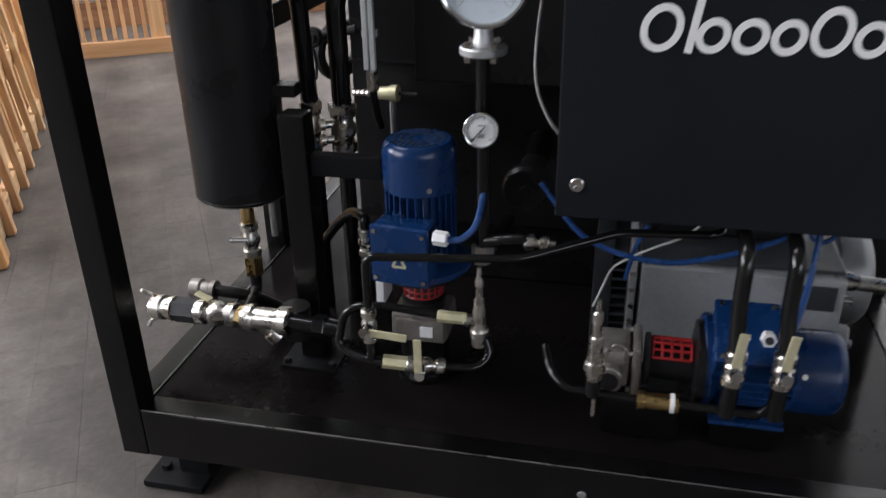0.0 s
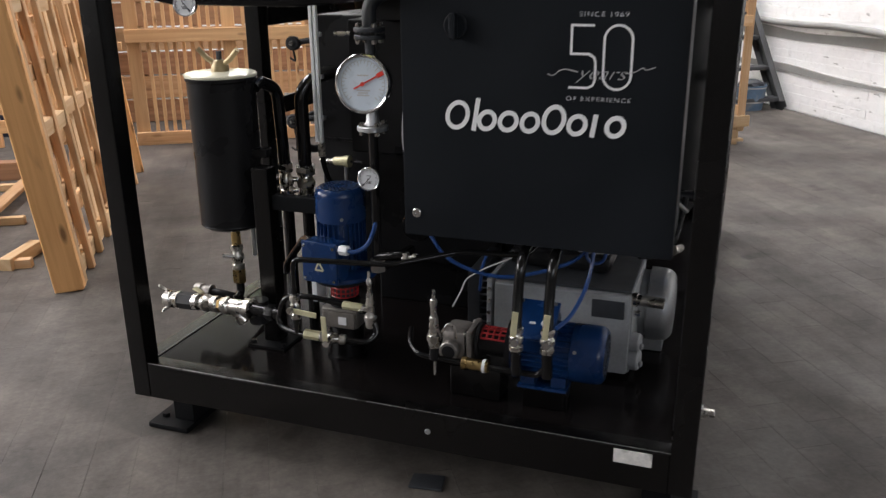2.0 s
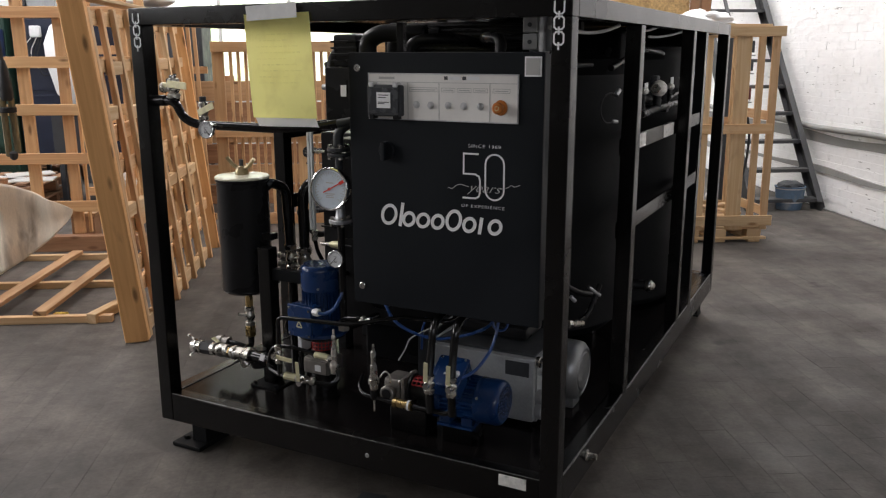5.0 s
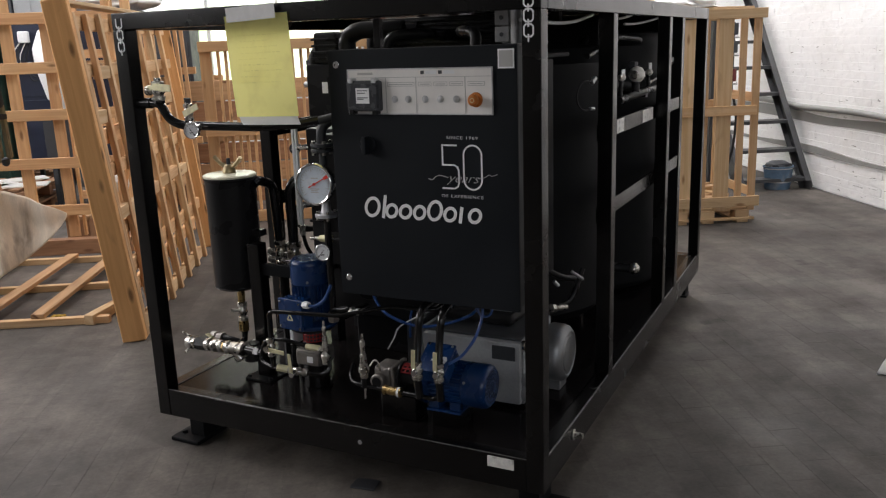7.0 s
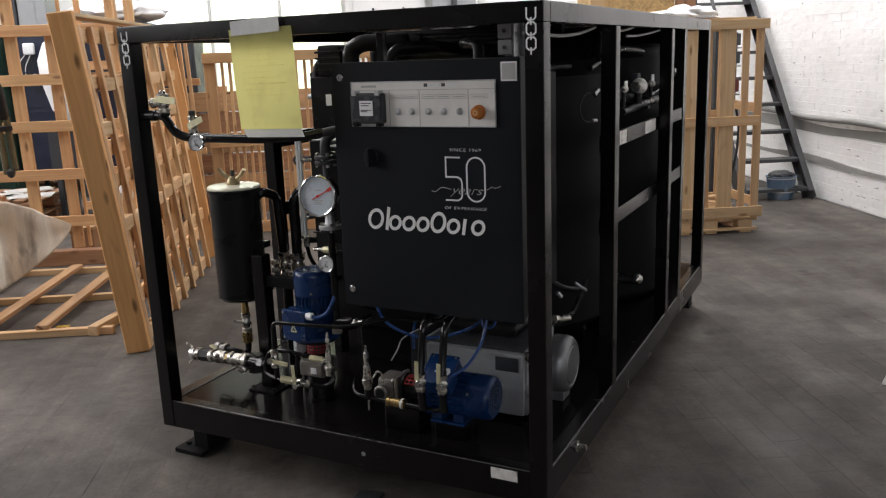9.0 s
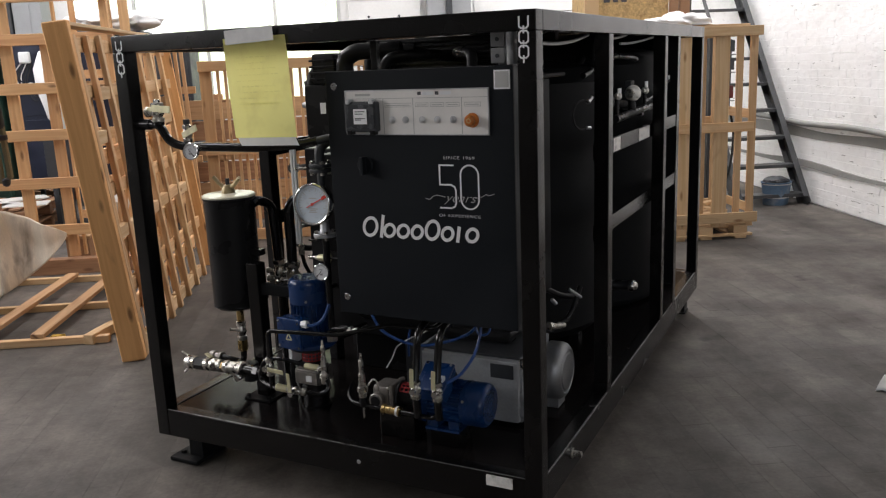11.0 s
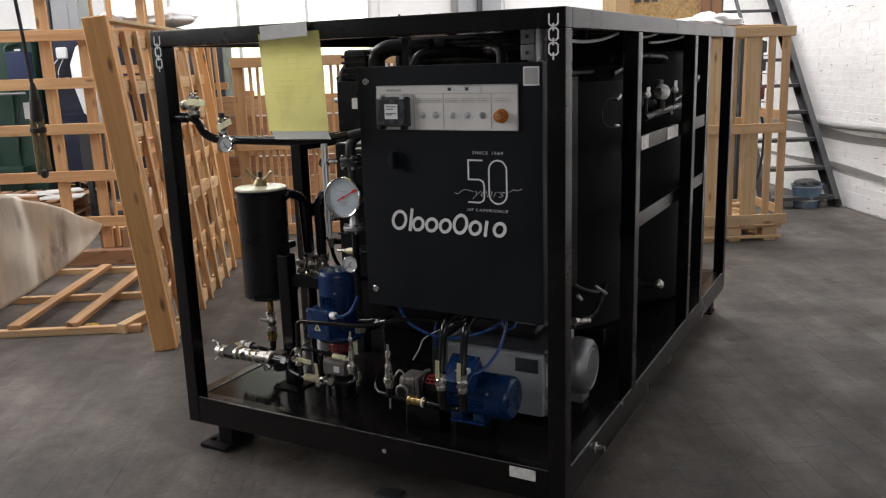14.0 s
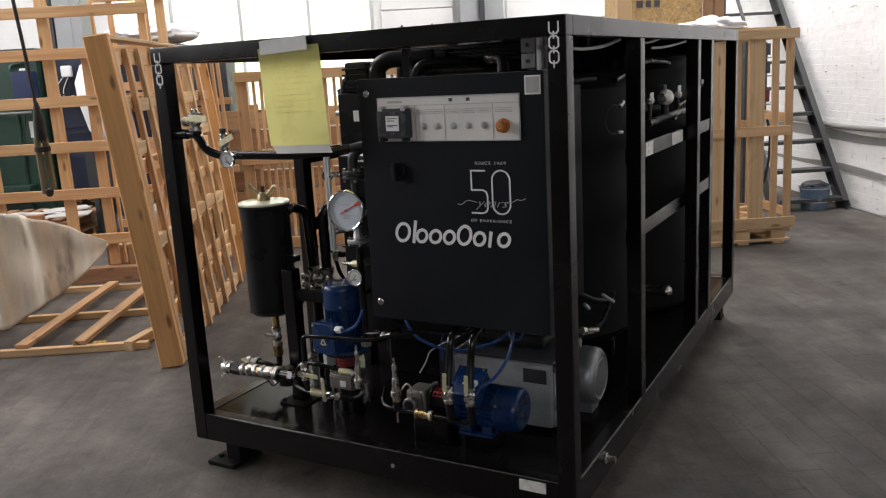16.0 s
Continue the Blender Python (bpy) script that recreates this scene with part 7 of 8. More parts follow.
def instrument_tree():
    t = thing("instrument_riser", "black riser with grey flanges that carries the gauges", "pipework", (0.735, 0.17, DECK_Z))
    x, y = 0.724, 0.178
    part("riser", pipe([(x, y, 0.555), (x, y, 0.925)], 0.013), PIPE_BLACK, t)
    part("lower_neck", lathe((x, y, 0.938), (0, 0, 1), [(0, 0.024), (0.008, 0.018), (0.03, 0.015), (0.045, 0.015)], 20), GALV, t)
    part("upper_riser", pipe([(x, y, 1.05), (x, y, 1.165)], 0.013), DARK, t)
    part("top_pipe", pipe([(x, y, 1.185), (x, y, 1.245), (0.78, y + 0.03, 1.280), (0.86, 0.20, 1.288)], 0.018, 0.05), DARK, t)
    flange(t, (x, y, 0.930), 0.041)
    flange(t, (x, y, 1.162), 0.040, 0.012, mat=DARK)
    flange(t, (x, y, 1.180), 0.040, 0.012, mat=DARK)
    part("test_cock", pipe([(x - 0.045, y - 0.02, 1.170), (x - 0.085, y - 0.03, 1.170)], 0.006, seg=10), STEEL, t)
    gauge("dial_thermometer", "large chrome dial thermometer with a red pointer", (0.739, 0.098, 1.055), 0.0735, (0.04, -1, 0.06), BIG_DIAL, 62, NEEDLE, None, 0.62)
    part("neck", pipe([(0.737, 0.125, 1.055), (x, y, 1.055)], 0.016), CHROME, t)
    gauge("pressure_gauge", "small chrome pressure gauge with a white dial", (0.729, 0.130, 0.804), 0.031, (0.10, -1, 0.08), DIAL, 222, DARK_PRINT, None, 0.6)
    part("gauge_stem", pipe([(0.729, 0.142, 0.804), (x, y, 0.812)], 0.007, seg=10), STEEL, t)
    part("foot_tee", hexnut((x, y, 0.53), (x, y, 0.565), 0.022), CAST, t)
    part("foot_elbow", pipe([(x, y, 0.54), (x + 0.01, y + 0.05, 0.535), (x + 0.02, y + 0.20, 0.53)], 0.014, 0.03), PIPE_BLACK, t)
    part("side_elbow", pipe([(x, y, 0.572), (0.768, 0.166, 0.584), (0.80, 0.165, 0.590), (0.812, 0.165, 0.584)], 0.013, 0.02), PIPE_BLACK, t)
    part("side_nut", hexnut((0.806, 0.165, 0.584), (0.822, 0.165, 0.584), 0.0155), STEEL, t)
    part("side_nipple", lathe((0.822, 0.165, 0.584), (1, 0, 0), [(0, 0.009), (0.010, 0.009), (0.012, 0.013), (0.026, 0.013), (0.030, 0.008), (0.040, 0.008)], 14), STEEL, t)
    e = thing("bleed_valve", "slim zinc bleed valve with a ribbed hose nipple", "valve", (0.40, 0.59, 0.66))
    part("body", lathe((0.395, 0.592, 0.728), (1, -0.1, 0.05), [(0, 0.012), (0.003, 0.014), (0.04, 0.016), (0.042, 0.019), (0.060, 0.019), (0.062, 0.010)], 14), PALE_HANDLE, e)
    part("nipple", lathe((0.342, 0.598, 0.725), (1, -0.1, 0.05), [(0.011 * k + o, r) for k in range(5) for o, r in ((0, 0.007), (0.008, 0.009))], 12), STEEL, e)
    part("rod", cyl((0.455, 0.586, 0.731), (0.50, 0.582, 0.731), 0.004, 8), RUBBER, e)
    part("stem", cyl((0.44, 0.588, 0.62), (0.44, 0.588, 0.712), 0.008, 10), ALU, e)
    part("elbow", pipe([(0.44, 0.588, 0.63), (0.44, 0.60, 0.60), (0.44, 0.66, 0.60)], 0.010, 0.02), BLACK, e)
    s = thing("sight_glass", "long white sight-glass level gauge with slotted guard", "level gauge", (0.50, 0.385, 0.80))
    for dx in (-0.007, 0.007):
        part("guard_rail", beam((0.456 + dx, 0.385, 0.835), (0.456 + dx, 0.385, 1.30), 0.010, 0.012, 0.001, up=(0, 1, 0)), WHITE_PLASTIC, s)
    part("tube", cyl((0.456, 0.395, 0.83), (0.456, 0.395, 1.31), 0.006, 12), GALV, s)
    for z in (0.90, 1.02, 1.14, 1.23):
        part("clip", box(0.439, 0.473, 0.388, 0.402, z, z + 0.012, 0.001), GALV, s)
    part("lower_fitting", hexnut((0.456, 0.395, 0.79), (0.456, 0.395, 0.83), 0.013), STEEL, s)
    part("stand", pipe([(0.456, 0.395, 0.79), (0.456, 0.41, 0.74), (0.456, 0.44, 0.70)], 0.008, 0.02), BLACK, s)


def cross_pipe():
    """The pipe that crosses the front at chest height."""
    c = thing("cross_pipe", "black pipe crossing the frame with zinc valves and a gauge", "pipework", (0.4, 0.06, 1.25))
    part("stub", cyl((TUBE, 0.045, 1.335), (0.115, 0.045, 1.335), 0.019, 18), BLACK, c)
    part("pipe", pipe([(0.10, 0.045, 1.335), (0.155, 0.045, 1.335), (0.185, 0.05, 1.275), (0.24, 0.055, 1.255), (0.55, 0.09, 1.250), (0.70, 0.13, 1.258), (0.76, 0.15, 1.27)], 0.0155, 0.04), PIPE_BLACK, c)
    part("hose_end", pipe([(0.74, 0.142, 1.265), (0.80, 0.165, 1.278), (0.872, 0.19, 1.295)], 0.014, 0.02), DARK, c)
    part("drop", cyl((0.155, 0.045, 1.335), (0.155, 0.045, 1.350), 0.018, 14), PIPE_BLACK, c)
    v = valve_body(c, (0.155, 0.042, 1.378), (0, 0, 1), 0.023, 0.070)
    part("side_port", lathe((0.135, 0.040, 1.380), (-1, -0.1, 0), [(0, 0.014), (0.014, 0.014), (0.016, 0.018), (0.028, 0.018), (0.030, 0.010)], 12), STEEL, v)
    part("stem", cyl((0.155, 0.042, 1.405), (0.155, 0.042, 1.424), 0.012, 14, edge=0.002), CHROME, v)
    part("lever", beam((0.150, 0.020, 1.394), (0.245, 0.010, 1.388), 0.004, 0.024, 0.001), PALE_HANDLE, v)
    part("flow_body", box(0.118, 0.190, 0.026, 0.060, 1.376, 1.398, 0.004), PALE_HANDLE, v)
    v = valve_body(c, (0.272, 0.056, 1.302), (0, 0, 1), 0.017, 0.062)
    part("handle_cap", cyl((0.272, 0.056, 1.334), (0.272, 0.056, 1.352), 0.012, 12, edge=0.002), DARK, v)
    part("stem", cyl((0.272, 0.056, 1.326), (0.272, 0.056, 1.336), 0.008, 12), CHROME, v)
    part("lever", beam((0.268, 0.034, 1.296), (0.345, 0.024, 1.326), 0.004, 0.022, 0.001), PALE_HANDLE, v)
    gauge("pressure_gauge", "small chrome pressure gauge on the crossing pipe", (0.330, 0.000, 1.245), 0.030, (0.15, -1, 0.08), DIAL, 140, DARK_PRINT, (0.01, 0.035, 0.012), 0.55)


def inner_plant():
    """Black tanks, pipes and fittings inside the skid, and two added dark boxes."""
    t = thing("heater_tank", "tall black oil heater tank behind the control cabinet", "tank", (1.32, 0.48, DECK_Z))
    part("shell", lathe((1.24, 0.52, 0.66), (0, 0, 1), [(0, 0.16), (0.02, 0.185), (0.79, 0.185), (0.795, 0.17)], 8, start=math.pi / 8), SHADE_BLACK, t)
    part("lid", box(1.05, 1.43, 0.34, 0.70, 1.456, 1.472, 0.006), SHADE_BLACK, t)
    part("support", box(1.14, 1.20, 0.60, 0.66, DECK_Z, 0.66, 0.003), BLACK, t)
    part("label", box(1.4115, 1.4135, 0.50, 0.522, 1.27, 1.33, 0.0004), GALV, t)
    t = thing("vacuum_tank", "large black vacuum vessel in the middle of the skid", "tank", (0.95, 1.05, DECK_Z))
    part("shell", lathe((1.06, 1.14, 0.30), (0, 0, 1), [(0, 0.14), (0.03, 0.32), (0.08, 0.37), (1.12, 0.37), (1.18, 0.32), (1.21, 0.14)], 48), SHADE_BLACK, t)
    for k in range(3):
        q = 2.1 * k + 0.4
        part("leg", box(1.06 + 0.22 * math.cos(q) - 0.025, 1.06 + 0.22 * math.cos(q) + 0.025, 1.14 + 0.22 * math.sin(q) - 0.025, 1.14 + 0.22 * math.sin(q) + 0.025, DECK_Z, 0.34, 0.003), BLACK, t)
    part("top_elbow", pipe([(1.06, 1.14, 1.50), (1.06, 1.10, 1.545), (1.06, 0.90, 1.545), (1.00, 0.62, 1.54)], 0.035, 0.08), BLACK, t)
    t = thing("degassing_tank", "black box-shaped degassing tank with a riveted lid", "tank", (0.62, 0.72, DECK_Z))
    part("shell", box(0.315, 0.93, 0.60, 0.86, 0.395, 1.19, 0.008), BLACK, t)
    part("upper_box", box(0.566, 0.90, 0.338, 0.50, 1.252, 1.458, 0.008), BLACK, t)
    part("upper_neck", box(0.62, 0.90, 0.40, 0.70, 1.192, 1.2515, 0.004), BLACK, t)
    part("lower_tank", box(0.50, 0.92, 0.62, 0.84, DECK_Z, 0.3945, 0.006), BLACK, t)
    part("elbow", pipe([(0.555, 0.40, 1.44), (0.556, 0.40, 1.485), (0.575, 0.41, 1.515), (0.61, 0.43, 1.52)], 0.020, 0.04), RUBBER, t)
    part("actuator", box(0.600, 0.70, 0.345, 0.43, 1.4585, 1.570, 0.010), BLACK, t)
    part("actuator_pipe", pipe([(0.735, 0.36, 1.50), (0.735, 0.36, 1.545), (0.775, 0.37, 1.572), (0.93, 0.42, 1.572)], 0.030, 0.045), BLACK, t)
    for z in (1.475, 1.497, 1.519, 1.541):
        part("actuator_rib", box(0.594, 0.706, 0.340, 0.435, z, z + 0.008, 0.002), BLACK, t)
    part("gland", lathe((0.566, 0.38, 1.385), (-1, 0, 0), [(0, 0.016), (0.012, 0.016), (0.014, 0.011), (0.04, 0.011)], 14), GALV, t)
    part("elbow", pipe([(0.566, 0.42, 1.42), (0.53, 0.42, 1.425), (0.51, 0.43, 1.47)], 0.016, 0.03), RUBBER, t)
    part("front_box", box(0.52, 0.93, 0.44, 0.598, 0.80, 1.19, 0.008), BLACK, t)
    part("seam", box(0.309, 0.936, 0.594, 0.866, 0.79, 0.798, 0.002), BLACK, t)
    part("label", box(0.636, 0.660, 0.3358, 0.3375, 1.355, 1.395, 0.0004), PRINT, t, "small white label")
    for x in (0.34, 0.88):
        for y in (0.64, 0.80) if x < 0.5 else ():
            part("leg", box(x, x + 0.04, y, y + 0.05, DECK_Z, 0.395, 0.003), BLACK, t)
    part("port", cyl((0.60, 0.54, 1.40), (0.56, 0.53, 1.40), 0.016, 14), DARK, t)
    part("port", cyl((0.60, 0.54, 1.28), (0.55, 0.53, 1.28), 0.013, 14), DARK, t)
    part("round_cover", lathe((0.771, 0.60, 0.622), (0, -1, 0), [(0, 0.028), (0.222, 0.028), (0.226, 0.046), (0.248, 0.048), (0.256, 0.042), (0.258, 0.012), (0.264, 0.010), (0.264, 0.0)], 28), BLACK, t)
    part("vent_ring", ring((0.262, 0.66, 0.80), (1, -0.45, 0), 0.060, 0.013, 28, 10), RUBBER, t)
    part("vent_neck", pipe([(0.27, 0.67, 0.76), (0.315, 0.70, 0.76)], 0.02), BLACK, t)
    part("elbow", pipe([(0.72, 0.54, 1.50), (0.72, 0.54, 1.56), (0.80, 0.54, 1.57), (0.90, 0.56, 1.57)], 0.030, 0.06), BLACK, t)
    # Tall black box, added only to stop the windows mirroring in the deck.
    k = thing("reflection_blocker", "added tall black box that keeps window reflections off the deck", "tank", (0.34, 1.1, DECK_Z))
    part("shell", box(0.19, 0.50, 0.90, 1.40, DECK_Z, 1.15, 0.012), SHADE_BLACK, k)
    part("lid", box(0.18, 0.51, 0.89, 1.41, 1.151, 1.163, 0.004), SHADE_BLACK, k)
    k = thing("oil_cooler", "black finned oil cooler set high behind the control cabinet", "cooler", (1.15, 0.56, 1.2))
    part("core", box(0.68, 1.28, 0.56, 0.66, 1.475, 1.615, 0.006), BLACK, k)
    for z in (1.487, 1.503, 1.519, 1.535, 1.551, 1.567, 1.583, 1.599):
        part("fin", box(0.685, 1.275, 0.545, 0.5595, z, z + 0.006, 0.001), BLACK, k)
    p = thing("top_pipework", "bent black rubber pipes running under the top rail", "pipework", (1.1, 0.4, 1.5))
    part("pipe", pipe([(0.93, 0.30, 1.49), (0.95, 0.31, 1.545), (1.00, 0.33, 1.552), (1.05, 0.40, 1.552), (1.05, 0.60, 1.54)], 0.018, 0.05), BLACK, p)
    part("pipe", pipe([(1.27, 0.30, 1.50), (1.26, 0.32, 1.55), (1.20, 0.36, 1.555), (1.12, 0.46, 1.555), (1.12, 0.60, 1.54)], 0.018, 0.06), BLACK, p)
    part("strut", box(1.008, 1.032, 0.135, 0.155, 1.508, 1.598, 0.002), FRAME, p)
    part("hose", pipe([(1.50, 0.14, 1.575), (1.50, 0.44, 1.566), (1.50, 0.60, 1.577), (1.50, 0.74, 1.600)], 0.0058, 0.10, 10), CABLE_WHITE, p)
    part("hose", pipe([(1.50, 0.93, 1.588), (1.50, 1.07, 1.590), (1.50, 1.20, 1.604), (1.50, 1.32, 1.626)], 0.0055, 0.10, 10), CABLE_WHITE, p)
    part("hose", pipe([(1.50, 1.12, 1.569), (1.50, 1.25, 1.570), (1.50, 1.45, 1.582), (1.50, 1.67, 1.603)], 0.0055, 0.10, 10), CABLE_WHITE, p)
    s = thing("side_valves", "row of bright zinc valves on a black manifold inside the skid", "pipe fitting", (1.50, 0.98, 1.33))
    part("manifold", pipe([(1.488, 1.10, 1.258), (1.488, 1.66, 1.272)], 0.017), BLACK, s)
    for y, r in ((1.135, 0.016), (1.349, 0.036), (1.552, 0.017)):
        b = bmesh.new()
        bmesh.ops.create_uvsphere(b, u_segments=20, v_segments=12, radius=r, matrix=Matrix.Translation((1.49, y, 1.352)))
        part("ball", b, TAG, s)
        part("neck", cyl((1.486, y, 1.27), (1.485, y, 1.340), r * 0.5, 14), BLACK, s)
        part("nut", hexnut((1.49, y - r - 0.022, 1.354), (1.49, y - r, 1.352), r * 0.6), STEEL, s)
    part("gauge_box", box(1.430, 1.460, 1.420, 1.475, 1.340, 1.405, 0.006), DARK, s, "dull metal box")
    part("tag", box(1.492, 1.496, 1.115, 1.160, 1.350, 1.385, 0.001), WHITE_PLASTIC, s, "white tag")
    part("tag", box(1.492, 1.496, 1.53, 1.575, 1.365, 1.395, 0.001), WHITE_PLASTIC, s, "white tag")
    part("tag", box(1.488, 1.492, 1.99, 2.02, 1.375, 1.405, 0.001), WHITE_PLASTIC, s, "white tag")
    part("tag_rod", pipe([(1.488, 1.55, 1.30), (1.488, 1.80, 1.33), (1.488, 2.01, 1.380)], 0.008, 0.1), BLACK, s)
    part("hose", pipe([(1.27, 1.25, 1.29), (1.27, 1.23, 1.46), (1.27, 1.29, 1.52), (1.27, 1.42, 1.505), (1.26, 1.56, 1.44), (1.26, 1.57, 1.30)], 0.018, 0.07), SHADE_BLACK, s)
    part("hose", pipe([(1.44, 1.15, 1.30), (1.445, 1.22, 1.33), (1.44, 1.30, 1.31), (1.43, 1.42, 1.30)], 0.016, 0.05), RUBBER, s)
    b = bmesh.new()
    bmesh.ops.create_uvsphere(b, u_segments=20, v_segments=12, radius=0.027, matrix=Matrix.Translation((1.50, 1.335, 0.454)))
    o = thing("outlet_valve", "round bright outlet cap low inside the skid", "pipe fitting", (1.48, 1.335, 0.42))
    part("cap", b, STEEL, o)
    part("pipe", pipe([(1.49, 1.335, 0.454), (1.42, 1.33, 0.454), (1.34, 1.30, 0.454)], 0.022), BLACK, o)
    part("nut", hexnut((1.445, 1.335, 0.454), (1.476, 1.335, 0.454), 0.022), STEEL, o)
    c = thing("coil_cable", "thin dark cable coil beside the heater tank", "cable", (1.45, 0.62, 1.25))
    arc = [(1.485 + 0.018 * math.cos(radians(q)), 0.722 + 0.048 * math.cos(radians(q)), 1.31 + 0.054 * math.sin(radians(q))) for q in range(55, 296, 15)]
    part("loop", pipe(arc, 0.0034), RUBBER, c)
    part("plug", cyl(arc[0], (1.50, 0.775, 1.372), 0.009, 12), GALV, c)
    part("plug", cyl(arc[-1], (1.50, 0.765, 1.258), 0.006, 12), GALV, c)
    k = thing("rear_tank", "black round service tank at the rear of the skid", "tank", (1.0, 1.75, DECK_Z))
    part("shell", lathe((1.13, 1.84, DECK_Z + 0.016), (0, 0, 1), [(0, 0.34), (0.03, 0.36), (1.22, 0.36), (1.28, 0.32), (1.31, 0.12)], 48), SHADE_BLACK, k)
    part("pipe", pipe([(1.44, 1.56, 1.50), (1.44, 1.50, 1.51), (1.45, 1.20, 1.52), (1.44, 0.85, 1.45)], 0.012, 0.06), BLACK, k)
    part("bar", box(1.30, 1.50, 1.46, 1.50, 1.24, 1.27, 0.003), BLACK, k)
    # Invented black box that hides the bright hall and keeps this gap dark.
    h = thing("dark_filler", "added flat black box that fills the dark gap under the top", "tank", (0.9, 1.34, 1.43))
    part("shell", box(0.16, 1.33, 1.30, 1.46, 1.45, 1.600, 0.02), SHADE_BLACK, h)
    for x in (0.40, 1.10):
        part("hanger", box(x - 0.02, x + 0.02, 1.36, 1.40, 1.600, 1.643, 0.002), BLACK, h)
    q = thing("lower_pipework", "bent dark pipes with bright hose ends behind the corner post", "pipework", (1.45, 0.5, 0.55))
    part("pipe", pipe([(1.40, 0.40, 0.58), (1.45, 0.46, 0.56), (1.48, 0.60, 0.56), (1.49, 0.68, 0.66)], 0.010, 0.05), BLACK, q)
    part("pipe", pipe([(1.36, 0.60, 0.68), (1.42, 0.66, 0.62), (1.46, 0.74, 0.60)], 0.011, 0.05), BLACK, q)
    part("hose_end", cyl((1.490, 0.400, 0.605), (1.500, 0.485, 0.578), 0.011, 14), STEEL, q)
    part("hose_nut", hexnut((1.486, 0.385, 0.611), (1.490, 0.402, 0.605), 0.015), STEEL, q)
    part("hose_end", cyl((1.47, 0.62, 0.665), (1.50, 0.66, 0.625), 0.006, 12), GALV, q)
    part("hose_end", cyl((1.45, 0.50, 0.665), (1.46, 0.515, 0.645), 0.007, 12), GALV, q)


skid_frame()
placed(control_cabinet, -0.016, 0.036, -0.0028, sz=1.0248)
placed(paper_note, 0.013, 0.0, 0.033)
placed(filter_vessel, 0.015, 0.0, 0.014)
placed(support_columns, 0.01, 0.0, 0.014)
placed(inlet_line, 0.0, 0.0, 0.014)
placed(pump_station, 0.002, 0.006, 0.014)
placed(second_pump, 0.005, 0.004, 0.014, sz=1.008)
placed(vacuum_pump, 0.020, -0.004, 0.014, sz=1.008)
placed(hoses, 0.008, 0.006, 0.017)
placed(instrument_tree, -0.012, 0.035, 0.014, sz=1.004)
placed(cross_pipe, 0.0, -0.012, 0.023)
placed(inner_plant, 0.0, -0.06, 0.014, sy=1.22)

# ---- floor slabs, last ----


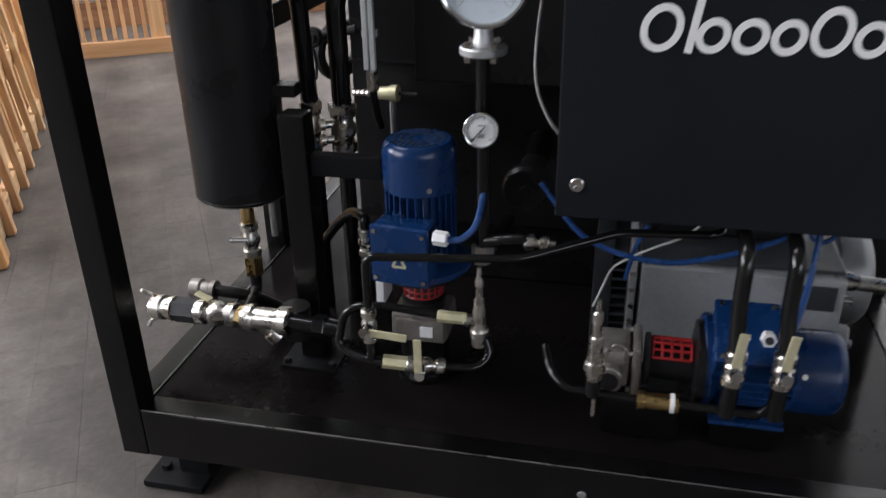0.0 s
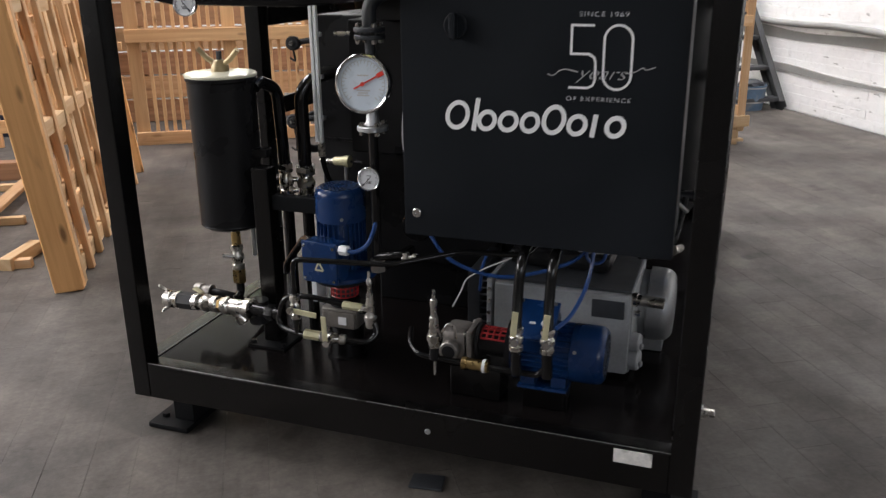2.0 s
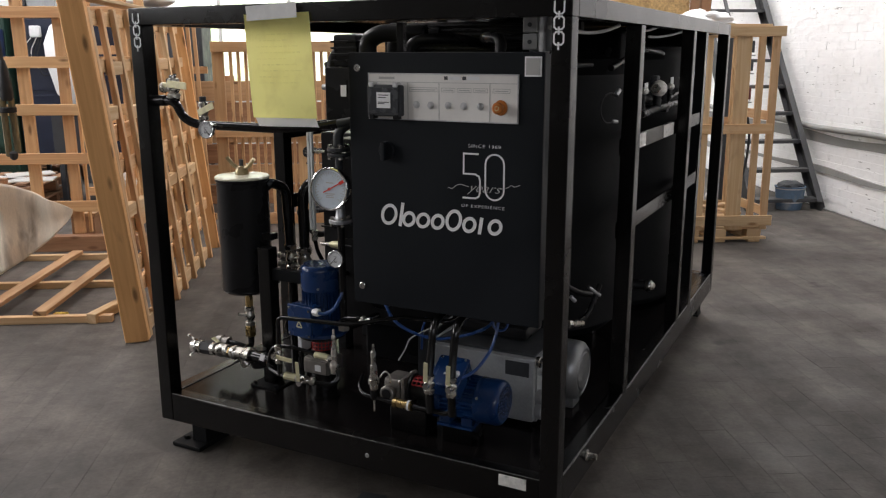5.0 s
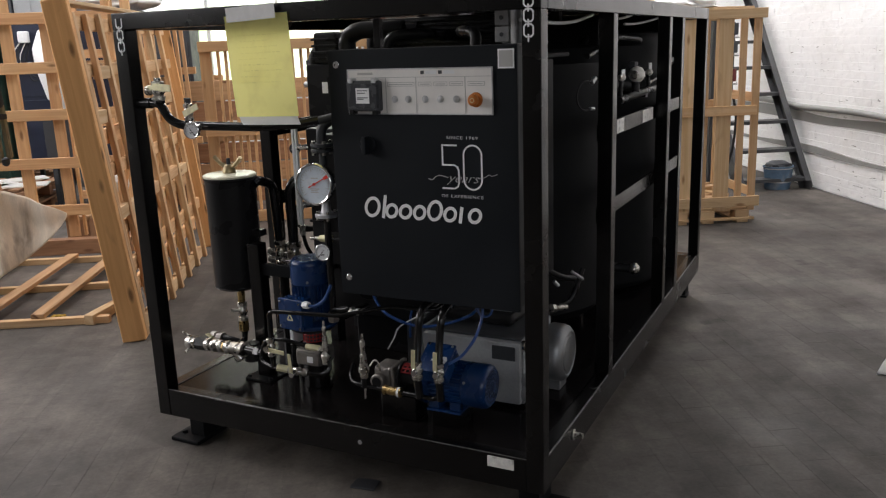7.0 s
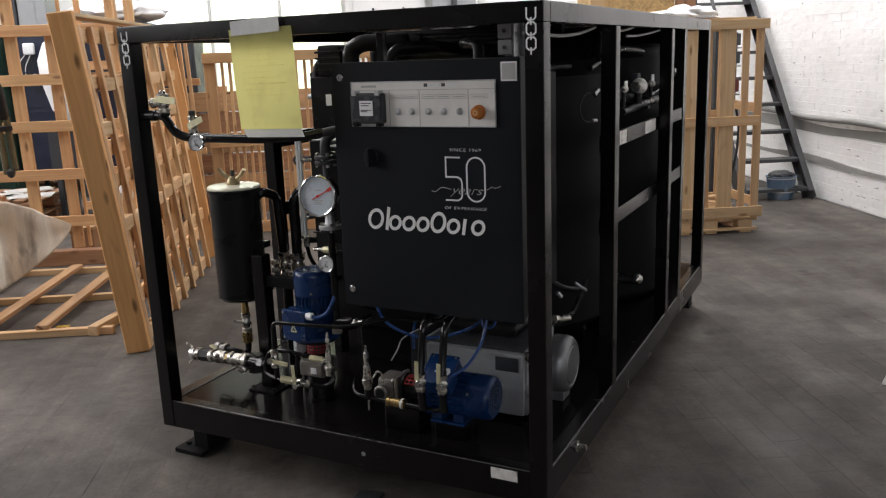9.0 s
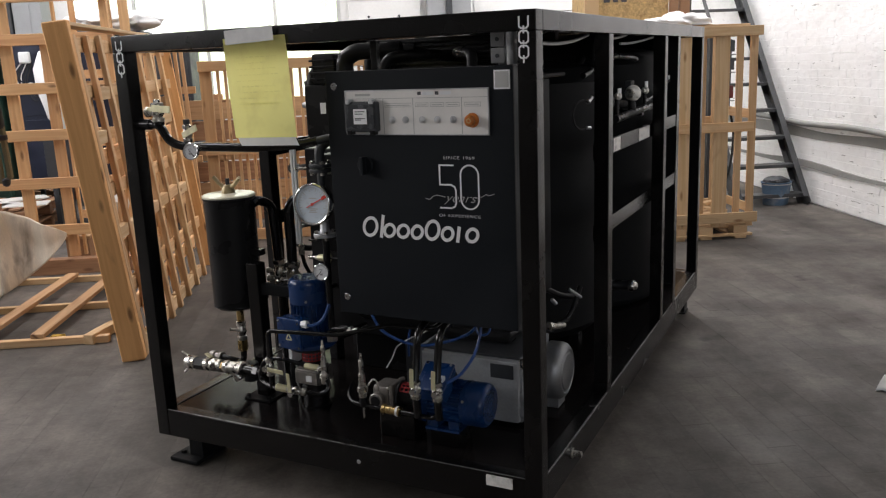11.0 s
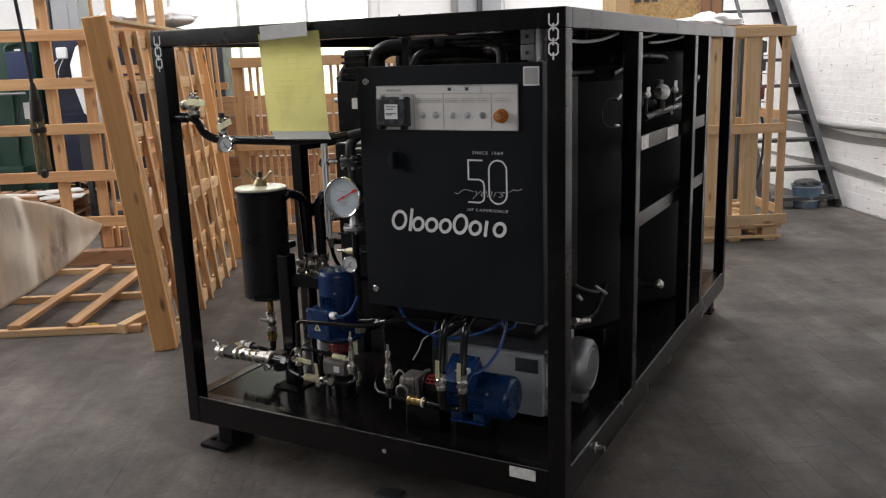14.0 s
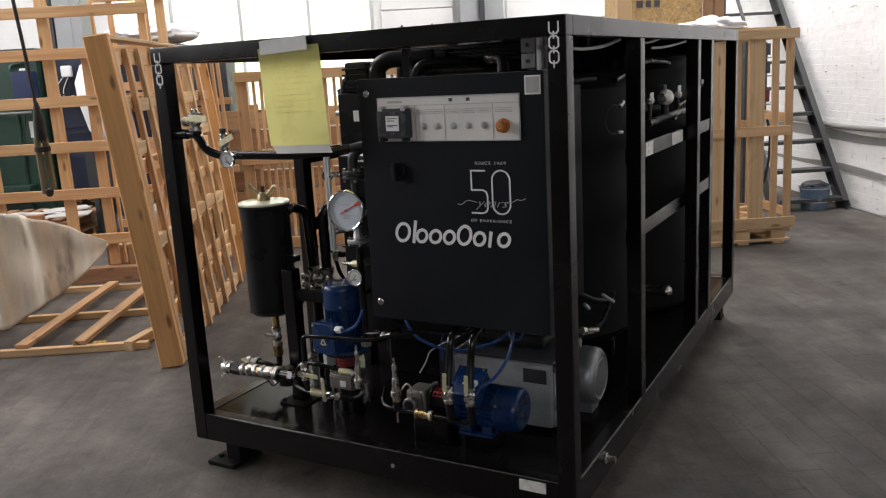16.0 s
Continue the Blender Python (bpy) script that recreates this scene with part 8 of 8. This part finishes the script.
def paving():
    """Small worn pavers in running bond; most joints are trodden shut, some gape."""
    random.seed(9)
    fl = bpy.data.objects["floor"]
    a, c = 0.126, 0.252

    def corners(gap):
        x, y = a / 2 - gap, c / 2 - gap
        e = 0.0004
        return ([(-x, -y, -0.012), (x, -y, -0.012), (x, y, -0.012), (-x, y, -0.012), (-x, -y, -e), (x, -y, -e), (x, y, -e), (-x, y, -e),
                 (-x + e, -y + e, 0), (x - e, -y + e, 0), (x - e, y - e, 0), (-x + e, y - e, 0)],
                [(0, 1, 5, 4), (1, 2, 6, 5), (2, 3, 7, 6), (3, 0, 4, 7), (4, 5, 9, 8), (5, 6, 10, 9), (6, 7, 11, 10), (7, 4, 8, 11), (8, 9, 10, 11)])
    meshes = []
    gaps = (0.00008, 0.00014, 0.0002, 0.0006)
    for gap in gaps:
        me = bpy.data.meshes.new("paver")
        me.from_pydata(corners(gap)[0], [], corners(gap)[1])
        me.materials.append(CONCRETE)
        meshes.append(me)
    inv = WORLD[fl.name].inverted()
    verts, faces = [], []
    n = 0
    for i in range(-70, 42):
        for j in range(-38, 41):
            u, v = (i + 0.5) * a, (j + 0.5 * (i % 2)) * c
            if not (LEFT + 0.1 < u < RIGHT - 0.07 and REAR + 0.15 < v < BACK - 0.15):
                continue
            k = random.choice((0, 0, 1, 1, 2, 2, 2, 3))
            worn = 0.35 if u < 0.9 else 0.8          # trodden smoother in the left aisle
            m = pose(u, v, random.uniform(-0.0008, 0.0) * worn, random.uniform(-0.12, 0.12) * worn, random.uniform(-0.15, 0.15) * worn, 0)
            if 1.7 < u < 3.9 and -1.5 < v < 2.8 and n < 300:
                ob = new("paver", meshes[k])
                ob.parent, ob.matrix_parent_inverse, ob.matrix_basis = fl, inv, HALL @ m
                n += 1
                continue
            vs, fs = corners(gaps[k])
            faces += [tuple(q + len(verts) for q in face) for face in fs]
            verts += [m @ Vector(p) for p in vs]
    me = bpy.data.meshes.new("paving")
    me.from_pydata(verts, [], faces)
    me.materials.append(CONCRETE)
    ob = new("paving", me)
    ob.parent, ob.matrix_parent_inverse, ob.matrix_basis = fl, inv, HALL
    tagged(ob, "worn grey pavers of the rest of the floor", kind="stuff")


paving()


# ---- bricks of the white wall ----


def brickwork():
    random.seed(21)
    wall = bpy.data.objects["wall_east"]
    inv = WORLD[wall.name].inverted()
    shapes = []
    for k in range(6):
        bm = box(-0.010, 0.0032, -0.1262, 0.1262, -0.0382, 0.0382, 0.0008, segments=1)
        for v in bm.verts:
            v.co += Vector((random.uniform(-0.001, 0.001), random.uniform(-0.0008, 0.0008), random.uniform(-0.0006, 0.0006)))
        me = bpy.data.meshes.new("brick")
        bm.to_mesh(me)
        bm.free()
        me.materials.append(WHITEWASH)
        shapes.append(me)
    rest = bmesh.new()
    n = 0
    for j in range(44):
        for i in range(30):
            v, z = 1.9 + (i + 0.5 * (j % 2)) * 0.2535, 0.038 + j * 0.0775
            m = pose(RIGHT - random.uniform(-0.0014, 0.0018), v, z, 0, random.uniform(-0.8, 0.8), random.uniform(-0.4, 0.4))
            if z < 1.9 and 3.3 < v < 6.6 and n < 300:
                ob = new("brick", shapes[(i * 7 + j * 3) % 6])
                ob.parent, ob.matrix_parent_inverse, ob.matrix_basis = wall, inv, HALL @ m
                n += 1
            else:
                box(-0.010, 0.0032, -0.1262, 0.1262, -0.0382, 0.0382, bm=rest, turn=m)
    tagged(part("brickwork", rest, WHITEWASH, wall, "whitewashed upper bricks of the wall", HALL), kind="stuff")


brickwork()


# ---- things that come in sets ----
for kind_of, together in (("relief_valve", "relief valves of the pumps"), ("pressure_gauge", "small pressure gauges"),
                          ("paper_sheet", "card sheets on the pallets"), ("pressure_switch", "pressure switches on their cables"), ("green_machine", "machines by the far wall")):
    for ob in list(scene.objects):
        if ob.parent is None and ob.name.split(".")[0] == kind_of:
            tagged(ob, group=together)
